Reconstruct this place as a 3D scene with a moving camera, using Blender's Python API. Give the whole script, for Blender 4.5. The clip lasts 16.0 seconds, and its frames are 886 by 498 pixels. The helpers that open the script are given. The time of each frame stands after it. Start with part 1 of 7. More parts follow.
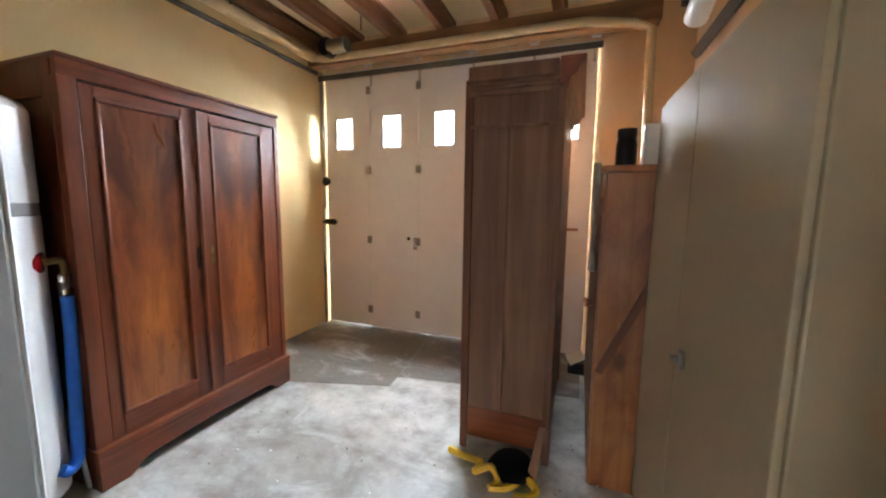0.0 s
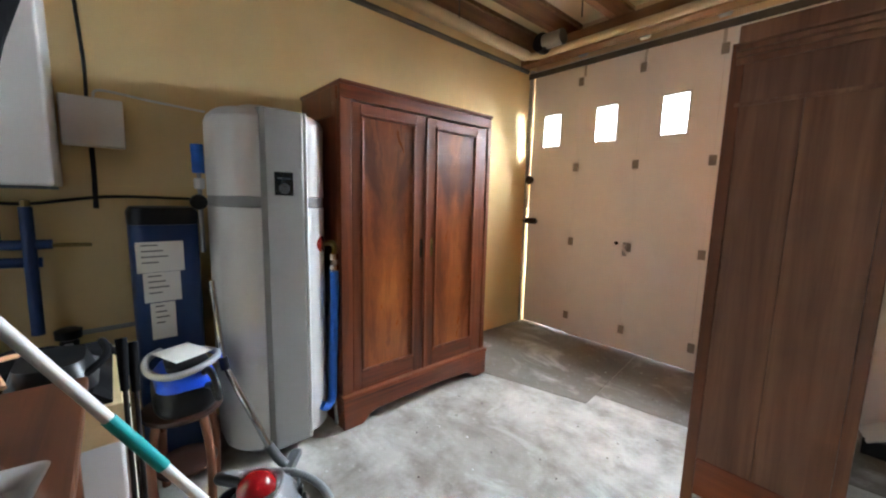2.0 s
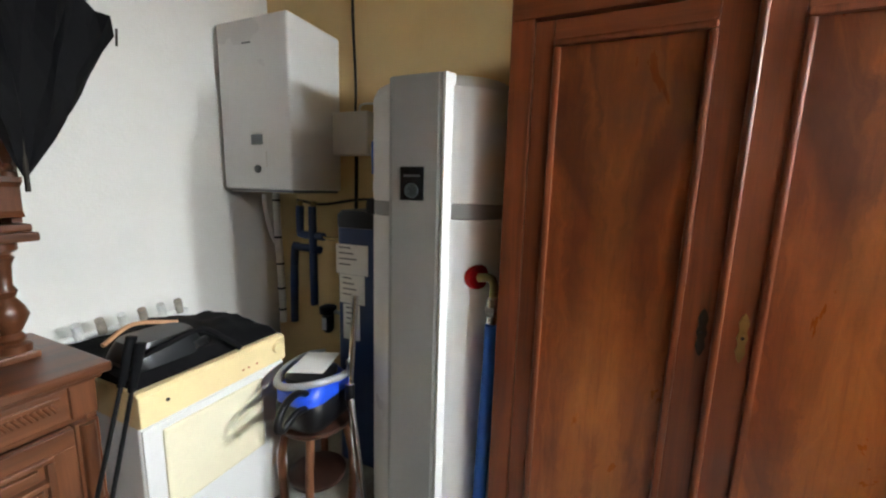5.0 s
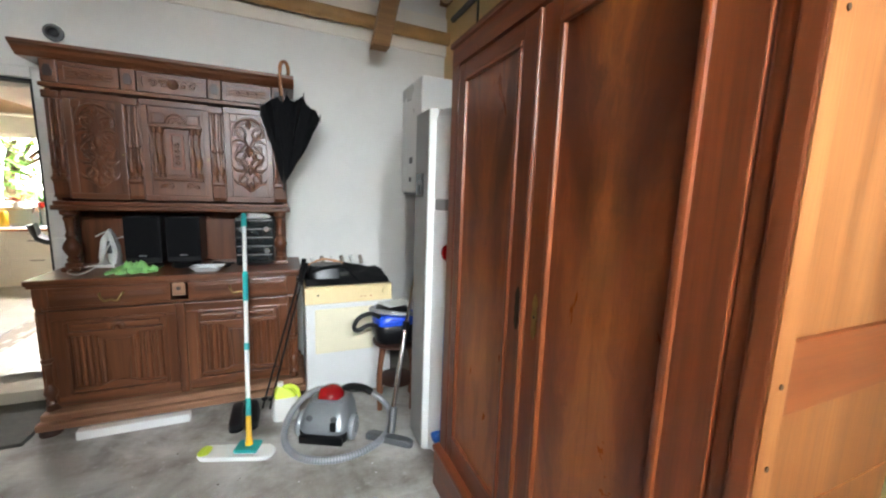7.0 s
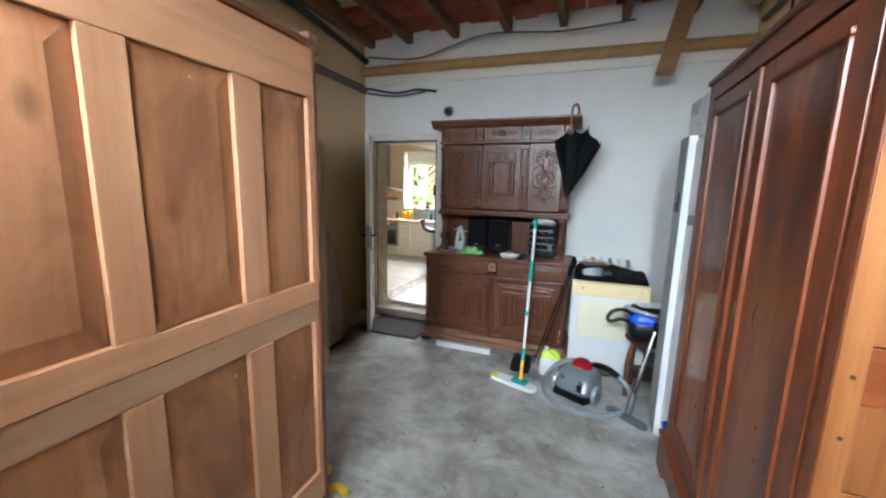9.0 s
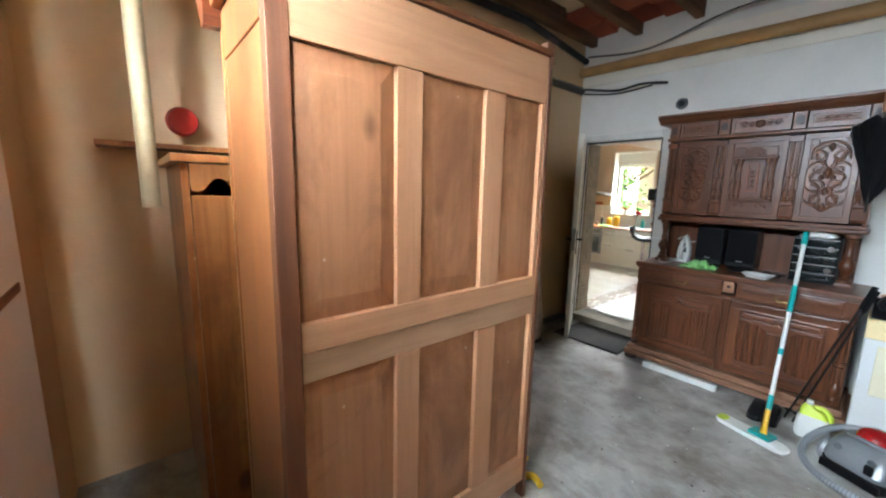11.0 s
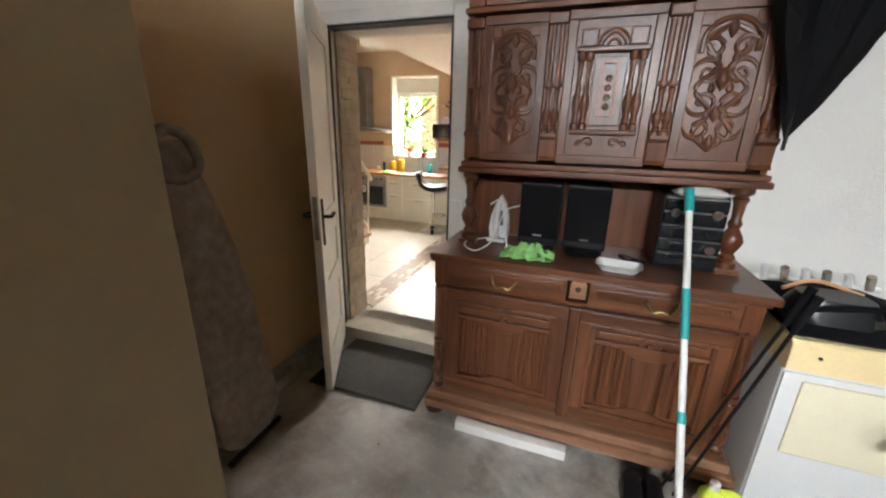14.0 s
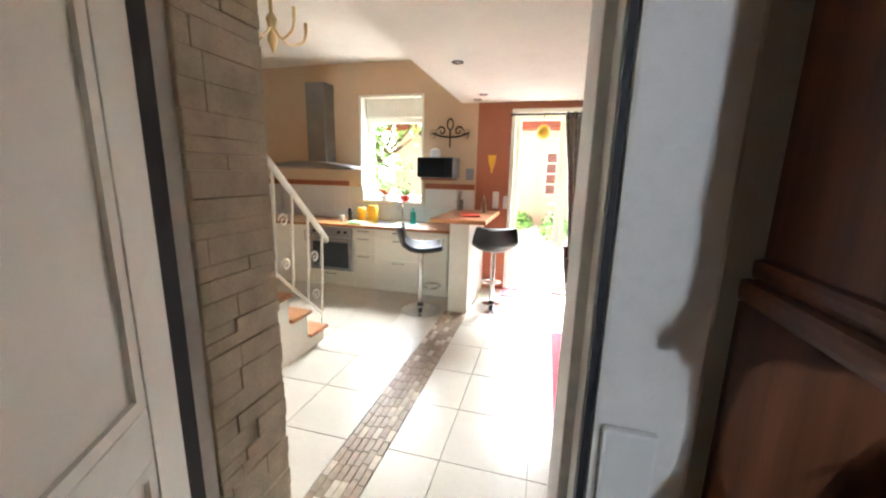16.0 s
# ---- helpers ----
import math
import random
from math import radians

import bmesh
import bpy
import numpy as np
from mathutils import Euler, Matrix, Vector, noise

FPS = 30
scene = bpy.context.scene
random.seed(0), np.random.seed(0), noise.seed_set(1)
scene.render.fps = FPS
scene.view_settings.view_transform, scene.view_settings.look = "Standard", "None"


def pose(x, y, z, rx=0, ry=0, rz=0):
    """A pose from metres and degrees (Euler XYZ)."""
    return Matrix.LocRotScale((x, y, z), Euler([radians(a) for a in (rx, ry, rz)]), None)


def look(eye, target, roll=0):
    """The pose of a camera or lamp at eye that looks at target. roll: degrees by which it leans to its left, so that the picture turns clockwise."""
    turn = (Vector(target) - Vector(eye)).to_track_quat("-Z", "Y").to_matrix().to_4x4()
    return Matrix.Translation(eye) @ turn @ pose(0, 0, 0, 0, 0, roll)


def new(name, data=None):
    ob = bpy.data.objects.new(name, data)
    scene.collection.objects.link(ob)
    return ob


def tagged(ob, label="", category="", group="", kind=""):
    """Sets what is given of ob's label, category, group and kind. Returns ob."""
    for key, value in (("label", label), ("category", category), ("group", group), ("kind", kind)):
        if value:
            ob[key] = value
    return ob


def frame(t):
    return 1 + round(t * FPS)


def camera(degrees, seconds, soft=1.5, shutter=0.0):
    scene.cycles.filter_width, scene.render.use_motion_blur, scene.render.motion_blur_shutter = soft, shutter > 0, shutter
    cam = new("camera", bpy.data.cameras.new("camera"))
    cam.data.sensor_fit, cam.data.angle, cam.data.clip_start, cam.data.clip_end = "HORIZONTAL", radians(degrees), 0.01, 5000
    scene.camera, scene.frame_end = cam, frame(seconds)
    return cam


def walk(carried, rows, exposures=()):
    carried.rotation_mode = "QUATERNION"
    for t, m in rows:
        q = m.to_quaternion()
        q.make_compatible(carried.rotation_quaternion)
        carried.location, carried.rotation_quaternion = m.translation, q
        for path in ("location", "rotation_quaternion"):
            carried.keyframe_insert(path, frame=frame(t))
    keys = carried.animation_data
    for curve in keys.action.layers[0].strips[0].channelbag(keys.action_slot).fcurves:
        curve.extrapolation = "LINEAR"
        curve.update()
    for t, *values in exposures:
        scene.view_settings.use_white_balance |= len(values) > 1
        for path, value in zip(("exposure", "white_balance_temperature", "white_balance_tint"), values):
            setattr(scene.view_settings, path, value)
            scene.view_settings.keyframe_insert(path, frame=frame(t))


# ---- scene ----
cam = camera(99.8, 16.0, soft=2.2)
PATH = [
    (0, (2.795, 0.583, 1.431), (2.113, 2.447, 1.187), 0.7),
    (0.5, (2.826, 0.539, 1.427), (2.240, 2.437, 1.191), 0.5),
    (1, (2.835, 0.528, 1.424), (1.93, 2.295, 1.177), 0.8),
    (1.5, (2.801, 0.522, 1.445), (1.587, 2.091, 1.194), 1.2),
    (2, (2.634, 0.608, 1.417), (1.15, 1.923, 1.155), 1.4),
    (2.5, (2.383, 0.848, 1.422), (0.68, 1.861, 1.153), 1.4),
    (3, (2.206, 1.029, 1.427), (0.341, 1.698, 1.154), 1.5),
    (3.5, (2.12, 1.252, 1.412), (0.163, 1.568, 1.146), 1.5),
    (4, (2.132, 1.493, 1.438), (0.153, 1.427, 1.161), 1.5),
    (4.2, (2.104, 1.554, 1.458), (0.137, 1.345, 1.161), 1.4),
    (6.3, (1.374, 2.667, 1.441), (0.153, 1.108, 1.158), 2.3),
    (6.5, (1.335, 2.793, 1.438), (0.24, 1.145, 1.149), 2.0),
    (7, (1.308, 3.137, 1.438), (0.547, 1.311, 1.143), 1.9),
    (7.5, (1.204, 3.356, 1.446), (0.81, 1.42, 1.137), 1.7),
    (8, (1.131, 3.541, 1.465), (1.103, 1.564, 1.16), 1.6),
    (8.5, (1.137, 3.682, 1.496), (1.48, 1.737, 1.177), 1.6),
    (9, (1.157, 3.824, 1.53), (1.861, 1.98, 1.205), 1.3),
    (9.5, (1.177, 3.953, 1.542), (2.218, 2.277, 1.213), 1.2),
    (9.7, (1.158, 3.977, 1.527), (2.336, 2.393, 1.206), 1.1),
    (10.75, (1.190, 3.950, 1.515), (2.721, 2.710, 1.180), 1.2),
    (11.8, (1.241, 3.759, 1.501), (2.388, 2.159, 1.143), 1.5),
    (12, (1.199, 3.626, 1.503), (2.119, 1.903, 1.075), 1.4),
    (12.5, (1.296, 3.322, 1.513), (1.708, 1.456, 0.922), 1.9),
    (13, (1.524, 2.961, 1.494), (2.116, 1.146, 0.898), 1.8),
    (13.5, (1.735, 2.539, 1.474), (2.439, 0.765, 0.876), 1.5),
    (14, (1.997, 2.1, 1.452), (2.635, 0.3, 0.857), 1.4),
    (14.5, (2.25, 1.64, 1.412), (2.842, -0.177, 0.823), 1.6),
    (15, (2.452, 1.285, 1.415), (3.080, -0.580, 1.008), 1.3),
    (15.2, (2.563, 1.105, 1.418), (3.181, -0.767, 1.030), 1.3),
    (15.5, (2.652, 0.897, 1.438), (3.264, -0.980, 1.058), 1.3),
    (15.8, (2.735, 0.702, 1.424), (3.284, -1.187, 1.040), 1.3),
    (16, (2.789, 0.542, 1.416), (3.298, -1.35, 1.016), 1.3),
]
walk(cam, [(t, look(eye, target, roll)) for t, eye, target, roll in PATH], [(0.0, 0.7, 6050, 10), (2.5, 0.6, 6250, 10), (3.5, 0.3, 6650, 10), (4.2, 0.25, 6800, 10), (6.5, 0.25, 6900, 10), (8.0, 0.0, 5800, 7), (9.5, 0.0, 5950, 7), (12.0, 0.0, 6000, 6), (12.7, 0.0, 6700, 10), (13.5, 0.0, 7050, 16), (14.5, 0.12, 6600, 10), (15.2, 0.1, 6300, 10), (15.6, 0.28, 6100, 10), (16.0, 0.28, 6000, 10)])

# world and lights
world = bpy.data.worlds.new("sky")
scene.world = world
world.use_nodes = True
wn = world.node_tree.nodes
sky = wn.new("ShaderNodeTexSky")
sky.sky_type = "NISHITA"
sky.sun_disc = False
sky.sun_elevation = radians(41)
sky.sun_rotation = radians(262)
world.node_tree.links.new(sky.outputs[0], wn["Background"].inputs[0])
wn["Background"].inputs[1].default_value = 0.15

sun = new("sun", bpy.data.lights.new("sun", "SUN"))
sun.data.energy = 5.0
sun.data.angle = radians(0.6)
sun.data.color = (1.0, 0.95, 0.86)
sun.matrix_world = look((0, 0, 0), (0.74, 0.10, -0.66))


def window_light(x, y, z, w, h, face, watts, colour=(1, 1, 1)):
    """An added lamp for daylight that enters through an opening; face is the way it shines."""
    lamp = bpy.data.lights.new("window_light", "AREA")
    lamp.shape, lamp.size, lamp.size_y, lamp.energy, lamp.color = "RECTANGLE", w, h, watts, colour
    ob = new("window_light", lamp)
    ob.matrix_world = look((x, y, z), (x + face[0], y + face[1], z + face[2]))
    return ob


for wx, w, watts in ((0.285, 0.24, 16), (0.96, 0.26, 270), (1.465, 0.40, 370), (2.055, 0.40, 260), (2.64, 0.40, 150)):
    window_light(wx, 4.58, 2.475, w, 0.6, (0.20, -1, -0.64), watts, (0.86, 0.955, 1.04))
# one wide unseen lamp above the garden, added for sky light into the kitchen
window_light(3.8, -6.6, 4.05, 5.0, 3.0, (0.0, 1.0, -0.45), 8200, (0.97, 0.985, 1.0))

# ---- materials ----
def rgb(h):
    """A hex colour as linear RGB."""
    c = [int(h[i:i + 2], 16) / 255 for i in (0, 2, 4)]
    return tuple(v / 12.92 if v < 0.04045 else ((v + 0.055) / 1.055) ** 2.4 for v in c) + (1,)


class Nodes:
    """A small wrapper that makes and links shader nodes."""

    def __init__(self, name):
        self.m = bpy.data.materials.new(name)
        self.m.use_nodes = True
        self.t = self.m.node_tree
        self.b = self.t.nodes["Principled BSDF"]

    def n(self, kind, **kw):
        node = self.t.nodes.new("ShaderNode" + kind)
        for k, v in kw.items():
            setattr(node, k, v)
        return node

    def l(self, a, b):
        self.t.links.new(a, b)

    def coords(self, scale=(1, 1, 1), rot=(0, 0, 0)):
        c = self.n("TexCoord")
        mp = self.n("Mapping")
        mp.inputs["Scale"].default_value = scale
        mp.inputs["Rotation"].default_value = rot
        self.l(c.outputs["Object"], mp.inputs["Vector"])
        return mp.outputs[0]

    def noise(self, vec, scale, detail=4, rough=0.55, dist=0.0):
        x = self.n("TexNoise")
        x.inputs["Scale"].default_value, x.inputs["Detail"].default_value = scale, detail
        x.inputs["Roughness"].default_value, x.inputs["Distortion"].default_value = rough, dist
        self.l(vec, x.inputs["Vector"])
        return x.outputs["Fac"]

    def ramp(self, fac, stops):
        r = self.n("ValToRGB")
        e = r.color_ramp.elements
        while len(e) < len(stops):
            e.new(0.5)
        for el, (p, c) in zip(e, stops):
            el.position, el.color = p, c
        self.l(fac, r.inputs[0])
        return r.outputs[0]

    def mix(self, a, b, fac, mode="MIX"):
        x = self.n("Mix", data_type="RGBA", blend_type=mode)
        for s, v in ((x.inputs[6], a), (x.inputs[7], b), (x.inputs[0], fac)):
            if isinstance(v, (tuple, float, int)):
                s.default_value = v
            else:
                self.l(v, s)
        return x.outputs[2]

    def math(self, op, a, b=0.0):
        x = self.n("Math", operation=op)
        for s, v in ((x.inputs[0], a), (x.inputs[1], b)):
            if isinstance(v, (float, int)):
                s.default_value = v
            else:
                self.l(v, s)
        return x.outputs[0]

    def bump(self, fac, strength, dist=0.01):
        x = self.n("Bump")
        x.inputs["Strength"].default_value, x.inputs["Distance"].default_value = strength, dist
        self.l(fac, x.inputs["Height"])
        self.l(x.outputs[0], self.b.inputs["Normal"])

    def done(self, col, rough=0.5, metal=0.0, spec=0.5, coat=0.0):
        for key, v in (("Base Color", col), ("Roughness", rough), ("Metallic", metal), ("Specular IOR Level", spec), ("Coat Weight", coat)):
            s = self.b.inputs[key]
            if isinstance(v, (tuple, float, int)):
                s.default_value = v
            else:
                self.l(v, s)
        return self.m


def scaled(c, k):
    return tuple(min(1, v * k) for v in c[:3]) + (1,)


def plain(name, col, rough=0.5, metal=0.0, vary=0.12, size=6.0, bump=0.0, spec=0.5, coat=0.0):
    """A worn, nearly even surface: two scales of variation in tone and gloss."""
    s = Nodes(name)
    v = s.coords()
    big, small = s.noise(v, size, 5), s.noise(v, size * 12, 3)
    c = s.ramp(big, [(0.3, scaled(col, 1 - vary)), (0.7, scaled(col, 1 + vary))])
    c = s.mix(c, scaled(col, 1 - vary * 1.6), s.math("MULTIPLY", s.ramp(small, [(0.5, (0, 0, 0, 1)), (0.8, (1, 1, 1, 1))]), 0.5))
    r = s.math("ADD", s.math("MULTIPLY", big, 0.2), rough - 0.1)
    if bump:
        s.bump(s.noise(v, size * 8, 5), bump, 0.004)
    return s.done(c, r, metal, spec, coat)


def wood(name, dark, light, axis="z", rough=0.4, grain=1.0, coat=0.0, knots=False, spec=0.5):
    """Straight-grained timber, its grain along one axis."""
    s = Nodes(name)
    k = {"x": (0.6, 14, 14), "y": (14, 0.6, 14), "z": (14, 14, 0.6)}[axis]
    rnd = s.n("ObjectInfo").outputs["Random"]
    add = s.n("VectorMath", operation="ADD")
    s.l(s.coords(k), add.inputs[0])
    comb = s.n("CombineXYZ")
    for i in range(3):
        s.l(s.math("MULTIPLY", rnd, 7.0 + i), comb.inputs[i])
    s.l(comb.outputs[0], add.inputs[1])
    v = add.outputs[0]
    g = s.noise(v, 1.1 * grain, 7, 0.62, 0.7)
    fine = s.noise(v, 9 * grain, 4, 0.6)
    c = s.ramp(g, [(0.28, dark), (0.5, tuple((a + b) / 2 for a, b in zip(dark, light))), (0.72, light)])
    c = s.mix(c, scaled(dark, 0.75), s.math("MULTIPLY", s.ramp(fine, [(0.5, (0, 0, 0, 1)), (0.75, (1, 1, 1, 1))]), 0.35))
    blot = s.noise(s.coords(), 2.5, 4)
    c = s.mix(c, scaled(dark, 0.8), s.math("MULTIPLY", s.ramp(blot, [(0.5, (0, 0, 0, 1)), (0.75, (1, 1, 1, 1))]), 0.4))
    if knots:
        vo = s.n("TexVoronoi")
        vo.inputs["Scale"].default_value = 1.0
        s.l(s.coords({"x": (2.4, 4, 4), "y": (4, 2.4, 4), "z": (4.2, 4.2, 2.6)}[axis]), vo.inputs["Vector"])
        kn = s.ramp(s.math("ADD", vo.outputs["Distance"], s.math("MULTIPLY", fine, 0.05)), [(0.11, (1, 1, 1, 1)), (0.19, (0, 0, 0, 1))])
        c = s.mix(c, scaled(dark, 0.3), s.math("MULTIPLY", kn, 0.8))
        stain = s.noise(s.coords((1.3, 1.3, 0.7)), 3.0, 6, 0.65, 0.6)
        c = s.mix(c, scaled(dark, 0.62), s.math("MULTIPLY", s.ramp(stain, [(0.46, (0, 0, 0, 1)), (0.64, (1, 1, 1, 1))]), 0.75))
        fl = s.n("TexVoronoi")
        fl.inputs["Scale"].default_value = 9.0
        s.l(s.coords((1, 1, 0.8)), fl.inputs["Vector"])
        c = s.mix(c, rgb("e2cdb4"), s.math("MULTIPLY", s.ramp(fl.outputs["Distance"], [(0.035, (1, 1, 1, 1)), (0.055, (0, 0, 0, 1))]), 0.55))
    s.bump(fine, 0.12, 0.002)
    return s.done(c, s.math("ADD", s.math("MULTIPLY", g, 0.25), rough - 0.12), 0, spec, coat)


def flame_veneer(name):
    """Polished crotch veneer: a dark wedge opens upward from the middle, pale flames sweep out and down from it."""
    s = Nodes(name)
    sep = s.n("SeparateXYZ")
    s.l(s.coords(), sep.inputs[0])
    rnd = s.n("ObjectInfo").outputs["Random"]
    ay = s.math("ABSOLUTE", sep.outputs[1])
    shift = s.n("VectorMath", operation="ADD")
    s.l(s.coords((1, 3, 1.5)), shift.inputs[0])
    off = s.n("CombineXYZ")
    s.l(s.math("MULTIPLY", rnd, 9.0), off.inputs[0])
    s.l(off.outputs[0], shift.inputs[1])
    wob = s.noise(shift.outputs[0], 2.2, 6, 0.6, 0.8)
    u = s.math("ADD", ay, s.math("MULTIPLY", s.math("SUBTRACT", wob, 0.5), 0.14))
    v = s.math("SUBTRACT", sep.outputs[2], s.math("MULTIPLY", u, 2.4))
    comb = s.n("CombineXYZ")
    s.l(s.math("MULTIPLY", u, 7.0), comb.inputs[0])
    s.l(s.math("MULTIPLY", v, 1.1), comb.inputs[1])
    s.l(s.math("MULTIPLY", rnd, 5.0), comb.inputs[2])
    flame = s.noise(comb.outputs[0], 1.3, 7, 0.6, 0.7)
    fine = s.noise(s.coords((10, 40, 2)), 2.5, 5)
    c = s.ramp(flame, [(0.28, rgb("552512")), (0.46, rgb("6f371b")), (0.60, rgb("8c4e28")), (0.78, rgb("ae6c36"))])
    wedge = s.ramp(s.math("ADD", v, s.math("MULTIPLY", s.math("SUBTRACT", flame, 0.5), 0.5)), [(0.0, (0, 0, 0, 1)), (0.10, (1, 1, 1, 1)), (0.45, (0.6, 0.6, 0.6, 1)), (0.80, (0.15, 0.15, 0.15, 1))])
    c = s.mix(c, rgb("2c1207"), s.math("MULTIPLY", wedge, 0.6))
    low = s.ramp(s.math("ADD", s.math("MULTIPLY", u, 4.5), s.math("MULTIPLY", sep.outputs[2], 0.35)), [(0.05, (1, 1, 1, 1)), (0.45, (0, 0, 0, 1))])
    c = s.mix(c, rgb("b86e36"), s.math("MULTIPLY", s.math("MULTIPLY", low, flame), 0.8))
    c = s.mix(c, rgb("3a180a"), s.math("MULTIPLY", s.ramp(fine, [(0.5, (0, 0, 0, 1)), (0.8, (1, 1, 1, 1))]), 0.3))
    return s.done(c, s.math("ADD", s.math("MULTIPLY", wob, 0.16), 0.22), 0, 0.45, 0.08)


def wall_paint(name, col, stain, grime=0.35, bump=0.25):
    s = Nodes(name)
    v = s.coords()
    big, mid, small = s.noise(v, 0.9, 6, 0.6), s.noise(v, 5, 5), s.noise(v, 70, 3)
    c = s.mix(col, stain, s.math("MULTIPLY", s.ramp(big, [(0.4, (0, 0, 0, 1)), (0.75, (1, 1, 1, 1))]), grime))
    c = s.mix(c, scaled(col, 0.86), s.math("MULTIPLY", s.ramp(mid, [(0.45, (0, 0, 0, 1)), (0.8, (1, 1, 1, 1))]), 0.4))
    s.bump(s.math("ADD", small, s.math("MULTIPLY", mid, 2.0)), bump, 0.004)
    return s.done(c, 0.85, 0, 0.25)


def concrete(name, k=1.0, warm=0.0):
    s = Nodes(name)
    v = s.coords()
    big, mid, spots = s.noise(v, 0.75, 7, 0.62, 0.4), s.noise(v, 3.2, 6, 0.65), s.noise(v, 26, 4)
    c = s.ramp(big, [(0.32, tone(rgb("807b73"), k, warm)), (0.5, tone(rgb("a3a099"), k, warm)), (0.68, tone(rgb("bdbbb6"), k, warm))])
    c = s.mix(c, rgb("6f675c"), s.math("MULTIPLY", s.ramp(mid, [(0.44, (0, 0, 0, 1)), (0.66, (1, 1, 1, 1))]), 0.7))
    worn = s.noise(s.coords((1.0, 1.6, 1), (0, 0, 0.5)), 1.7, 7, 0.68, 0.9)
    c = s.mix(c, rgb("5f574d"), s.math("MULTIPLY", s.ramp(worn, [(0.52, (0, 0, 0, 1)), (0.70, (1, 1, 1, 1))]), 0.55))
    c = s.mix(c, rgb("d2d0cb"), s.math("MULTIPLY", s.ramp(worn, [(0.30, (1, 1, 1, 1)), (0.45, (0, 0, 0, 1))]), 0.45))
    c = s.mix(c, rgb("cfcdc8"), s.math("MULTIPLY", s.ramp(spots, [(0.6, (0, 0, 0, 1)), (0.75, (1, 1, 1, 1))]), 0.3))
    stain = s.n("TexVoronoi")
    stain.inputs["Scale"].default_value = 1.3
    s.l(v, stain.inputs["Vector"])
    c = s.mix(c, rgb("554d44"), s.math("MULTIPLY", s.ramp(stain.outputs["Distance"], [(0.03, (1, 1, 1, 1)), (0.13, (0, 0, 0, 1))]), 0.35))
    s.bump(s.math("ADD", spots, s.math("MULTIPLY", mid, 1.5)), 0.25, 0.004)
    return s.done(c, s.math("ADD", s.math("MULTIPLY", mid, 0.35), 0.42), 0, 0.4)


def tone(c, k, warm):
    return (c[0] * k, c[1] * k * (1 - 0.06 * warm), c[2] * k * (1 - 0.16 * warm), 1)


def glass(name, col=(1, 1, 1, 1), rough=0.0):
    s = Nodes(name)
    s.b.inputs["Transmission Weight"].default_value = 1.0
    s.b.inputs["IOR"].default_value = 1.45
    return s.done(col, rough)


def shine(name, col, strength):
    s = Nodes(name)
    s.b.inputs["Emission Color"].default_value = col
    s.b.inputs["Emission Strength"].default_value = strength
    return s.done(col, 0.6)


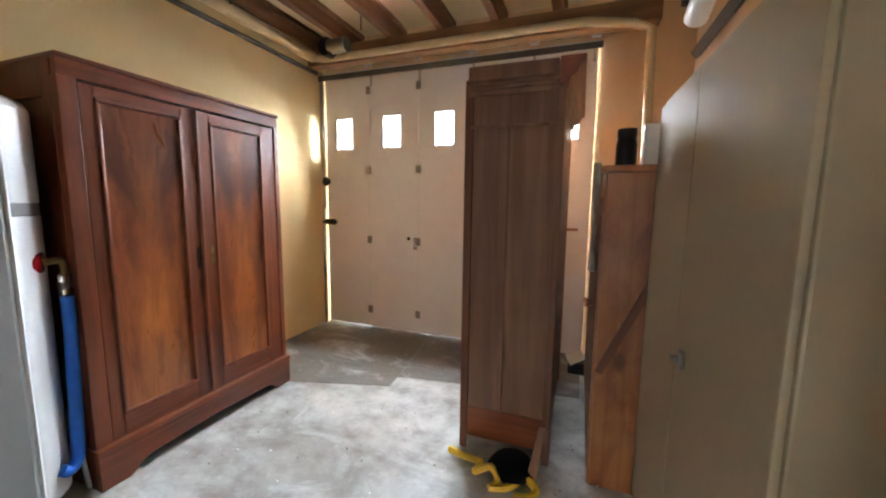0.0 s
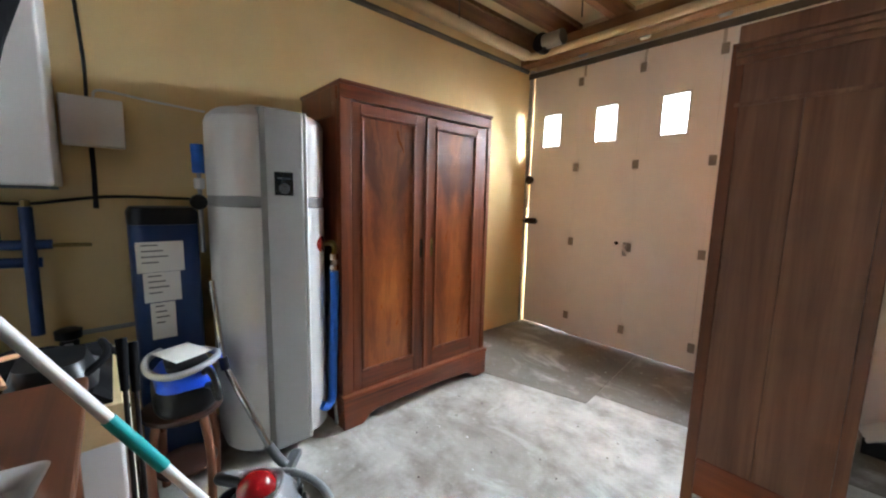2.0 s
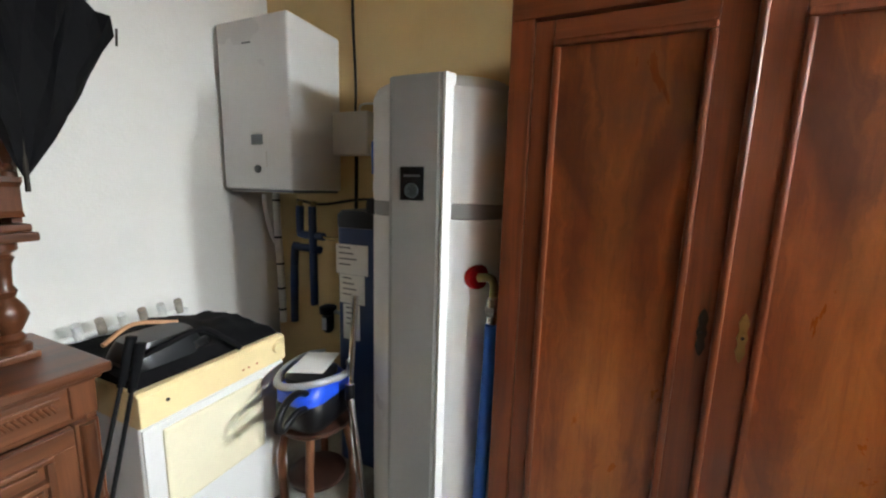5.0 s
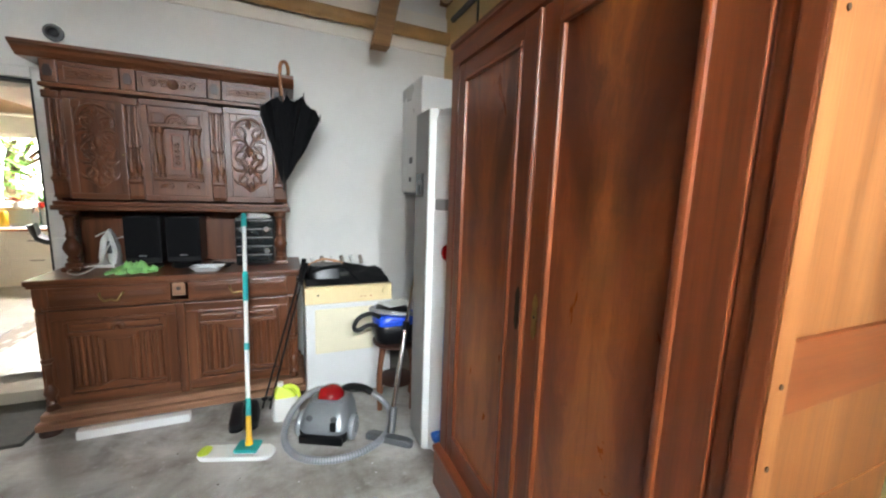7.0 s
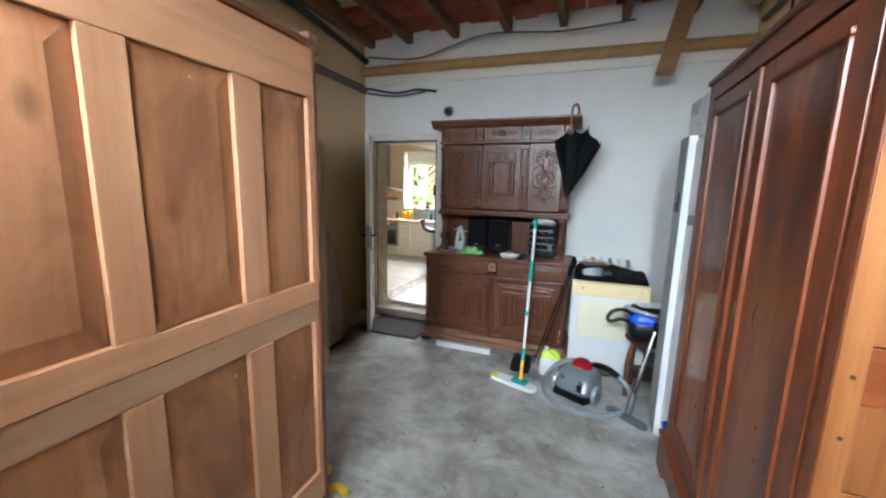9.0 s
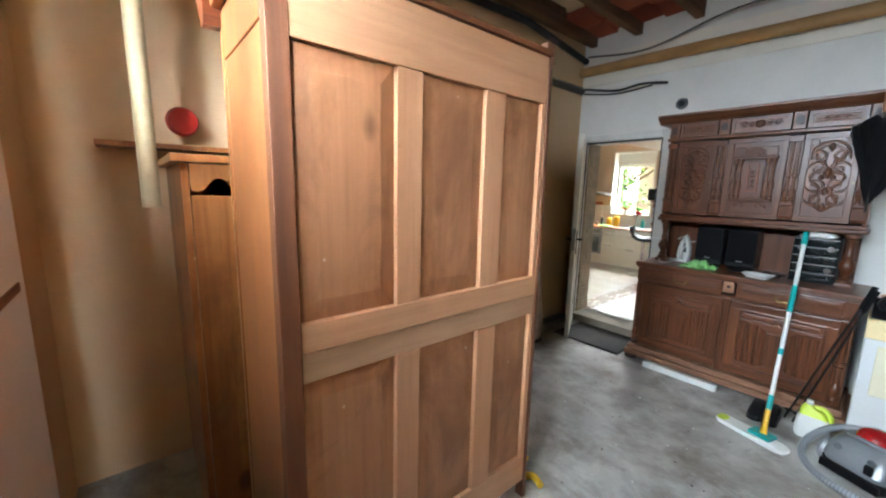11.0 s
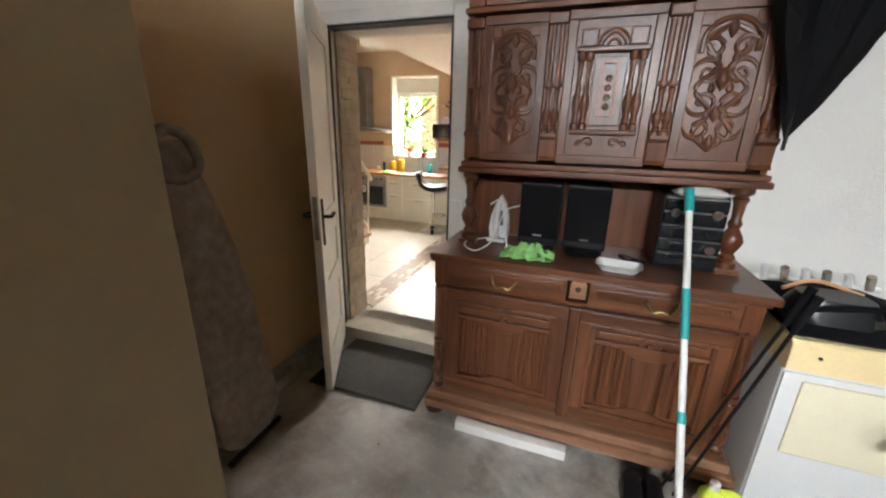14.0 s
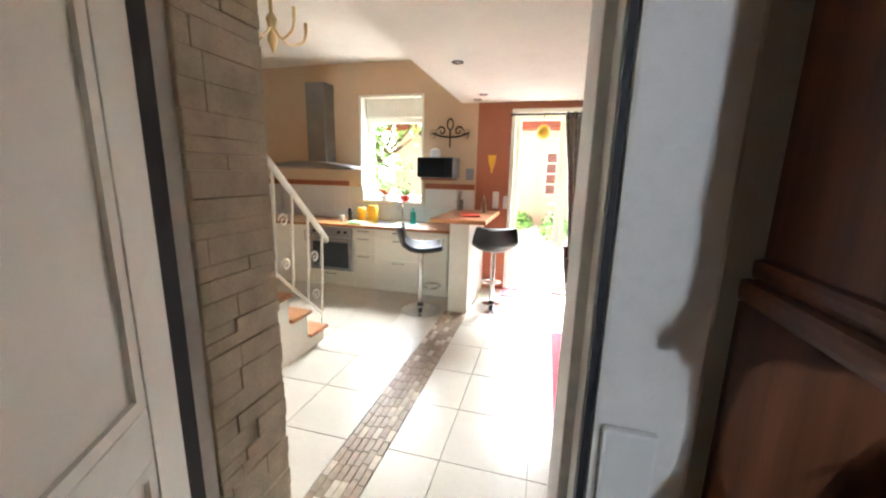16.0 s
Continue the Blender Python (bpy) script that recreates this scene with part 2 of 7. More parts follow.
M = {
    "yellow_wall": wall_paint("yellow_wall", rgb("dfc592"), rgb("bf9c64")),
    "tan_wall": wall_paint("tan_wall", rgb("e2c29b"), rgb("cba679")),
    "white_wall": wall_paint("white_wall", rgb("e6e4df"), rgb("cfcac0"), 0.3, 0.35),
    "concrete": concrete("concrete", 1.22),
    "concrete_old_shaded": concrete("concrete_old_shaded", 0.45, 0.8),
    "hinge": plain("hinge", rgb("8f877a"), 0.5, 0.3, vary=0.2),
    "veneer": flame_veneer("veneer"),
    "mahogany": wood("mahogany", rgb("4a2010"), rgb("8a4826"), "z", 0.38, coat=0.05),
    "mahogany_y": wood("mahogany_y", rgb("4a2010"), rgb("8a4826"), "y", 0.38, coat=0.05),
    "side_wood": wood("side_wood", rgb("7c4522"), rgb("a66c3c"), "z", 0.42, coat=0.1),
    "side_patch": wood("side_patch", rgb("6a3216"), rgb("94502a"), "x", 0.4),
    "old_side": wood("old_side", rgb("5c3a28"), rgb("946c50"), "z", 0.55, 0.6),
    "back_panel": wood("back_panel", rgb("9a6440"), rgb("c08a60"), "z", 0.55, 0.5, knots=True),
    "back_rail": wood("back_rail", rgb("b9855d"), rgb("d4a27a"), "y", 0.6, 0.6),
    "back_stile": wood("back_stile", rgb("b5815b"), rgb("d09d76"), "z", 0.6, 0.6),
    "back_stile_x": wood("back_stile_x", rgb("a5805f"), rgb("c39b77"), "y", 0.6, 0.6),
    "back_dark": wood("back_dark", rgb("5c3520"), rgb("7c4c2e"), "z", 0.6),
    "pine": wood("pine", rgb("844c22"), rgb("b07440"), "z", 0.4, knots=True),
    "oak": wood("oak", rgb("3f2113"), rgb("7f4d31"), "z", 0.33, spec=0.5),
    "oak_x": wood("oak_x", rgb("3f2113"), rgb("7f4d31"), "x", 0.33, spec=0.5),
    "oak_worn": wood("oak_worn", rgb("6e4a34"), rgb("ad8164"), "x", 0.6),
    "oak_dark": wood("oak_dark", rgb("25120b"), rgb("40251a"), "z", 0.5),
    "joist": wood("joist", rgb("5f3d26"), rgb("8f6845"), "y", 0.8),
    "beam_x": wood("beam_x", rgb("6a4628"), rgb("99734a"), "x", 0.8),
    "plaster_ceiling": wall_paint("plaster_ceiling", rgb("ecd9b4"), rgb("cfae78"), 0.4),
    "terracotta": plain("terracotta", rgb("96492c"), 0.85, vary=0.3, size=3, bump=0.4),
    "cream_door": wall_paint("cream_door", rgb("efebe4"), rgb("e0d8ca"), 0.3, 0.1),
    "metal_door_back": plain("metal_door_back", rgb("b8b2a6"), 0.6, vary=0.2),
    "white_enamel": plain("white_enamel", rgb("dadad8"), 0.3, vary=0.03, size=2),
    "white_plastic": plain("white_plastic", rgb("dcdbd6"), 0.45, vary=0.04),
    "heater_grey": plain("heater_grey", rgb("8b8b88"), 0.42, vary=0.04, size=3),
    "grey_band": plain("grey_band", rgb("8b8c8b"), 0.5, vary=0.05),
    "black_plastic": plain("black_plastic", rgb("0e0e10"), 0.38, vary=0.2, spec=0.35),
    "black_cloth": plain("black_cloth", rgb("0c0c0e"), 0.9, vary=0.3, bump=0.3, spec=0.2),
    "grey_plastic": plain("grey_plastic", rgb("5a5c5e"), 0.45),
    "cabinet_beige": plain("cabinet_beige", rgb("b0a383"), 0.36, vary=0.06, size=2),
    "cream_panel": plain("cream_panel", rgb("e8d2a0"), 0.45, vary=0.06),
    "yellowed": plain("yellowed", rgb("e4dcc0"), 0.5, vary=0.05),
    "chrome": plain("chrome", rgb("c4c4c4"), 0.18, 1.0, vary=0.05),
    "brass": plain("brass", rgb("8a7850"), 0.42, 1.0, vary=0.3),
    "steel": plain("steel", rgb("9a9a98"), 0.32, 1.0, vary=0.1),
    "iron": plain("iron", rgb("3a352f"), 0.6, 0.8, vary=0.3),
    "blue_tank": plain("blue_tank", rgb("14305c"), 0.45, vary=0.15),
    "blue_foam": plain("blue_foam", rgb("1f5fb4"), 0.75, vary=0.15, size=20, bump=0.3),
    "blue_bright": plain("blue_bright", rgb("1c4fd0"), 0.35),
    "red_plastic": plain("red_plastic", rgb("8e1016"), 0.2, coat=0.4),
    "red_paint": plain("red_paint", rgb("b02416"), 0.4),
    "teal": plain("teal", rgb("189c98"), 0.4),
    "yellow": plain("yellow", rgb("e8b52a"), 0.45),
    "lime": plain("lime", rgb("cfe04a"), 0.5),
    "green_cloth": plain("green_cloth", rgb("86bd72"), 0.9, vary=0.2, size=20, bump=0.4),
    "paper": plain("paper", rgb("e6e6e2"), 0.7, vary=0.03),
    "ink": plain("ink", rgb("55585c"), 0.7),
    "silver_plastic": plain("silver_plastic", rgb("84878a"), 0.35, 0.3),
    "hose_grey": plain("hose_grey", rgb("9da0a3"), 0.38, 0.2),
    "pipe_pvc": plain("pipe_pvc", rgb("c9b48c"), 0.5, vary=0.1),
    "pipe_brown": plain("pipe_brown", rgb("a8814f"), 0.55, vary=0.15),
    "conduit": plain("conduit", rgb("4c463e"), 0.6, vary=0.2),
    "mat_dark": plain("mat_dark", rgb("3f3c36"), 0.95, vary=0.3, size=30, bump=0.8),
    "board_cloth": plain("board_cloth", rgb("988e82"), 0.9, vary=0.25, size=22, bump=0.3),
    "door_white": plain("door_white", rgb("e8e5d8"), 0.4, vary=0.05, size=2),
    "frame_white": plain("frame_white", rgb("dcd9d3"), 0.5, vary=0.12, size=3),
    "seal": plain("seal", rgb("16171c"), 0.6),
    "stone": plain("stone", rgb("b3a48d"), 0.8, vary=0.22, size=9, bump=0.5),
    "tile": plain("tile", rgb("c4bdad"), 0.22, vary=0.04, size=3),
    "grout": plain("grout", rgb("a59c8c"), 0.9),
    "mosaic": plain("mosaic", rgb("7e6a50"), 0.55, vary=0.3, size=30),
    "kitchen_wall": wall_paint("kitchen_wall", rgb("cdb395"), rgb("bda181"), 0.2, 0.1),
    "kitchen_red": wall_paint("kitchen_red", rgb("a0644c"), rgb("8c543e"), 0.3, 0.15),
    "kitchen_ceiling": wall_paint("kitchen_ceiling", rgb("ece6da"), rgb("e0d8c8"), 0.2, 0.05),
    "worktop": wood("worktop", rgb("8a5430"), rgb("b5804f"), "x", 0.35),
    "cabinet_white": plain("cabinet_white", rgb("e9e4d2"), 0.4, vary=0.03),
    "oven_glass": plain("oven_glass", rgb("1b2022"), 0.12, vary=0.05),
    "leather": plain("leather", rgb("101214"), 0.36, vary=0.1),
    "leaf": plain("leaf", rgb("4f7a2c"), 0.5, vary=0.4, size=4),
    "bark": plain("bark", rgb("5a4634"), 0.9, vary=0.3, bump=0.6),
    "facade": wall_paint("facade", rgb("e2d6c2"), rgb("cdbda4"), 0.3, 0.3),
    "patio": plain("patio", rgb("b9b2a6"), 0.8, vary=0.15, size=2, bump=0.3),
    "grass": plain("grass", rgb("5c7a34"), 0.9, vary=0.3, size=12, bump=0.6),
    "red_mat": plain("red_mat", rgb("b04a55"), 0.9, vary=0.15, size=20, bump=0.4),
    "dark_red_wood": wood("dark_red_wood", rgb("3a0f0e"), rgb("5c1d18"), "z", 0.3),
    "glass": glass("glass"),
    "sky_pane": glass("sky_pane", (1, 1, 1, 1), 0.3),
    "tape": plain("tape", rgb("e3b821"), 0.45, vary=0.15),
}

# ---- mesh helpers ----
def finish(name, bm, mat, smooth=False):
    bmesh.ops.recalc_face_normals(bm, faces=bm.faces)
    me = bpy.data.meshes.new(name)
    bm.to_mesh(me)
    bm.free()
    me.materials.append(M[mat] if isinstance(mat, str) else mat)
    if smooth:
        me.polygons.foreach_set("use_smooth", [True] * len(me.polygons))
        me.set_sharp_from_angle(angle=radians(40))
    return me


def part(name, bm, mat, parent=None, label="", smooth=False, at=None):
    ob = new(name, finish(name, bm, mat, smooth))
    if parent is not None:
        ob.parent = parent
        ob.matrix_parent_inverse = parent.matrix_world.inverted() if parent.parent is None else Matrix.Translation(-parent.location)
    if at:
        ob.location = at
    if label:
        ob["label"] = label
    return ob


def thing(name, at, label, category, group="", turn=0.0):
    ob = new(name)
    ob.empty_display_size = 0.1
    ob.matrix_world = pose(*at, 0, 0, turn)
    return tagged(ob, label, category, group)


def setting(name, bm, mat, label="", category="", smooth=False):
    return tagged(part(name, bm, mat, smooth=smooth), label, category, kind="structure")


def box(x0, x1, y0, y1, z0, z1, bevel=0.0, bm=None, seg=2):
    bm = bm or bmesh.new()
    r = bmesh.ops.create_cube(bm, size=1)
    vs = r["verts"]
    for v in vs:
        v.co = ((x0 + x1) / 2 + v.co.x * abs(x1 - x0), (y0 + y1) / 2 + v.co.y * abs(y1 - y0), (z0 + z1) / 2 + v.co.z * abs(z1 - z0))
    if bevel:
        es = list({e for v in vs for e in v.link_edges})
        bmesh.ops.bevel(bm, geom=es, offset=bevel, segments=seg, profile=0.6, affect="EDGES")
    return bm


def cyl(p, q, r, r2=None, seg=16, bm=None, caps=True):
    bm = bm or bmesh.new()
    p, q = Vector(p), Vector(q)
    d = q - p
    m = Matrix.Translation((p + q) / 2) @ d.to_track_quat("Z", "Y").to_matrix().to_4x4()
    bmesh.ops.create_cone(bm, cap_ends=caps, segments=seg, radius1=r, radius2=r if r2 is None else r2, depth=d.length, matrix=m)
    return bm


def lathe(profile, seg=24, centre=(0, 0, 0), bm=None, axis="z"):
    """A turned body; profile is a run of (radius, height)."""
    bm = bm or bmesh.new()
    rings = []
    for r, h in profile:
        ring = []
        for i in range(seg):
            a = 2 * math.pi * i / seg
            c, s_ = r * math.cos(a), r * math.sin(a)
            v = {"z": (c, s_, h), "y": (c, h, s_), "x": (h, c, s_)}[axis]
            ring.append(bm.verts.new(Vector(v) + Vector(centre)))
        rings.append(ring)
    for a, b in zip(rings, rings[1:]):
        for i in range(seg):
            bm.faces.new((a[i], a[(i + 1) % seg], b[(i + 1) % seg], b[i]))
    bm.faces.new(rings[0])
    bm.faces.new(rings[-1][::-1])
    return bm


def spline(pts, n=8):
    """A smooth run through the points."""
    P = [Vector(p) for p in pts]
    P = [P[0] * 2 - P[1]] + P + [P[-1] * 2 - P[-2]]
    out = []
    for i in range(1, len(P) - 2):
        a, b, c, d = P[i - 1:i + 3]
        for k in range(n):
            t = k / n
            out.append(0.5 * (2 * b + (c - a) * t + (2 * a - 5 * b + 4 * c - d) * t * t + (3 * b - a - 3 * c + d) * t ** 3))
    return out + [P[-2]]


def tube(pts, r, seg=10, n=8, bm=None, smooth=True):
    """A round bar or hose along the points; r may be a function of 0..1."""
    bm = bm or bmesh.new()
    path = spline(pts, n) if smooth else [Vector(p) for p in pts]
    up, rings = Vector((0.13, 0.07, 1)), []
    for i, p in enumerate(path):
        d = (path[min(i + 1, len(path) - 1)] - path[max(i - 1, 0)]).normalized()
        a = d.cross(up)
        if a.length < 1e-3:
            a = d.cross(Vector((1, 0, 0)))
        a.normalize()
        b = d.cross(a)
        rr = r(i / (len(path) - 1)) if callable(r) else r
        rings.append([bm.verts.new(p + rr * (math.cos(2 * math.pi * k / seg) * a + math.sin(2 * math.pi * k / seg) * b)) for k in range(seg)])
    for a, b in zip(rings, rings[1:]):
        for k in range(seg):
            bm.faces.new((a[k], a[(k + 1) % seg], b[(k + 1) % seg], b[k]))
    bm.faces.new(rings[0][::-1])
    bm.faces.new(rings[-1])
    return bm


def prism(outline, d0, d1, axis="y", bm=None, bevel=0.0):
    """A flat outline of (u, v) pulled out from d0 to d1 along an axis: y: (u, v) is (x, z); x: (y, z); z: (x, y)."""
    bm = bm or bmesh.new()

    def put(u, v, d):
        return {"y": (u, d, v), "x": (d, u, v), "z": (u, v, d)}[axis]
    a = [bm.verts.new(put(u, v, d0)) for u, v in outline]
    b = [bm.verts.new(put(u, v, d1)) for u, v in outline]
    n = len(a)
    fs = [bm.faces.new(a), bm.faces.new(b[::-1])]
    for i in range(n):
        fs.append(bm.faces.new((a[i], b[i], b[(i + 1) % n], a[(i + 1) % n])))
    if bevel:
        bmesh.ops.bevel(bm, geom=list({e for f in fs[:2] for e in f.edges}), offset=bevel, segments=2, profile=0.6, affect="EDGES")
    return bm


def moved(bm, m):
    bmesh.ops.transform(bm, matrix=m, verts=bm.verts)
    return bm


def lofted(sections, bm=None):
    """A skin over closed sections of equal count, capped at both ends."""
    bm = bm or bmesh.new()
    rings = [[bm.verts.new(p) for p in s] for s in sections]
    n = len(rings[0])
    for a, b in zip(rings, rings[1:]):
        for i in range(n):
            bm.faces.new((a[i], a[(i + 1) % n], b[(i + 1) % n], b[i]))
    bm.faces.new(rings[0][::-1])
    bm.faces.new(rings[-1])
    return bm


def rounded(cx, cy, w, d, r, z, n=5):
    """A closed rectangle with round corners at height z."""
    out = []
    for sx, sy, a0 in ((1, 1, 0), (-1, 1, 90), (-1, -1, 180), (1, -1, 270)):
        for k in range(n + 1):
            a = radians(a0 + 90 * k / n)
            out.append((cx + sx * (w / 2 - r) + r * math.cos(a), cy + sy * (d / 2 - r) + r * math.sin(a), z))
    return out


def wall_with_holes(along, u0, u1, z0, z1, d0, d1, holes):
    """A thick wall cut by rectangular holes (u0, u1, z0, z1); along: the axis it runs in."""
    bm = bmesh.new()
    us = sorted({u0, u1, *[h[0] for h in holes], *[h[1] for h in holes]})
    zs = sorted({z0, z1, *[h[2] for h in holes], *[h[3] for h in holes]})

    def full(i, j):
        if i < 0 or j < 0 or i >= len(us) - 1 or j >= len(zs) - 1:
            return False
        u, z = (us[i] + us[i + 1]) / 2, (zs[j] + zs[j + 1]) / 2
        return not any(h[0] < u < h[1] and h[2] < z < h[3] for h in holes)

    def quad(pts):
        bm.faces.new([bm.verts.new((u, d, z) if along == "x" else (d, u, z)) for u, d, z in pts])
    for i in range(len(us) - 1):
        for j in range(len(zs) - 1):
            if not full(i, j):
                continue
            a, b, c, e = us[i], us[i + 1], zs[j], zs[j + 1]
            quad([(a, d0, c), (b, d0, c), (b, d0, e), (a, d0, e)])
            quad([(a, d1, c), (a, d1, e), (b, d1, e), (b, d1, c)])
            if not full(i - 1, j):
                quad([(a, d0, c), (a, d0, e), (a, d1, e), (a, d1, c)])
            if not full(i + 1, j):
                quad([(b, d0, c), (b, d1, c), (b, d1, e), (b, d0, e)])
            if not full(i, j - 1):
                quad([(a, d0, c), (a, d1, c), (b, d1, c), (b, d0, c)])
            if not full(i, j + 1):
                quad([(a, d0, e), (b, d0, e), (b, d1, e), (a, d1, e)])
    bmesh.ops.remove_doubles(bm, verts=bm.verts, dist=0.0005)
    return bm


def skewed(bm):
    """Follows the white wall, which runs a little out of square towards the yellow wall."""
    for v in bm.verts:
        v.co.y -= 0.11 * (1 - min(v.co.x, 2.7) / 2.7)
    return bm

# ---- the garage: x from the yellow wall, y from the white wall ----
GX, GY, GZ = 3.6, 4.22, 3.02          # width, length, underside of the joists
DX0, DX1, DZ = 2.71, 3.51, 2.03       # doorway to the kitchen
KF = 0.08                             # kitchen floor
KY = -3.75                            # kitchen's far wall
KZ, SZ, SX = 2.66, 2.18, 3.76         # kitchen ceiling, lowered ceiling and its edge

setting("floor", box(-0.2, GX + 0.2, -0.2, GY + 0.3, -0.2, 0), "concrete", "worn grey concrete garage floor with stains", "floor")
# older brown slabs; the shade near the door is put into their colour
setting("floor_apron", prism([(0.0, 2.74), (0.68, 2.83), (1.46, 3.05), (1.33, GY + 0.05), (0.0, GY + 0.05)], -0.01, 0.004, "z", bevel=0.002), "concrete_old_shaded", "older brownish concrete slab, darkened for the shade before the garage door", "floor")
setting("floor_apron_east", prism([(1.448, 3.22), (2.86, 3.40), (2.86, GY + 0.05), (1.335, GY + 0.05)], -0.01, 0.004, "z", bevel=0.002), "concrete_old_shaded", "older brownish concrete slab, darkened for the shade before the garage door", "floor")
setting("kerb", box(3.47, GX - 0.002, 0.12, 1.3, 0, 0.07, 0.012), "concrete", "low concrete ledge along the tan wall", "kerb")
setting("wall_west", box(-0.25, 0, -0.3, GY + 0.3, 0, 3.4), "yellow_wall", "rough yellow ochre plaster wall with grime", "wall")
setting("wall_east", box(GX, GX + 0.2, 0.0, GY + 0.3, 0, 3.4), "tan_wall", "tan plaster wall beside the metal cabinet", "wall")
setting("wall_south", skewed(wall_with_holes("x", 0, GX + 0.2, 0, 3.4, -0.30, 0.0, [(DX0, DX1, -1, DZ)])), "white_wall",
        "whitewashed wall with the doorway to the kitchen", "wall")
setting("wall_north", wall_with_holes("x", 0, GX, 0, 3.4, GY + 0.054, GY + 0.3, [(0.0, 2.85, -1, 2.80)]), "tan_wall",
        "tan plaster pier and lintel round the garage door", "wall")
setting("ceiling", box(0, GX, -0.12, GY + 0.06, GZ + 0.17, GZ + 0.3), "plaster_ceiling", "ochre boarded ceiling above open joists", "ceiling")

# red hollow bricks laid between the joists along the white wall
brick_row = tagged(new("ceiling_bricks"), "broken red hollow bricks between dark ceiling joists", "bricks", kind="structure")
rng = random.Random(4)
clay = finish("brick", box(-0.1, 0.1, -0.15, 0.15, -0.03, 0.03, 0.004), "terracotta")
bx = 0.12
while bx < GX - 0.1:
    for row in range(2):
        b = new("brick", clay)
        b.parent = brick_row
        b.location = (bx + rng.uniform(-0.01, 0.01), 0.17 + row * 0.32 + rng.uniform(-0.04, 0.04), GZ + 0.135 - rng.uniform(0, 0.02))
        b.rotation_euler = (rng.uniform(-0.06, 0.06), rng.uniform(-0.05, 0.05), rng.uniform(-0.06, 0.06))
    bx += 0.215

# joists run from wall to wall; the nearer to the door the paler
joists = tagged(new("ceiling_joists"), "rough brown timber ceiling joists", "joists", kind="structure")
for jx in (0.03, 0.465, 0.97, 1.49, 2.0, 2.53, 3.04, 3.5):
    bm = box(jx - 0.036, jx + 0.036, -0.1, GY + 0.05, GZ, GZ + 0.168, 0.008)
    part("joist", bm, "joist", joists)
    for side in (-1, 1):
        part("batten", box(jx + side * 0.052 - 0.014, jx + side * 0.052 + 0.014, 0.66, GY + 0.05, GZ + 0.13, GZ + 0.169, 0.003), "beam_x", joists)
beam = tagged(part("ceiling_beam", box(0.0, 3.3, 3.98, 4.12, 2.84, GZ - 0.002, 0.012), "beam_x"), "long rough timber beam above the garage door", "beam", kind="structure")
prop = tagged(part("ceiling_brace", prism([(0.62, 2.44), (0.74, 2.44), (0.63, 2.99), (0.50, 2.99)], 0.28, 0.40, "y", bevel=0.006), "beam_x"),
              "short raked timber brace under the joists", "brace", kind="structure")
ledge = tagged(part("wall_ledge", skewed(box(0.0, 3.58, 0.002, 0.035, 2.62, 2.92, 0.004)), "kitchen_ceiling"), "cream plaster band at the wall head", "ledge", kind="structure")

# ---- pipes and conduits of the garage ----
def run(name, pts, r, mat, label, category="pipe", seg=12):
    ob = part(name, tube(pts, r, seg, smooth=False), mat, smooth=True)
    return tagged(ob, label, category)


run("drain_pipe", [(0.0, -0.03, 2.74), (2.7, 0.075, 2.755), (3.58, 0.075, 2.76)], 0.05, "pipe_brown", "thick brown drain pipe along the white wall head")
run("heating_pipe", [(0.13, 0.2, 2.955), (0.13, 3.9, 2.90)], 0.052, "pipe_pvc", "thick beige pipe along the yellow wall head")
run("bent_pipe", [(0.13, 3.9, 2.905), (0.16, 3.93, 2.89), (0.25, 3.955, 2.885), (2.75, 3.955, 2.885), (3.1, 3.90, 2.80), (3.22, 3.88, 2.74), (3.25, 3.88, 1.4)],
    0.034, "pipe_pvc", "cream pipe bent along the timber beam")
run("cable_duct", [(0.02, 0.1, 2.845), (0.02, 4.1, 2.81)], 0.022, "conduit", "dark cable duct on the yellow wall", "duct")
run("cable_duct", [(3.57, 0.05, 2.58), (3.57, 4.1, 2.60)], 0.045, "conduit", "dark grey cable duct on the tan wall", "duct", 4)
run("cable_loom", [(3.52, 0.1, 2.86), (3.45, 1.2, 2.94), (3.50, 2.4, 2.93), (3.46, 4.0, 2.95)], 0.032, "black_plastic", "bundle of black cables under the joists", "cables")
run("cable", spline([(3.55, 0.03, 2.60), (3.2, 0.03, 2.53), (2.95, 0.03, 2.55), (2.72, 0.03, 2.52)], 8), 0.012, "black_plastic", "loose black cable on the white wall", "cable", 8)
run("cable", spline([(3.55, 0.03, 2.55), (3.2, 0.03, 2.50), (2.85, 0.03, 2.52)], 8), 0.008, "black_plastic", "loose black cable on the white wall", "cable", 8)
run("cable", spline([(3.5, 0.1, 2.9), (2.9, 0.09, 2.84), (2.2, 0.1, 2.98), (1.5, 0.1, 2.93), (0.9, 0.1, 2.95)], 8), 0.009, "conduit", "thin cable under the joists", "cable", 8)
for hx, hy in ((0.18, 2.9), (0.9, 3.6), (0.18, 1.4)):
    run("pipe_hanger", [(hx, hy, 2.93), (hx, hy, 3.18)], 0.006, "iron", "thin iron pipe hanger rod", "hanger", 6)
fan = thing("wall_vent", (0.36, 4.0, 2.93), "black round duct connector above the beam", "vent")
part("collar", lathe([(0.085, 0), (0.09, 0.02), (0.09, 0.11), (0.08, 0.13)], 24, (0.34, 3.83, 2.955), axis="y"), "black_plastic", fan, smooth=True)
part("sleeve", lathe([(0.07, 0), (0.07, 0.2)], 20, (0.37, 3.87, 2.955), axis="x"), "steel", fan, smooth=True)

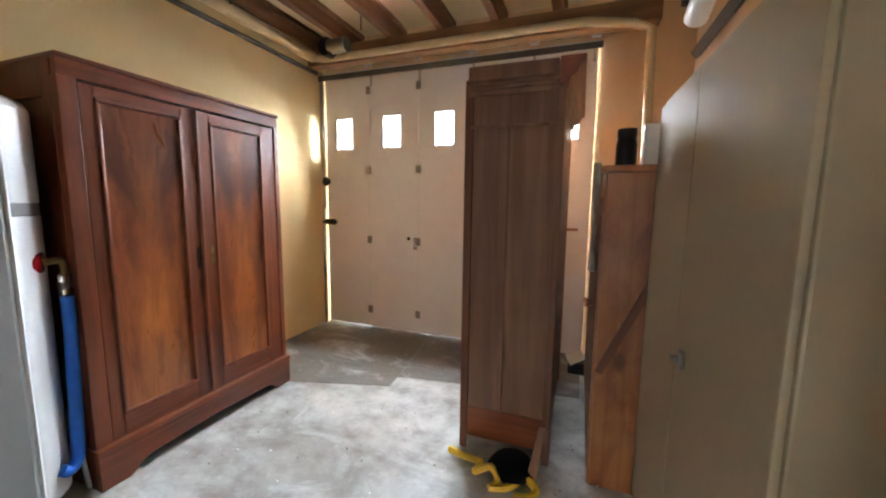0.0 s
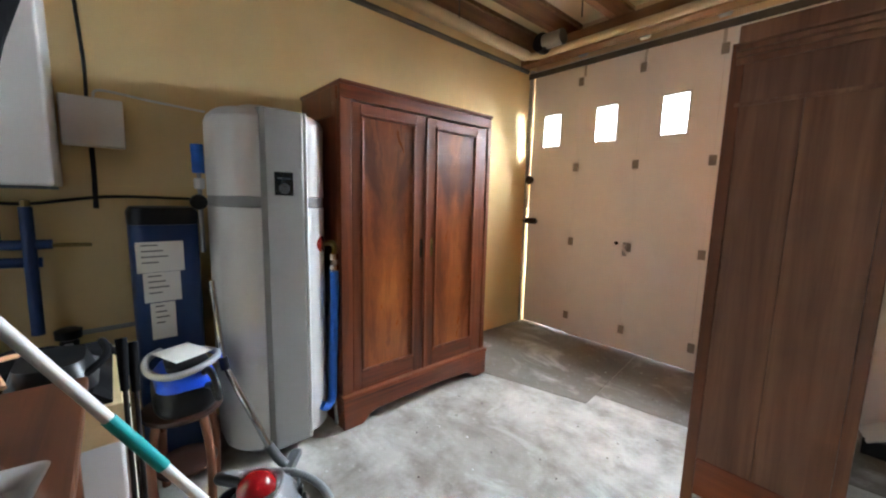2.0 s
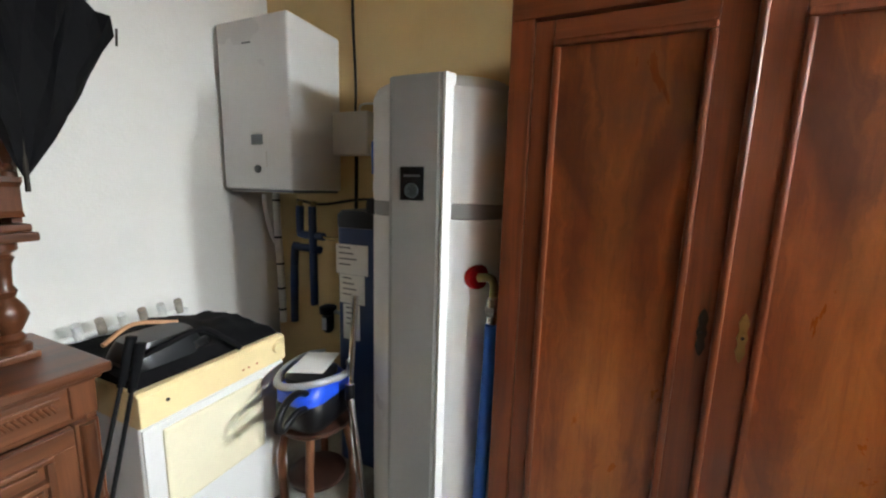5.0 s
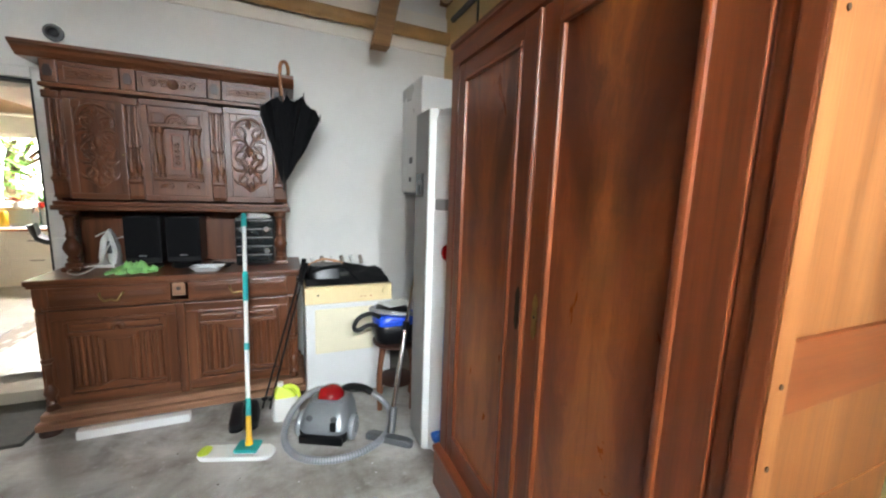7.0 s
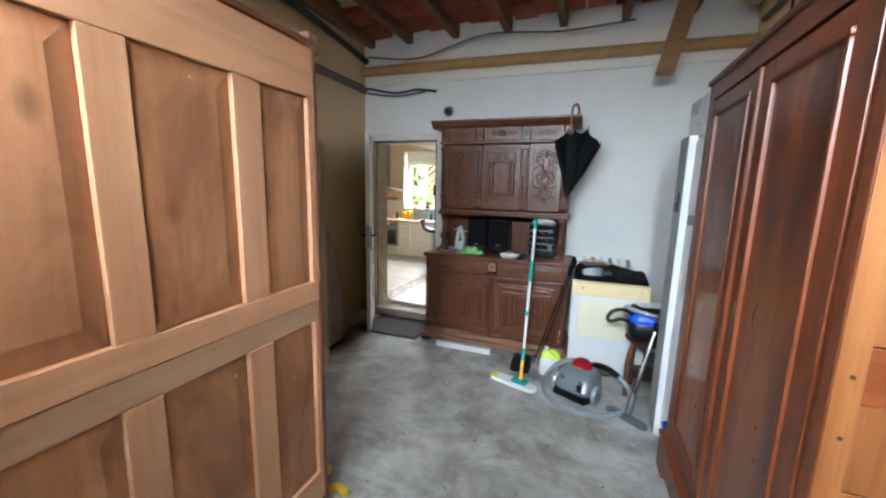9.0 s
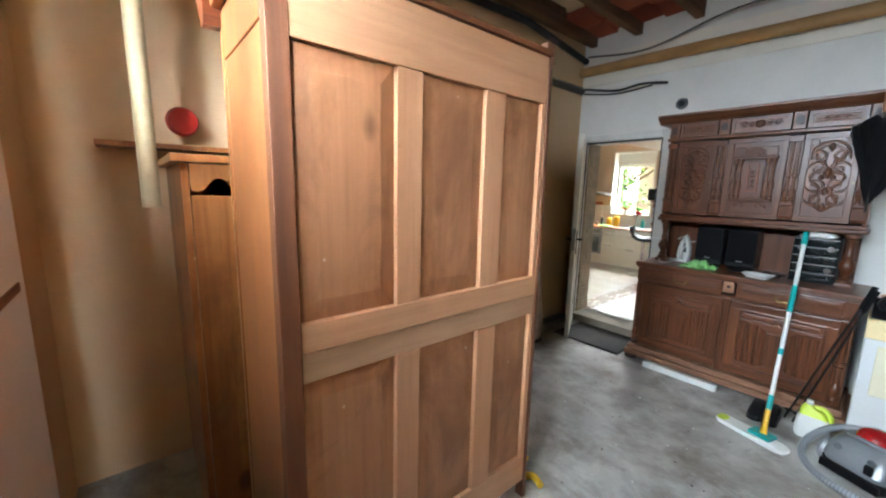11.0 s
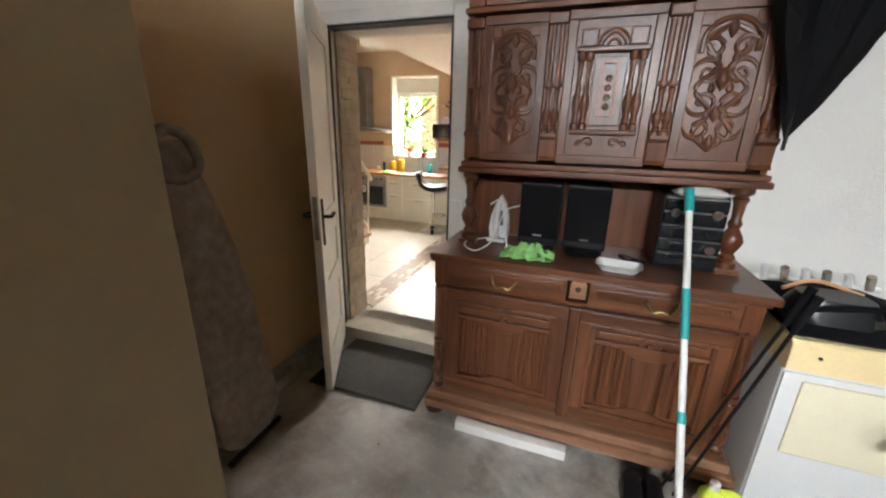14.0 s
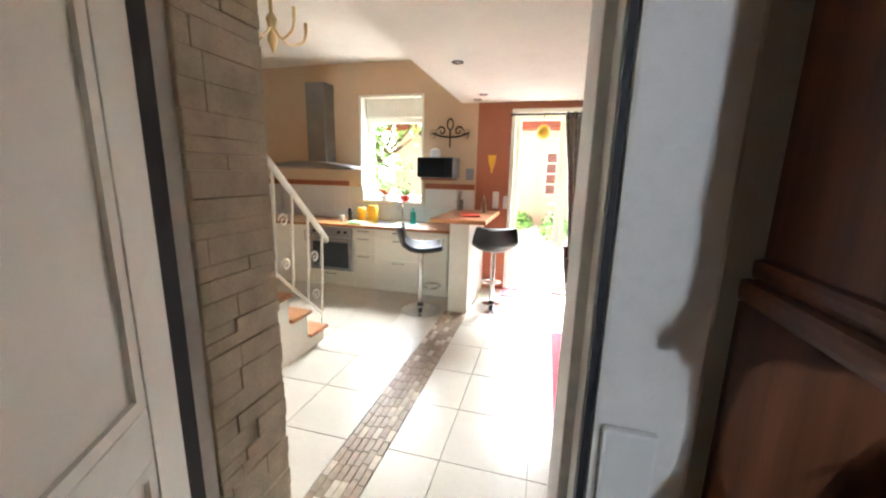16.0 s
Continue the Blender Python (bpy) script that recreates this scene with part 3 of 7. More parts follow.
# round air vent in the white wall
vent = thing("air_vent", (2.584, 0.0, 2.315), "small round dark air vent in the white wall", "vent")
part("ring", lathe([(0.046, 0), (0.05, 0.004), (0.048, 0.018), (0.034, 0.02), (0.03, 0.006)], 28, (2.584, 0.001, 2.315), axis="y"), "grey_plastic", vent, smooth=True)
part("cap", lathe([(0.026, 0.004), (0.026, 0.016), (0.018, 0.022)], 24, (2.584, 0.001, 2.315), axis="y"), "black_plastic", vent, smooth=True)

# ---- folding garage door of five leaves ----
garage_door = tagged(new("garage_door"), "cream sliding garage door of five panels with small windows", "garage door", kind="structure")
garage_door.matrix_world = pose(1.45, GY, 0)
LW = 0.59
for i in range(5):
    x0 = 0.032 + (i and 0.557 + (i - 1) * LW)
    x1 = 0.589 + i * LW if i < 4 else 2.872
    wx0 = 0.185 + LW * i if i < 4 else 2.54
    lo = (0.020, 0.012, 0.014, 0.008, 0.012)[i]
    leaf = part("leaf", wall_with_holes("x", x0 + 0.0006, x1 - 0.0006, lo, 2.835, GY, GY + 0.045, [(wx0, wx0 + 0.2, 2.015, 2.345)]), "cream_door", garage_door)
    fr = wall_with_holes("x", wx0 - 0.012, wx0 + 0.212, 2.003, 2.357, GY - 0.004, GY + 0.05, [(wx0 + 0.004, wx0 + 0.196, 2.019, 2.341)])
    part("window_frame", fr, "frame_white", leaf)
    pane = part("pane", box(wx0 + 0.004, wx0 + 0.196, GY + 0.02, GY + 0.026, 2.019, 2.341), "sky_pane", leaf)
    pane.visible_shadow = False
    if i < 4:
        part("cover_strip", box(x1 - 0.02, x1 + 0.02, GY + 0.046, GY + 0.052, 0.02, 2.79), "metal_door_back", leaf)
        for hz in (0.215, 1.016, 1.78, 2.62):
            part("hinge", box(x1 - 0.026, x1 + 0.026, GY - 0.009, GY, hz - 0.04, hz + 0.04, 0.002), "hinge", leaf)
lock = part("lock_plate", box(1.13, 1.17, GY - 0.012, GY, 0.93, 1.06, 0.004), "steel", garage_door)
part("door_pull", tube([(1.15, GY - 0.012, 1.03), (1.15, GY - 0.05, 1.03), (1.16, GY - 0.05, 1.0), (1.19, GY - 0.05, 0.96)], 0.009), "frame_white", lock, smooth=True)
part("knob", lathe([(0.016, 0), (0.018, -0.012), (0.008, -0.02)], 16, (1.07, GY, 1.045), axis="y"), "iron", garage_door, smooth=True)
tag = part("notice", box(2.56, 2.78, GY - 0.006, GY - 0.001, 1.19, 1.215), "side_wood", garage_door, "thin orange strip")
rail = thing("door_rail", (1.45, GY - 0.05, 2.8), "dark steel slide rail with roller brackets", "rail")
part("track", box(0.0, 2.9, GY - 0.06, GY - 0.02, 2.775, 2.80, 0.004), "conduit", rail)
part("track", box(0.0, 2.9, GY - 0.075, GY - 0.055, 2.745, 2.80, 0.004), "conduit", rail)
for rx in (0.63, 1.195, 1.76, 2.33, 2.84):
    part("bracket", prism([(rx - 0.035, 2.83), (rx - 0.05, 2.87), (rx - 0.05, 2.905), (rx + 0.05, 2.905), (rx + 0.05, 2.87), (rx + 0.035, 2.83)], GY - 0.10, GY - 0.06, bevel=0.004), "frame_white", rail)
    part("hanger", box(rx - 0.012, rx + 0.012, GY - 0.012, GY - 0.006, 2.66, 2.79, 0.002), "metal_door_back", rail)
jamb = thing("door_jamb", (0.012, GY - 0.02, 0), "grey steel post at the garage door edge", "post")
part("post", box(0.0, 0.045, GY - 0.055, GY - 0.02, 1.35, 2.84, 0.003), "metal_door_back", jamb)
part("post", box(0.0, 0.02, GY - 0.055, GY - 0.02, 0.0, 1.35, 0.003), "metal_door_back", jamb)
bolt = thing("door_bolt", (0.06, GY - 0.03, 1.2), "dark iron door bolt at the jamb", "bolt")
part("plate", box(0.0, 0.15, GY - 0.035, GY - 0.006, 1.17, 1.235, 0.005), "iron", bolt)
part("rod", cyl((0.0, GY - 0.05, 1.20), (0.19, GY - 0.05, 1.20), 0.012), "iron", bolt, smooth=True)
part("catch", lathe([(0.02, 0), (0.045, -0.01), (0.05, -0.04), (0.03, -0.055)], 18, (0.06, GY - 0.02, 1.66), axis="y"), "iron", bolt, smooth=True)
out = setting("driveway", box(-40, 40, GY + 0.31, GY + 60, -0.25, -0.03), "patio", "pale driveway outside the garage door", "ground")
setting("backdrop", box(-3, 6, GY + 3.0, GY + 3.02, -0.02, 5.5), shine("pale_daylight", (0.95, 0.98, 1.0, 1), 5.0), "pale overcast daylight outside the garage", "backdrop")

# ---- doorway to the kitchen ----
frame_thing = tagged(new("door_frame"), "worn white painted door frame with a black seal", "door frame", kind="structure")
frame_thing.matrix_world = pose(3.1, 0, 0)
part("jamb", box(2.575, 2.70, 0.002, 0.035, 0.0, 2.10, 0.006), "frame_white", frame_thing)
part("jamb", box(3.515, 3.585, 0.002, 0.035, 0.0, 2.10, 0.006), "frame_white", frame_thing)
part("header", box(2.702, 3.513, 0.002, 0.035, 2.032, 2.10, 0.006), "frame_white", frame_thing)
part("lining", box(2.702, 2.713, -0.062, 0.004, 0.085, 2.03), "frame_white", frame_thing)
part("lining", box(3.50, 3.513, -0.062, 0.004, 0.085, 2.03), "frame_white", frame_thing)
part("seal", box(2.702, 2.712, 0.005, 0.03, 0.085, 2.03), "seal", frame_thing)
part("seal", box(3.502, 3.513, 0.005, 0.03, 0.085, 2.03), "seal", frame_thing)
part("seal", box(3.494, 3.4995, -0.022, 0.03, 0.085, 2.016), "seal", frame_thing)
part("seal", box(2.714, 3.493, -0.06, 0.028, 2.018, 2.03), "seal", frame_thing)
part("reveal", box(2.704, 2.73, -0.30, -0.062, KF, 2.02, 0.003), "frame_white", frame_thing)
for pz in (0.62, 0.95):
    part("strike_plate", box(2.62, 2.69, 0.035, 0.05, pz, pz + 0.13, 0.006), "white_plastic", frame_thing)
setting("threshold", box(DX0, DX1, -0.30, 0.03, 0.0, KF, 0.006), "grout", "grey stone threshold step up to the kitchen", "threshold")

leaf_dir = Vector((3.195 - 3.50, 0.612 - 0.03, 0))
LLEN = leaf_dir.length
kd = thing("kitchen_door", (3.50, 0.03, 0.02), "open white panelled door with black lever handles", "door", turn=math.degrees(math.atan2(leaf_dir.y, leaf_dir.x)))
kd_m = kd.matrix_world.copy()


def on_leaf(bm):
    return moved(bm, kd_m)


part("stile", on_leaf(box(0, 0.10, -0.02, 0.02, 0, 2.02, 0.003)), "door_white", kd)
part("stile", on_leaf(box(LLEN - 0.10, LLEN, -0.02, 0.02, 0, 2.02, 0.003)), "door_white", kd)
for r0, r1 in ((0, 0.18), (0.52, 0.60), (0.88, 0.98), (1.90, 2.02)):
    part("rail", on_leaf(box(0.101, LLEN - 0.101, -0.019, 0.019, r0, r1, 0.003)), "door_white", kd)
for r0, r1 in ((0.18, 0.52), (0.60, 0.88), (0.98, 1.90)):
    part("panel", on_leaf(box(0.1, LLEN - 0.1, -0.009, 0.009, r0, r1)), "door_white", kd)
    for s_ in (-1, 1):
        part("moulding", on_leaf(wall_with_holes("x", 0.101, LLEN - 0.101, r0 + 0.001, r1 - 0.001, s_ * 0.009, s_ * 0.0175, [(0.125, LLEN - 0.125, r0 + 0.025, r1 - 0.025)])), "door_white", kd)
part("lock_edge", on_leaf(box(LLEN - 0.001, LLEN + 0.002, -0.011, 0.011, 0.9, 1.12)), "steel", kd)
for s_ in (-1, 1):
    hnd = part("door_handle", on_leaf(box(LLEN - 0.075, LLEN - 0.04, s_ * 0.02, s_ * 0.028, 0.86, 1.10, 0.004)), "iron", kd, "black iron lever handle")
    part("lever", on_leaf(tube([(LLEN - 0.058, s_ * 0.026, 1.01), (LLEN - 0.058, s_ * 0.065, 1.01), (LLEN - 0.09, s_ * 0.07, 1.015), (LLEN - 0.17, s_ * 0.065, 1.005)], 0.009, 8, 5)), "iron", hnd, smooth=True)

# stone facing on the deep side of the doorway: staggered slabs
stone_side = tagged(new("stone_facing"), "grey-beige split stone facing beside the doorway", "stone facing", kind="structure")
rng = random.Random(9)
sz = KF
while sz < DZ - 0.02:
    h = rng.choice((0.035, 0.05, 0.06))
    h = min(h, DZ - sz)
    sy = -0.298
    while sy < -0.064:
        w = min(rng.uniform(0.09, 0.24), -0.062 - sy)
        part("stone", box(3.492 - rng.uniform(0, 0.007), 3.509, sy + 0.0006, sy + w - 0.0006, sz + 0.0006, sz + h - 0.0006, 0.002, seg=1), "stone", stone_side)
        sy += w
    sz += h

# ---- mahogany wardrobe on the yellow wall ----
def frame_strips(y0, y1, z0, z1, w, x0, x1, names, mat, parent):
    """A picture-frame moulding in the plane of a wardrobe front."""
    part(names, box(x0, x1, y0, y1, z0, z0 + w, 0.0075), mat, parent)
    part(names, box(x0, x1, y0, y1, z1 - w, z1, 0.0075), mat, parent)
    part(names, box(x0, x1, y0, y0 + w, z0 + w, z1 - w, 0.0075), mat, parent)
    part(names, box(x0, x1, y1 - w, y1, z0 + w, z1 - w, 0.0075), mat, parent)


ward = thing("wardrobe", (0.36, 2.2, 0), "polished mahogany wardrobe with flame veneer doors", "wardrobe")
AX, AY0, AY1, AZ = 0.645, 1.585, 2.838, 2.06
part("top", box(0.08, AX + 0.012, AY0 - 0.004, AY1 + 0.004, AZ - 0.022, AZ, 0.006), "mahogany_y", ward)
part("frieze", box(AX - 0.03, AX, AY0, AY1, 1.965, AZ - 0.022, 0.003), "mahogany_y", ward)
part("corner_post", box(AX - 0.05, AX, AY0, AY0 + 0.072, 0.2, 1.965, 0.006), "mahogany", ward)
for k, (p0, p1, dx) in enumerate(((AY1 - 0.036, AY1, 0.0), (AY1 - 0.066, AY1 - 0.036, 0.008))):
    part("corner_post", box(AX - 0.05, AX - dx, p0, p1, 0.2, 1.965, 0.005), "mahogany", ward)
part("back", box(0.08, 0.10, AY0 + 0.02, AY1 - 0.02, 0.1, AZ - 0.03), "old_side", ward)
part("side_panel", box(0.1, AX - 0.05, AY0 + 0.012, AY0 + 0.03, 0.15, AZ - 0.023), "mahogany", ward)
part("side_frame", box(0.1, 0.16, AY0, AY0 + 0.012, 0.15, AZ - 0.023, 0.002), "mahogany", ward)
part("side_frame", box(0.53, AX - 0.05, AY0, AY0 + 0.012, 0.15, AZ - 0.023, 0.002), "mahogany", ward)
part("side_frame", box(0.16, 0.53, AY0, AY0 + 0.012, 1.88, AZ - 0.023, 0.002), "mahogany", ward)
# the side towards the garage door: bare orange timber, patched
side = part("side_panel", box(0.1, AX - 0.052, AY1 - 0.03, AY1 - 0.008, 1.228, AZ - 0.023, 0.002), "side_wood", ward, "bare orange timber side panel")
part("side_panel", box(0.1, AX - 0.052, AY1 - 0.03, AY1 - 0.008, 0.892, 1.098, 0.002), "side_wood", ward, "bare orange timber side panel")
part("side_panel", box(0.1, AX - 0.052, AY1 - 0.03, AY1 - 0.008, 0.15, 0.888, 0.002), "side_wood", ward, "bare orange timber side panel")
part("side_rail", box(0.1, AX - 0.052, AY1 - 0.03, AY1 - 0.001, 1.10, 1.226, 0.002), "side_patch", ward, "dark patched rail")
part("side_stile", box(AX - 0.051, AX - 0.002, AY1, AY1 + 0.004, 0.2, 1.965, 0.001), "side_wood", ward)
for dz in (1.16, 1.02, 0.7, 1.7, 0.4):
    part("peg", cyl((AX - 0.03, AY1 + 0.003, dz), (AX - 0.03, AY1 + 0.006, dz), 0.005, seg=8), "oak_dark", ward)
# doors
for d0, d1, p0, p1 in ((AY0 + 0.074, 2.195, 1.735, 2.097), (2.213, AY1 - 0.068, 2.308, 2.664)):
    door = part("door", box(AX - 0.03, AX - 0.002, d0, p0 - 0.02, 0.215, 1.955, 0.004), "mahogany", ward)
    part("stile", box(AX - 0.03, AX - 0.002, p1 + 0.02, d1, 0.215, 1.955, 0.004), "mahogany", door)
    part("rail", box(AX - 0.03, AX - 0.0025, p0 - 0.02, p1 + 0.02, 0.215, 0.325, 0.004), "mahogany_y", door)
    part("rail", box(AX - 0.03, AX - 0.0025, p0 - 0.02, p1 + 0.02, 1.90, 1.955, 0.004), "mahogany_y", door)
    frame_strips(p0 - 0.02, p1 + 0.02, 0.325, 1.90, 0.020, AX - 0.02, AX + 0.006, "moulding", "mahogany", door)
    zc, hh, yc, wh = (0.341 + 1.884) / 2, (1.884 - 0.341) / 2, (p0 + p1) / 2, (p1 - p0) / 2 + 0.004
    part("veneer_panel", box(-0.012, 0.0, -wh, wh, -hh, hh), "veneer", door, "flame-figured veneer panel", at=(AX - 0.008, yc, zc))
slip = part("door_bead", tube([(AX + 0.002, 2.204, 0.22), (AX + 0.002, 2.204, 1.95)], 0.010, 10, 4), "mahogany", ward, smooth=True)
for ky, m_ in ((2.17, "iron"), (2.262, "brass")):
    plate = [(ky + a, 1.085 + b) for a, b in ((-0.006, -0.06), (0, -0.07), (0.006, -0.06), (0.012, -0.04), (0.008, -0.02), (0.013, 0), (0.008, 0.02), (0.012, 0.04), (0.006, 0.06), (0, 0.07), (-0.006, 0.06), (-0.012, 0.04), (-0.008, 0.02), (-0.013, 0), (-0.008, -0.02), (-0.012, -0.04))]
    kp = part("keyhole_plate", prism(plate, AX - 0.003, AX + 0.001, "x"), m_, ward)
    part("keyhole", cyl((AX + 0.0005, ky, 1.085), (AX + 0.002, ky, 1.085), 0.005, seg=10), "black_plastic", kp)
# plinth with bracket feet
part("plinth_moulding", box(0.1, AX + 0.035, AY0 - 0.012, AY1 + 0.012, 0.185, 0.213, 0.008), "mahogany_y", ward)
foot = [(AY0 - 0.006, 0), (AY0 + 0.12, 0), (AY0 + 0.15, 0.02), (AY0 + 0.17, 0.05), (AY0 + 0.23, 0.07), (2.2, 0.078), (AY1 - 0.23, 0.07), (AY1 - 0.17, 0.05), (AY1 - 0.15, 0.02), (AY1 - 0.12, 0), (AY1 + 0.006, 0), (AY1 + 0.006, 0.184), (AY0 - 0.006, 0.184)]
part("plinth", prism(foot, AX - 0.01, AX + 0.028, "x", bevel=0.004), "mahogany_y", ward)
part("plinth_side", box(0.1, AX - 0.011, AY0 - 0.006, AY0 + 0.02, 0.0, 0.184, 0.003), "mahogany", ward)
part("plinth_side", box(0.1, AX - 0.011, AY1 - 0.02, AY1 + 0.006, 0.0, 0.184, 0.003), "side_wood", ward)
part("bottom", box(0.1, AX - 0.012, AY0 + 0.021, AY1 - 0.021, 0.15, 0.18), "mahogany", ward)

# ---- pine-backed wardrobe standing across the garage ----
w2 = thing("wardrobe", (2.45, 3.11, 0), "old wooden wardrobe turned with its pine back outward", "wardrobe")
BX0, BX1, BY0, BY1 = 2.19, 2.70, 2.557, 3.675
for y0, y1 in ((BY0, BY0 + 0.022), (BY1 - 0.055, BY1)):
    part("post", box(BX0, BX0 + 0.045, y0, y1, 0.0, 2.05, 0.004), "back_dark", w2)
for name, z0, z1, mt, dx in (("top_rail", 1.862, 2.045, "back_rail", 0.004), ("mid_rail", 1.047, 1.131, "back_rail", 0.002), ("mid_rail", 0.957, 1.045, "back_stile_x", 0.006), ("bottom_rail", 0.10, 0.24, "back_rail", 0.004)):
    part(name, box(BX0 + dx, BX0 + 0.035, BY0 + 0.023, BY1 - 0.056, z0, z1, 0.003), mt, w2)
for (z0, z1) in ((1.132, 1.861), (0.241, 0.956)):
    for k, (y0, y1, mt) in enumerate(((3.217, 3.312, "back_stile"), (2.832, 2.936, "back_stile"), (2.581, 2.608, "back_stile"))):
        part("stile", box(BX0 + 0.004, BX0 + 0.035, y0, y1, z0, z1, 0.003), mt, w2)
    for y0, y1 in ((3.313, 3.617), (2.937, 3.216), (2.609, 2.831)):
        bm = box(BX0 + 0.022, BX0 + 0.034, y0, y1, z0, z1)
        part("back_panel", bm, "back_panel", w2)
        a, b, c, d = y0 + 0.001, y1 - 0.001, z0 + 0.001, z1 - 0.001
        field = bmesh.new()
        lo = [field.verts.new((BX0 + 0.021, y, z)) for y, z in ((a, c), (b, c), (b, d), (a, d))]
        hi = [field.verts.new((BX0 + 0.012, y, z)) for y, z in ((a + 0.05, c + 0.06), (b - 0.05, c + 0.06), (b - 0.05, d - 0.06), (a + 0.05, d - 0.06))]
        field.faces.new(hi)
        for k in range(4):
            field.faces.new((lo[k], lo[(k + 1) % 4], hi[(k + 1) % 4], hi[k]))
        part("raised_field", field, "back_panel", w2)
# side towards the white wall, dark and worn
part("side_board", box(BX0 + 0.046, 2.43, BY0 + 0.006, BY0 + 0.026, 0.26, 1.83, 0.002), "old_side", w2, "dark worn side board")
part("side_board", box(2.432, BX1 - 0.04, BY0 + 0.008, BY0 + 0.026, 0.26, 1.83, 0.002), "old_side", w2, "dark worn side board")
part("side_rail", box(BX0 + 0.046, BX1 - 0.04, BY0 + 0.004, BY0 + 0.026, 1.831, 2.0, 0.003), "old_side", w2)
part("frieze_bead", box(BX0 + 0.03, BX1 - 0.04, BY0 - 0.006, BY0 + 0.004, 1.822, 1.838, 0.004), "old_side", w2)
for dy_, z0, z1 in ((0.012, 1.985, 2.012), (0.026, 2.012, 2.032), (0.04, 2.032, 2.052)):
    part("cornice_step", box(BX0 + 0.02, BX1 - 0.033, BY0 - dy_, BY0 + 0.003, z0, z1, 0.005), "old_side", w2)
part("side_rail", box(BX0 + 0.046, BX1 - 0.04, BY0 + 0.003, BY0 + 0.026, 0.08, 0.259, 0.003), "side_patch", w2, "reddish worn plinth rail")
part("front_post", box(BX1 - 0.039, BX1, BY0, BY0 + 0.05, 0.0, 2.05, 0.006), "old_side", w2)
part("front_post", box(BX1 - 0.039, BX1, BY1 - 0.05, BY1, 0.0, 2.05, 0.006), "pine", w2)
part("side_board", box(BX0 + 0.046, BX1 - 0.04, BY1 - 0.022, BY1 - 0.004, 0.1, 1.9, 0.002), "side_wood", w2, "orange varnished side board")
part("side_rail", box(BX0 + 0.046, BX1 - 0.04, BY1 - 0.022, BY1, 1.902, 2.05, 0.004), "side_wood", w2)
part("front", box(BX1 - 0.03, BX1 - 0.008, BY0 + 0.051, BY1 - 0.051, 0.08, 2.05, 0.003), "mahogany", w2)
part("bottom", box(BX0 + 0.046, BX1 - 0.04, BY0 + 0.03, BY1 - 0.03, 0.1, 0.12), "old_side", w2)
prof = [(BX1 - 0.03, 2.00), (BX1 + 0.01, 2.00), (BX1 + 0.02, 2.03), (BX1 + 0.045, 2.045), (BX1 + 0.06, 2.08), (BX1 + 0.085, 2.10), (BX1 + 0.085, 2.125), (BX1 - 0.03, 2.125)]
part("cornice", prism(prof, BY0 - 0.05, BY1 + 0.05, "y"), "mahogany_y", w2)
for y0, y1 in ((BY0 - 0.055, BY0 + 0.001), (BY1 - 0.001, BY1 + 0.03)):
    part("cornice", box(BX0 + 0.03, BX1 - 0.032, y0, y1, 2.052, 2.12, 0.008), "old_side" if y0 < 3 else "side_wood", w2)
part("top", box(BX0, BX1 - 0.032, BY0 + 0.002, BY1 - 0.002, 2.052, 2.075, 0.003), "back_dark", w2)

# strap and dark bag on the floor by its foot
strap = tagged(part("ratchet_strap", tube([(2.16, 2.47, 0.03), (2.22, 2.45, 0.03), (2.28, 2.46, 0.012), (2.36, 2.42, 0.03), (2.34, 2.36, 0.02), (2.42, 2.38, 0.05), (2.47, 2.33, 0.02), (2.44, 2.28, 0.012), (2.53, 2.32, 0.012), (2.60, 2.38, 0.03), (2.66, 2.34, 0.012), (2.62, 2.28, 0.012), (2.56, 2.27, 0.012)],
                                        0.019, 6, 6), "tape", smooth=True), "crumpled yellow strap on the concrete floor", "strap")
bag = tagged(part("dark_bag", lathe([(0.02, 0.0), (0.11, 0.004), (0.13, 0.03), (0.10, 0.07), (0.04, 0.09)], 18, (2.52, 2.45, 0.0)), "black_cloth", smooth=True), "crumpled dark bag beside the wardrobe foot", "bag")
stick = tagged(part("wooden_stake", prism([(2.60, 0.0), (2.65, 0.0), (2.685, 0.30), (2.655, 0.30)], 2.40, 2.43), "old_side"), "short worn board leaning at the wardrobe", "board")

# ---- pine cupboard at the tan wall, with things on its top ----
pc = thing("pine_cupboard", (3.2, 3.1, 0), "knotty orange pine cupboard with scalloped edge", "cupboard")
part("side", box(2.905, 3.56, 2.50, 2.525, 0.0, 1.58, 0.003), "pine", pc)
part("side", box(2.905, 3.56, 3.775, 3.80, 0.0, 1.58, 0.003), "pine", pc)
part("top", box(2.87, 3.58, 2.47, 3.83, 1.582, 1.612, 0.008), "pine", pc)
part("back", box(3.54, 3.555, 2.53, 3.77, 0.05, 1.58), "pine", pc)
wavy = [(2.53 + 0.02 * k, 1.50 + 0.03 * math.sin(k * 0.9)) for k in range(63)]
part("scalloped_apron", prism([(2.526, 1.579)] + wavy + [(3.774, 1.579)], 2.885, 2.903, "x"), "pine", pc)
for y0, y1 in ((2.526, 3.14), (3.145, 3.774)):
    dd = part("door", box(2.89, 2.91, y0, y1, 0.08, 1.46, 0.004), "pine", pc)
    part("knob", lathe([(0.008, 0), (0.008, -0.02), (0.018, -0.03), (0.012, -0.045)], 14, (2.89, y1 - 0.06 if y0 < 3 else y0 + 0.06, 0.8), axis="x"), "pine", dd, smooth=True)
part("plinth", box(2.895, 3.55, 2.51, 3.79, 0.0, 0.079), "pine", pc)
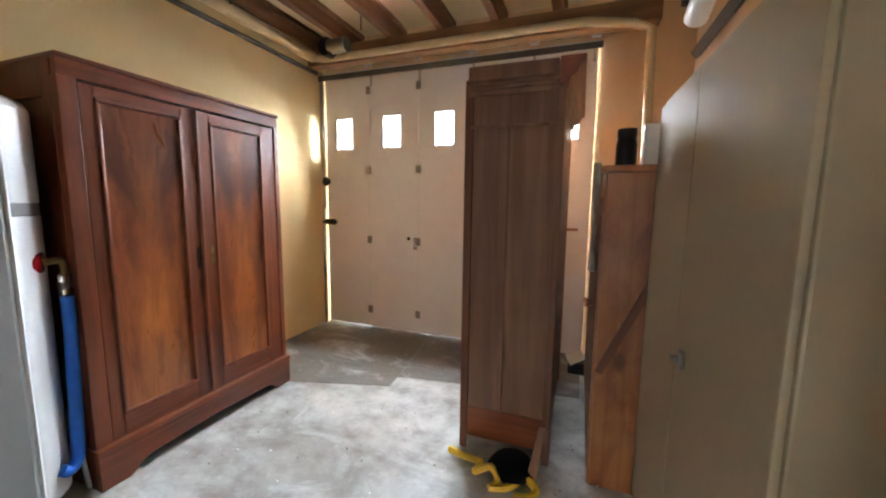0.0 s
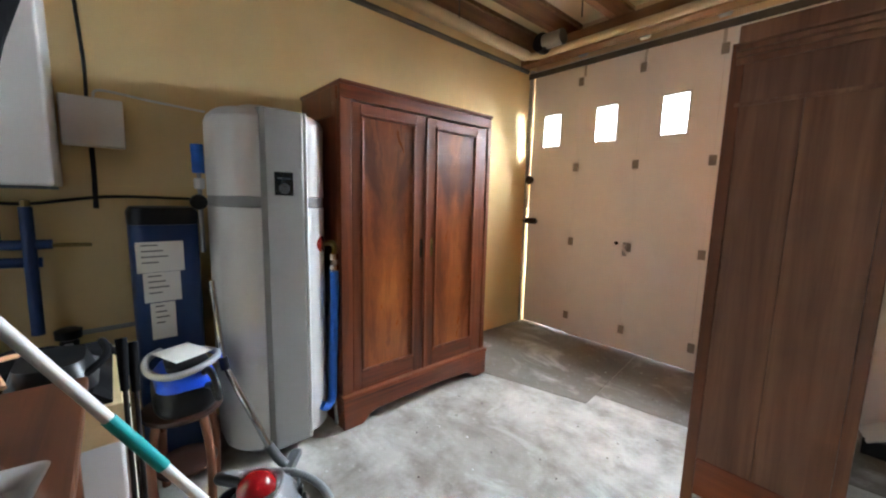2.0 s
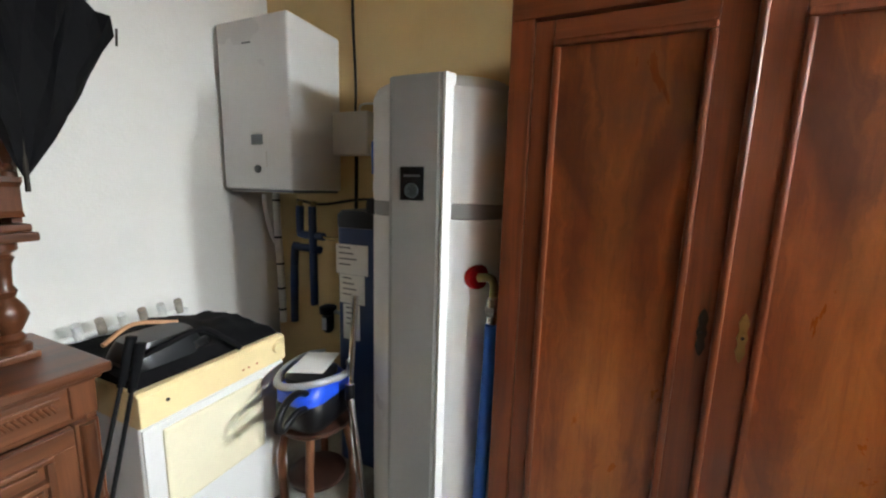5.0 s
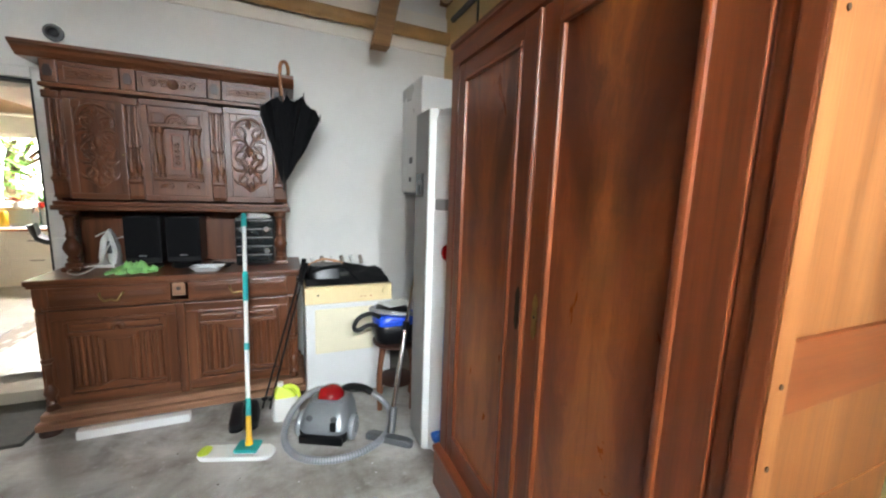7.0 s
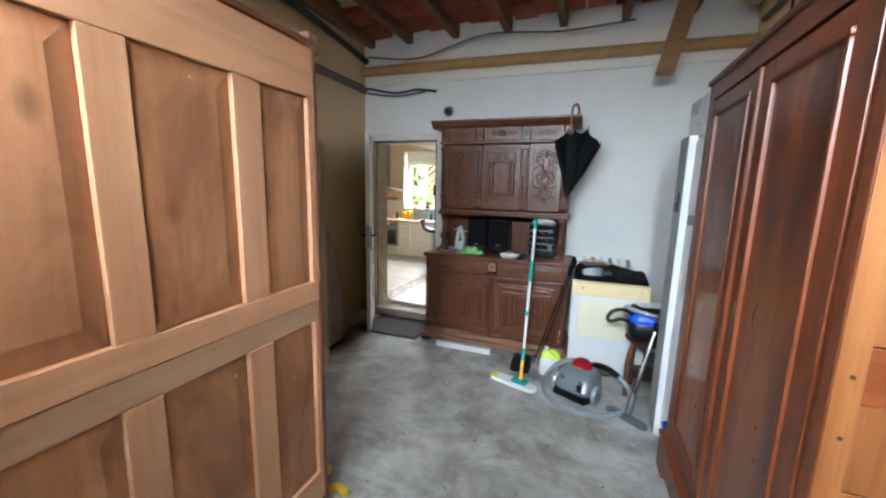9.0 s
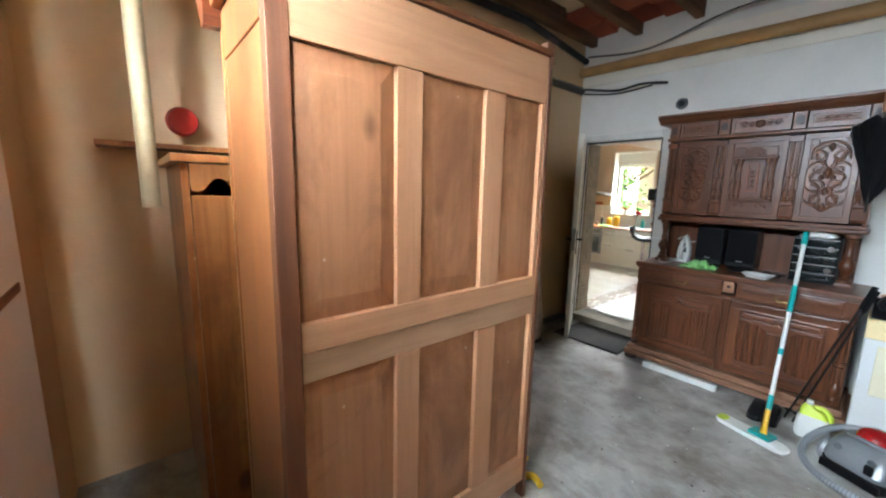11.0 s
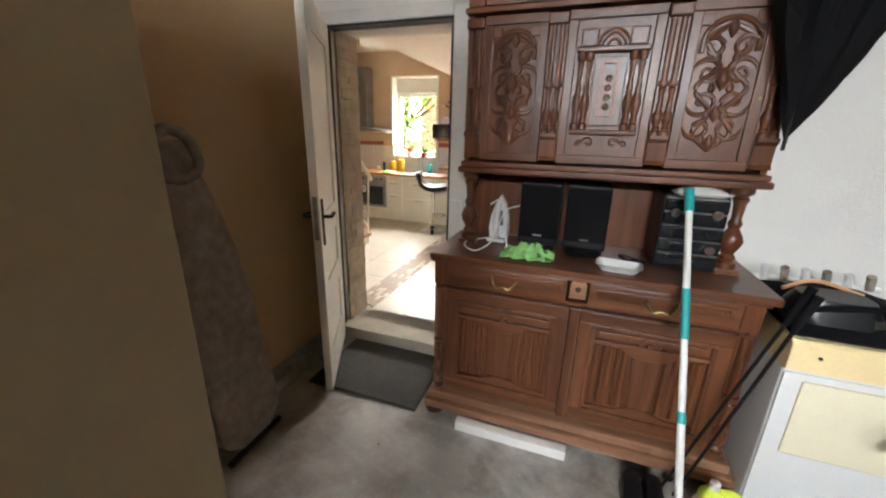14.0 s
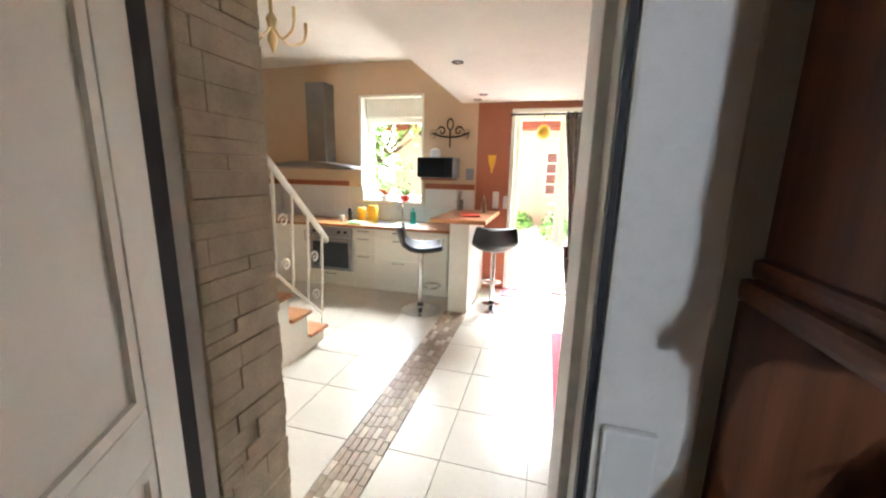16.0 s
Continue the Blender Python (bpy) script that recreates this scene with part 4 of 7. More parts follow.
bx1 = tagged(part("jar", lathe([(0.03, 0), (0.045, 0.005), (0.045, 0.10), (0.038, 0.13), (0.042, 0.135), (0.042, 0.17)], 20, (2.98, 2.56, 1.612)), "black_plastic", smooth=True), "tall black plastic pot on the pine cupboard", "pot")
bx2 = tagged(part("white_box", box(3.05, 3.12, 2.53, 2.60, 1.612, 1.80, 0.008), "white_plastic"), "white plastic box on the pine cupboard", "box")
rag = tagged(part("hanging_rag", lofted([rounded(2.862, 2.60, 0.03 + 0.012 * math.sin(k), 0.10 + 0.03 * math.cos(k * 1.7), 0.012, 1.63 - 0.075 * k) for k in range(8)]), "board_cloth", smooth=True), "beige cloth hanging from the pine cupboard", "cloth")
slat = tagged(part("leaning_slat", prism([(0, 0), (0.035, 0), (0.035, 0.9), (0, 0.9)], 0, 0.012, "y"), "back_dark"), "dark wooden slat leaning on the pine cupboard", "slat")
slat.matrix_world = pose(2.90, 2.485, 0.62, 0, 24, 0)
redcap = tagged(part("red_disc", lathe([(0.02, -0.04), (0.06, -0.035), (0.07, 0), (0.05, 0.02)], 20, (3.5, 3.72, 1.80), axis="x"), "red_paint", smooth=True), "red round reflector on the tan wall", "reflector")
bd = tagged(part("strip_board", box(3.44, 3.585, 3.3, 4.05, 1.66, 1.685, 0.004), "pine"), "narrow pine shelf on the tan wall", "shelf")

# oddments on the floor beside the garage door
odd = thing("tool_box", (2.84, 3.86, 0), "small dark tool box with a white lid", "tool box")
part("body", box(2.76, 2.90, 3.80, 3.94, 0.0, 0.10, 0.01), "black_plastic", odd)
part("lid", moved(box(-0.07, 0.07, -0.06, 0.06, 0, 0.02, 0.005), pose(2.82, 3.86, 0.13, 25, -30, 10)), "white_plastic", odd)

# yellow hose at the roof end
run("yellow_hose", spline([(3.575, 2.3, 2.50), (3.57, 2.6, 2.44), (3.57, 3.0, 2.36), (3.57, 3.3, 2.22), (3.575, 3.45, 2.1)], 6), 0.022, "yellow", "yellow coiled hose hung high on the tan wall", "hose")
run("white_duct", spline([(3.36, 2.55, 2.95), (3.34, 2.7, 2.75), (3.33, 2.85, 2.55), (3.33, 3.1, 2.45)], 6), 0.06, "white_plastic", "white flexible duct hung from the ceiling", "duct")

# ---- tall beige steel cabinet ----
cab = thing("steel_cabinet", (3.36, 1.85, 0), "tall beige sheet-steel cabinet with two doors", "cabinet")
CX, CY0, CY1, CZ = 3.12, 1.345, 2.47, 1.875
part("body", box(CX + 0.012, GX - 0.03, CY0, CY1, 0.0, CZ, 0.006), "cabinet_beige", cab)
for y0, y1 in ((CY0 + 0.004, 1.955), (1.959, CY1 - 0.004)):
    dd = part("door", box(CX - 0.006, CX + 0.011, y0, y1, 0.06, CZ - 0.03, 0.006), "cabinet_beige", cab)
part("handle", lathe([(0.03, 0), (0.033, -0.006), (0.028, -0.012), (0.012, -0.014), (0.012, -0.03), (0.008, -0.034)], 22, (CX - 0.006, 1.88, 0.96), axis="x"), "steel", cab, "round steel knob", smooth=True)
part("lock", cyl((CX - 0.009, 1.99, 0.92), (CX - 0.005, 1.99, 0.92), 0.009, seg=12), "iron", cab, smooth=True)
cab.matrix_world = pose(3.36, 1.85, 0, 0, 0, 1.6)
sheet = tagged(part("folded_sheet", lofted([rounded(3.33, 1.75, 0.34 - 0.02 * k, 0.62 - 0.08 * k, 0.04, CZ + 0.001 + 0.014 * k) for k in range(3)]), "black_cloth", smooth=True), "folded dark sheet on top of the steel cabinet", "sheet")

# ---- ironing board leaning on the tan wall ----
ib = thing("ironing_board", (3.33, 1.02, 0), "grey covered ironing board leaning on the wall", "ironing board")
IBM = Matrix.Translation((3.30, 1.04, 0.02)) @ pose(0, 0, 0, 0, 6.0, 0) @ pose(0, 0, 0, -2.5, 0, 0)
outl = []
for k in range(33):
    t_ = k / 32
    z = 0.03 + 1.36 * t_
    w = 0.165 * min(1, (t_ * 14 + 0.25) ** 0.5) * (1 if t_ < 0.45 else max(0.14, math.cos((t_ - 0.45) / 0.55 * 1.42) ** 0.75))
    outl.append((w, z))
shape = [(-w, z) for w, z in outl] + [(w, z) for w, z in outl[::-1]]
part("cover", moved(prism(shape, -0.02, 0.02, "x", bevel=0.012), IBM), "board_cloth", ib, "worn grey cotton cover", smooth=True)
part("leg", moved(tube([(0.035, -0.1, 0.10), (0.05, -0.1, 0.5), (0.05, -0.08, 1.1)], 0.011), IBM), "steel", ib, smooth=True)
part("leg", moved(tube([(0.035, 0.1, 0.10), (0.05, 0.1, 0.5), (0.05, 0.08, 1.1)], 0.011), IBM), "steel", ib, smooth=True)
part("iron_rest", moved(tube([(-0.02, 0.0, 1.245), (-0.02, -0.07, 1.27), (-0.02, -0.085, 1.33), (-0.02, -0.06, 1.40), (-0.02, 0.0, 1.43), (-0.02, 0.06, 1.40), (-0.02, 0.085, 1.33), (-0.02, 0.07, 1.27), (-0.02, 0.0, 1.245)], 0.022, 12, 5), IBM), "board_cloth", ib, "rounded iron rest", smooth=True)
part("foot_cap", moved(cyl((0.0, -0.15, 0.0), (0.0, 0.15, 0.0), 0.016), IBM), "black_plastic", ib, smooth=True)

dm = thing("door_mat", (3.0, 0.33, 0), "dark ribbed doormat before the threshold", "mat")
part("surface", box(2.69, 3.37, 0.05, 0.56, 0.0, 0.012, 0.003), "mat_dark", dm)
part("edge", box(2.68, 3.38, 0.04, 0.57, 0.0, 0.006, 0.002), "black_plastic", dm)

# ---- heat-pump water heater ----
wh = thing("water_heater", (0.36, 1.275, 0), "tall white water heater with grey front panel", "water heater")


def heater_ring(z, grow=0.0):
    return rounded(0.365, 1.275, 0.56 + grow, 0.565 + grow, 0.21, z, 8)


for name, z0, z1, mt, g in (("lower_shell", 0.06, 1.355, "white_enamel", 0), ("band", 1.355, 1.41, "grey_band", -0.004), ("upper_shell", 1.41, 1.80, "white_enamel", 0)):
    part(name, lofted([heater_ring(z0, g - 0.006), heater_ring(z0 + 0.004, g), heater_ring(z1 - 0.004, g), heater_ring(z1, g - 0.006)]), mt, wh, smooth=True)
part("dome", lofted([heater_ring(1.80, -0.002), heater_ring(1.825, -0.02), heater_ring(1.842, -0.06), heater_ring(1.85, -0.12)]), "white_enamel", wh, smooth=True)
part("top_hatch", lofted([rounded(0.36, 1.275, 0.30, 0.30, 0.09, 1.85), rounded(0.36, 1.275, 0.29, 0.29, 0.09, 1.872), rounded(0.36, 1.275, 0.25, 0.25, 0.08, 1.88)]), "white_plastic", wh, smooth=True)
gp = part("front_panel", prism([(0.60, 1.155), (0.655, 1.165), (0.668, 1.185), (0.668, 1.36), (0.655, 1.385), (0.60, 1.395)], 0.05, 1.838, "z"), "heater_grey", wh, "matt grey front panel")
part("panel_edge", prism([(0.62, 1.390), (0.662, 1.372), (0.668, 1.384), (0.63, 1.404)], 0.05, 1.838, "z"), "white_enamel", wh)
part("display", box(0.667, 0.674, 1.22, 1.312, 1.418, 1.535, 0.003), "oven_glass", gp, "black glass display")
part("dial_ring", lathe([(0.026, 0), (0.026, 0.003), (0.021, 0.004), (0.021, 0.0)], 24, (0.674, 1.266, 1.452), axis="x"), "grey_plastic", gp, smooth=True)
part("logo_mark", box(0.674, 0.675, 1.235, 1.297, 1.50, 1.507), "grey_plastic", gp)
part("foot", lathe([(0.23, 0), (0.24, 0.01), (0.24, 0.05), (0.23, 0.06)], 32, (0.365, 1.275, 0)), "grey_plastic", wh, smooth=True)
valve = thing("valve_set", (0.61, 1.47, 1.15), "brass valve with red ring on the heater side", "valve")
part("red_ring", lathe([(0.03, 0), (0.052, 0.0), (0.055, 0.012), (0.045, 0.03), (0.028, 0.034)], 26, (0.0, 0.0, 0.0), axis="y"), "red_plastic", valve, smooth=True)
valve.children[0].matrix_parent_inverse = Matrix()
valve.children[0].matrix_basis = pose(-0.045, 0.005, 0, 0, 0, -35)
part("elbow", tube([(0.59, 1.50, 1.15), (0.60, 1.545, 1.155), (0.602, 1.56, 1.13), (0.602, 1.56, 1.09)], 0.016, 12, 6), "brass", valve, smooth=True)
part("union", lathe([(0.018, 0), (0.024, 0.005), (0.024, 0.03), (0.016, 0.036), (0.016, 0.06), (0.024, 0.066), (0.024, 0.095), (0.018, 0.1)], 12, (0.602, 1.56, 0.99)), "chrome", valve, smooth=True)
part("tap_body", lathe([(0.012, 0), (0.022, 0.004), (0.022, 0.03), (0.012, 0.034)], 14, (0.602, 1.535, 1.04), axis="y"), "steel", valve, smooth=True)
hose = thing("insulated_hose", (0.60, 1.55, 0), "blue foam-lagged hose hanging beside the heater", "hose")
part("lagging", tube([(0.602, 1.56, 0.985), (0.606, 1.558, 0.8), (0.602, 1.548, 0.5), (0.60, 1.54, 0.25), (0.606, 1.525, 0.19), (0.62, 1.49, 0.17), (0.62, 1.465, 0.19)], 0.026, 12, 8), "blue_foam", hose, smooth=True)
part("end_fitting", cyl((0.60, 1.55, 0.2), (0.60, 1.565, 0.02), 0.011), "steel", hose, smooth=True)

# ---- wall boiler, junction box and the pipework under it ----
bo = thing("wall_boiler", (0.2, 0.225, 1.435), "white wall-hung boiler with small display", "boiler")
part("casing", box(0.004, 0.39, -0.055, 0.435, 1.435, 2.28, 0.014, seg=3), "white_enamel", bo, smooth=True)
part("display", box(0.389, 0.393, 0.165, 0.243, 1.665, 1.715, 0.002), "grey_plastic", bo)
part("dial", lathe([(0.02, 0), (0.02, 0.01), (0.016, 0.013)], 20, (0.389, 0.205, 1.54), axis="x"), "grey_plastic", bo, smooth=True)
part("status_light", box(0.389, 0.392, 0.262, 0.268, 1.55, 1.63), "white_plastic", bo)
part("logo_mark", box(0.389, 0.3915, 0.13, 0.19, 2.16, 2.168), "grey_plastic", bo)
part("underside", box(0.02, 0.37, -0.04, 0.42, 1.42, 1.434), "grey_plastic", bo)
jb = thing("junction_box", (0.05, 0.565, 1.63), "white square junction box on the yellow wall", "junction box")
part("cover", box(0.03, 0.095, 0.449, 0.682, 1.635, 1.868, 0.010, seg=3), "white_plastic", jb, smooth=True)
part("back_plate", box(0.001, 0.03, 0.455, 0.676, 1.64, 1.862, 0.004), "white_plastic", jb)
run("black_cable", spline([(0.012, 0.53, 2.95), (0.014, 0.535, 2.4), (0.012, 0.55, 2.05), (0.014, 0.548, 1.87)], 6), 0.008, "black_plastic", "black cable down to the junction box", "cable", 8)
run("black_cable", spline([(0.012, 0.55, 1.635), (0.014, 0.55, 1.5), (0.012, 0.545, 1.33)], 6), 0.011, "black_plastic", "black cable below the junction box", "cable", 8)
run("white_cable", spline([(0.012, 0.57, 1.87), (0.013, 0.60, 1.92), (0.013, 0.80, 1.905), (0.013, 1.05, 1.89)], 6), 0.006, "white_plastic", "thin white cable along the wall", "cable", 8)
run("black_cable", spline([(0.02, 0.10, 1.37), (0.02, 0.30, 1.35), (0.02, 0.6, 1.39), (0.02, 0.98, 1.385)], 6), 0.008, "black_plastic", "black cable slung under the boiler", "cable", 8)
wp = thing("white_pipes", (0.12, 0.100, 0.75), "white plastic pipes with black clips below the boiler", "pipes")
part("pipe", tube([(0.11, 0.018, 1.41), (0.11, 0.020, 1.2), (0.105, 0.026, 0.95), (0.10, 0.030, 0.58)], 0.021, 12, 6), "white_plastic", wp, smooth=True)
part("pipe", tube([(0.12, -0.062, 1.40), (0.12, -0.060, 1.31), (0.115, -0.03, 1.18), (0.11, 0.005, 1.10)], 0.017, 12, 6), "white_plastic", wp, smooth=True)
for cz, cyy in ((1.36, 0.018), (1.13, 0.021), (0.96, 0.026), (0.80, 0.028), (0.66, 0.03)):
    part("clip", lathe([(0.0225, 0), (0.0245, 0.001), (0.0245, 0.012), (0.0225, 0.013)], 14, (0.105 if cz < 1.1 else 0.11, cyy, cz)), "black_plastic", wp, smooth=True)
# foam in the tank's darker blue: shade under the boiler put into colour
bp = thing("lagged_pipes", (0.1, 0.375, 0.75), "blue foam-lagged pipes, darkened for the shade below the boiler", "pipes")
part("pipe", tube([(0.11, 0.208, 1.34), (0.11, 0.205, 1.20), (0.11, 0.22, 1.17), (0.11, 0.385, 1.165)], 0.024, 12, 5), "blue_tank", bp, smooth=True)
part("pipe", tube([(0.12, 0.312, 1.34), (0.12, 0.310, 1.05), (0.115, 0.306, 0.74)], 0.024, 12, 5), "blue_tank", bp, smooth=True)
part("pipe", tube([(0.10, 0.345, 1.08), (0.10, 0.19, 1.085), (0.10, 0.145, 1.05), (0.10, 0.125, 0.60)], 0.024, 12, 5), "blue_tank", bp, smooth=True)
for cy_ in (0.208, 0.312):
    part("union", lathe([(0.012, 0), (0.017, 0.002), (0.017, 0.03), (0.012, 0.032)], 8, (0.112, cy_, 1.34)), "brass", bp, smooth=True)
part("copper_stub", cyl((0.11, 0.385, 1.16), (0.11, 0.52, 1.155), 0.009), "brass", bp, smooth=True)
fl = thing("filter_unit", (0.1, 0.460, 0.75), "small black pipe filter with a white label", "filter")
part("head", lathe([(0.03, 0), (0.05, 0.01), (0.052, 0.05), (0.03, 0.06)], 18, (0.11, 0.405, 0.69)), "black_plastic", fl, smooth=True)
part("bowl", lathe([(0.02, 0), (0.034, 0.02), (0.036, 0.10), (0.03, 0.11)], 18, (0.11, 0.405, 0.58)), "black_plastic", fl, smooth=True)
part("label", box(0.145, 0.149, 0.39, 0.42, 0.605, 0.68), "paper", fl)
part("stub", cyl((0.11, 0.455, 0.715), (0.11, 0.66, 0.72), 0.012), "steel", fl, smooth=True)
tk = thing("blue_tank", (0.2, 0.80, 0), "dark blue softener tank with taped papers", "tank")
part("body", lofted([rounded(0.19, 0.80, 0.33, 0.285, 0.06, z) for z in (0.0, 1.26)]), "blue_tank", tk, smooth=True)
part("lid", lofted([rounded(0.19, 0.80, 0.335, 0.29, 0.06, 1.262), rounded(0.19, 0.80, 0.335, 0.29, 0.06, 1.32), rounded(0.19, 0.80, 0.31, 0.26, 0.06, 1.345)]), "black_plastic", tk, smooth=True)
for y0, y1, z0, z1 in ((0.675, 0.865, 1.03, 1.18), (0.695, 0.845, 0.88, 1.028), (0.715, 0.815, 0.69, 0.875)):
    pp = part("paper", box(0.3555, 0.358, y0, y1, z0, z1), "paper", tk, "taped white paper sheet")
    for k in range(4):
        part("print_line", box(0.358, 0.3587, y0 + 0.02, y0 + 0.02 + (y1 - y0) * (0.35 + 0.1 * (k % 3)), z1 - 0.02 - 0.028 * k, z1 - 0.014 - 0.028 * k), "ink", pp)
ft = thing("pipe_fittings", (0.39, 0.945, 1.2), "blue lagged riser with steel fittings", "pipe fittings")
part("lagging", tube([(0.392, 0.945, 1.52), (0.392, 0.943, 1.66)], 0.028, 12, 4), "blue_foam", ft, smooth=True)
part("riser", cyl((0.392, 0.945, 1.12), (0.392, 0.945, 1.52), 0.010), "steel", ft, smooth=True)
part("union", lathe([(0.014, 0), (0.024, 0.004), (0.024, 0.05), (0.014, 0.055)], 8, (0.392, 0.945, 1.44)), "white_plastic", ft, smooth=True)
part("gauge", lathe([(0.0, 0.0), (0.036, 0.0), (0.04, 0.01), (0.036, 0.022), (0.0, 0.024)], 20, (0.40, 0.935, 1.375), axis="x"), "black_plastic", ft, smooth=True)

# ---- old tumble dryer, with things on it ----
dr = thing("tumble_dryer", (0.93, 0.33, 0), "old white tumble dryer with yellowed control panel", "dryer")
DXa, DXb, DYf, DYb, DTop = 0.64, 1.222, 0.60, 0.05, 0.80
part("cabinet", box(DXa, DXb, DYb, DYf - 0.012, 0.0, DTop - 0.01, 0.012, seg=3), "white_enamel", dr, smooth=True)
part("front_sheet", box(DXa + 0.004, DXb - 0.004, DYf - 0.012, DYf - 0.002, 0.02, 0.665, 0.004), "white_enamel", dr)
part("control_panel", prism([(DYb + 0.3, DTop - 0.008), (DYf - 0.01, DTop - 0.008), (DYf + 0.004, DTop - 0.02), (DYf + 0.006, 0.68), (DYf - 0.012, 0.672), (DYb + 0.3, 0.672)], DXa - 0.002, DXb + 0.002, "x", bevel=0.005), "cream_panel", dr, "yellowed control panel")
part("door_flap", box(DXa + 0.13, DXb - 0.06, DYf - 0.002, DYf + 0.008, 0.33, 0.64, 0.008), "yellowed", dr)
part("start_button", cyl((1.14, DYf + 0.004, 0.74), (1.14, DYf + 0.010, 0.74), 0.006), "iron", dr, smooth=True)
for kx in (0.83, 0.855, 0.79):
    part("pilot_button", cyl((kx, DYf + 0.004, 0.715), (kx, DYf + 0.008, 0.715), 0.004, seg=8), "red_paint", dr, smooth=True)
part("timer_knob", lathe([(0.024, 0), (0.024, 0.006), (0.02, 0.012)], 20, (0.685, DYf + 0.005, 0.745), axis="y"), "cream_panel", dr, smooth=True)
cov = thing("black_cover", (0.93, 0.36, DTop), "black cloth cover spread over the dryer", "cover")
bm = bmesh.new()
rng = random.Random(3)
grid = {}
for i in range(17):
    for j in range(13):
        gx, gy = DXa + 0.012 + (DXb - DXa - 0.02) * i / 16, 0.07 + 0.50 * j / 12
        gz = DTop + 0.012 + 0.035 * noise.noise((gx * 6, gy * 6, 0.3)) + 0.02 * noise.noise((gx * 14, gy * 14, 2)) + 0.02
        if j == 12:
            gz = DTop + 0.002
        grid[i, j] = bm.verts.new((gx, gy, max(gz, DTop + 0.001)))
for i in range(16):
    for j in range(12):
        bm.faces.new((grid[i, j], grid[i + 1, j], grid[i + 1, j + 1], grid[i, j + 1]))
r_ = bmesh.ops.extrude_face_region(bm, geom=list(bm.faces))
for v in [e for e in r_["geom"] if isinstance(e, bmesh.types.BMVert)]:
    v.co.z = DTop - 0.004
part("cloth", bm, "black_cloth", cov, smooth=True)
gb = thing("black_bag", (1.08, 0.42, DTop), "shiny black bag with strap on the dryer", "bag")
part("body", lofted([rounded(1.07, 0.44, 0.27 - 0.10 * abs(k - 1.2) / 3, 0.20 - 0.05 * k / 3, 0.06, DTop + 0.035 + 0.028 * k) for k in range(4)]), "leather", gb, smooth=True)
part("strap", tube([(1.18, 0.48, DTop + 0.06), (1.12, 0.56, DTop + 0.11), (0.98, 0.55, DTop + 0.12), (0.90, 0.57, DTop + 0.06), (0.86, 0.605, DTop + 0.01)], 0.011, 8, 6), "black_cloth", gb, smooth=True)
part("trim", tube([(1.19, 0.36, DTop + 0.10), (1.08, 0.33, DTop + 0.135), (0.95, 0.37, DTop + 0.11)], 0.008, 8, 6), "back_rail", gb, smooth=True)
part("clasp", cyl((0.93, 0.50, DTop + 0.055), (0.99, 0.53, DTop + 0.06), 0.014), "steel", gb, smooth=True)
co = thing("bottle_rack", (0.95, 0.07, DTop), "white plastic bottle rack along the wall", "rack")
part("bar", tube([(0.72, 0.06, 0.845), (1.20, 0.06, 0.85)], 0.013, 10, 3), "white_plastic", co, smooth=True)
for k in range(6):
    part("peg", tube([(0.76 + 0.075 * k, 0.07, 0.845), (0.765 + 0.075 * k, 0.075, 0.88), (0.775 + 0.075 * k, 0.085, 0.91)], 0.016, 8, 3), "white_plastic" if k % 2 else "board_cloth", co, smooth=True)

# ---- steam cleaner on a bentwood stool ----
st = thing("wooden_stool", (0.60, 0.83, 0), "brown bentwood stool behind the vacuum cleaner", "stool")
part("seat", lathe([(0.15, 0), (0.16, 0.01), (0.16, 0.025), (0.15, 0.03)], 24, (0.65, 0.79, 0.43)), "oak_dark", st, smooth=True)
for a in (30, 120, 210, 300):
    ca, sa = math.cos(radians(a)), math.sin(radians(a))
    part("leg", tube([(0.65 + 0.12 * ca, 0.79 + 0.12 * sa, 0.43), (0.65 + 0.155 * ca, 0.79 + 0.155 * sa, 0.25), (0.65 + 0.15 * ca, 0.79 + 0.15 * sa, 0.0)], 0.018, 10, 5), "back_dark", st, smooth=True)
part("brace", lathe([(0.12, 0), (0.125, 0.004), (0.125, 0.016), (0.12, 0.02)], 24, (0.65, 0.79, 0.16)), "oak_dark", st, smooth=True)
sc = thing("steam_cleaner", (0.55, 0.82, 0.46), "blue and black steam cleaner with a hose", "steam cleaner")
part("base", lofted([rounded(0.66, 0.80, 0.30 * s_, 0.24 * s_, 0.07, z) for s_, z in ((0.85, 0.462), (1, 0.50), (1, 0.56), (0.85, 0.60))]), "black_plastic", sc, smooth=True)
part("shell", lofted([rounded(0.67, 0.80, 0.28 * s_, 0.22 * s_, 0.07, z) for s_, z in ((1, 0.585), (1, 0.62), (0.8, 0.66), (0.5, 0.675))]), "blue_bright", sc, smooth=True)
part("hose", tube([(0.66 + 0.165 * math.cos(radians(a)), 0.80 + 0.135 * math.sin(radians(a)), 0.672 + 0.012 * math.sin(radians(a * 2))) for a in range(-150, 175, 25)], 0.015, 10, 4), "hose_grey", sc, smooth=True)
part("grip", tube([(0.77, 0.86, 0.63), (0.84, 0.87, 0.67), (0.915, 0.88, 0.655), (0.95, 0.885, 0.60), (0.925, 0.885, 0.575), (0.86, 0.88, 0.60), (0.80, 0.87, 0.585)], 0.014, 10, 7), "black_plastic", sc, "black loop handle", smooth=True)
part("lid", lofted([rounded(0.69, 0.81, 0.20 * s_, 0.16 * s_, 0.05, z) for s_, z in ((1, 0.663), (1, 0.685), (0.8, 0.70))]), "black_plastic", sc, smooth=True)
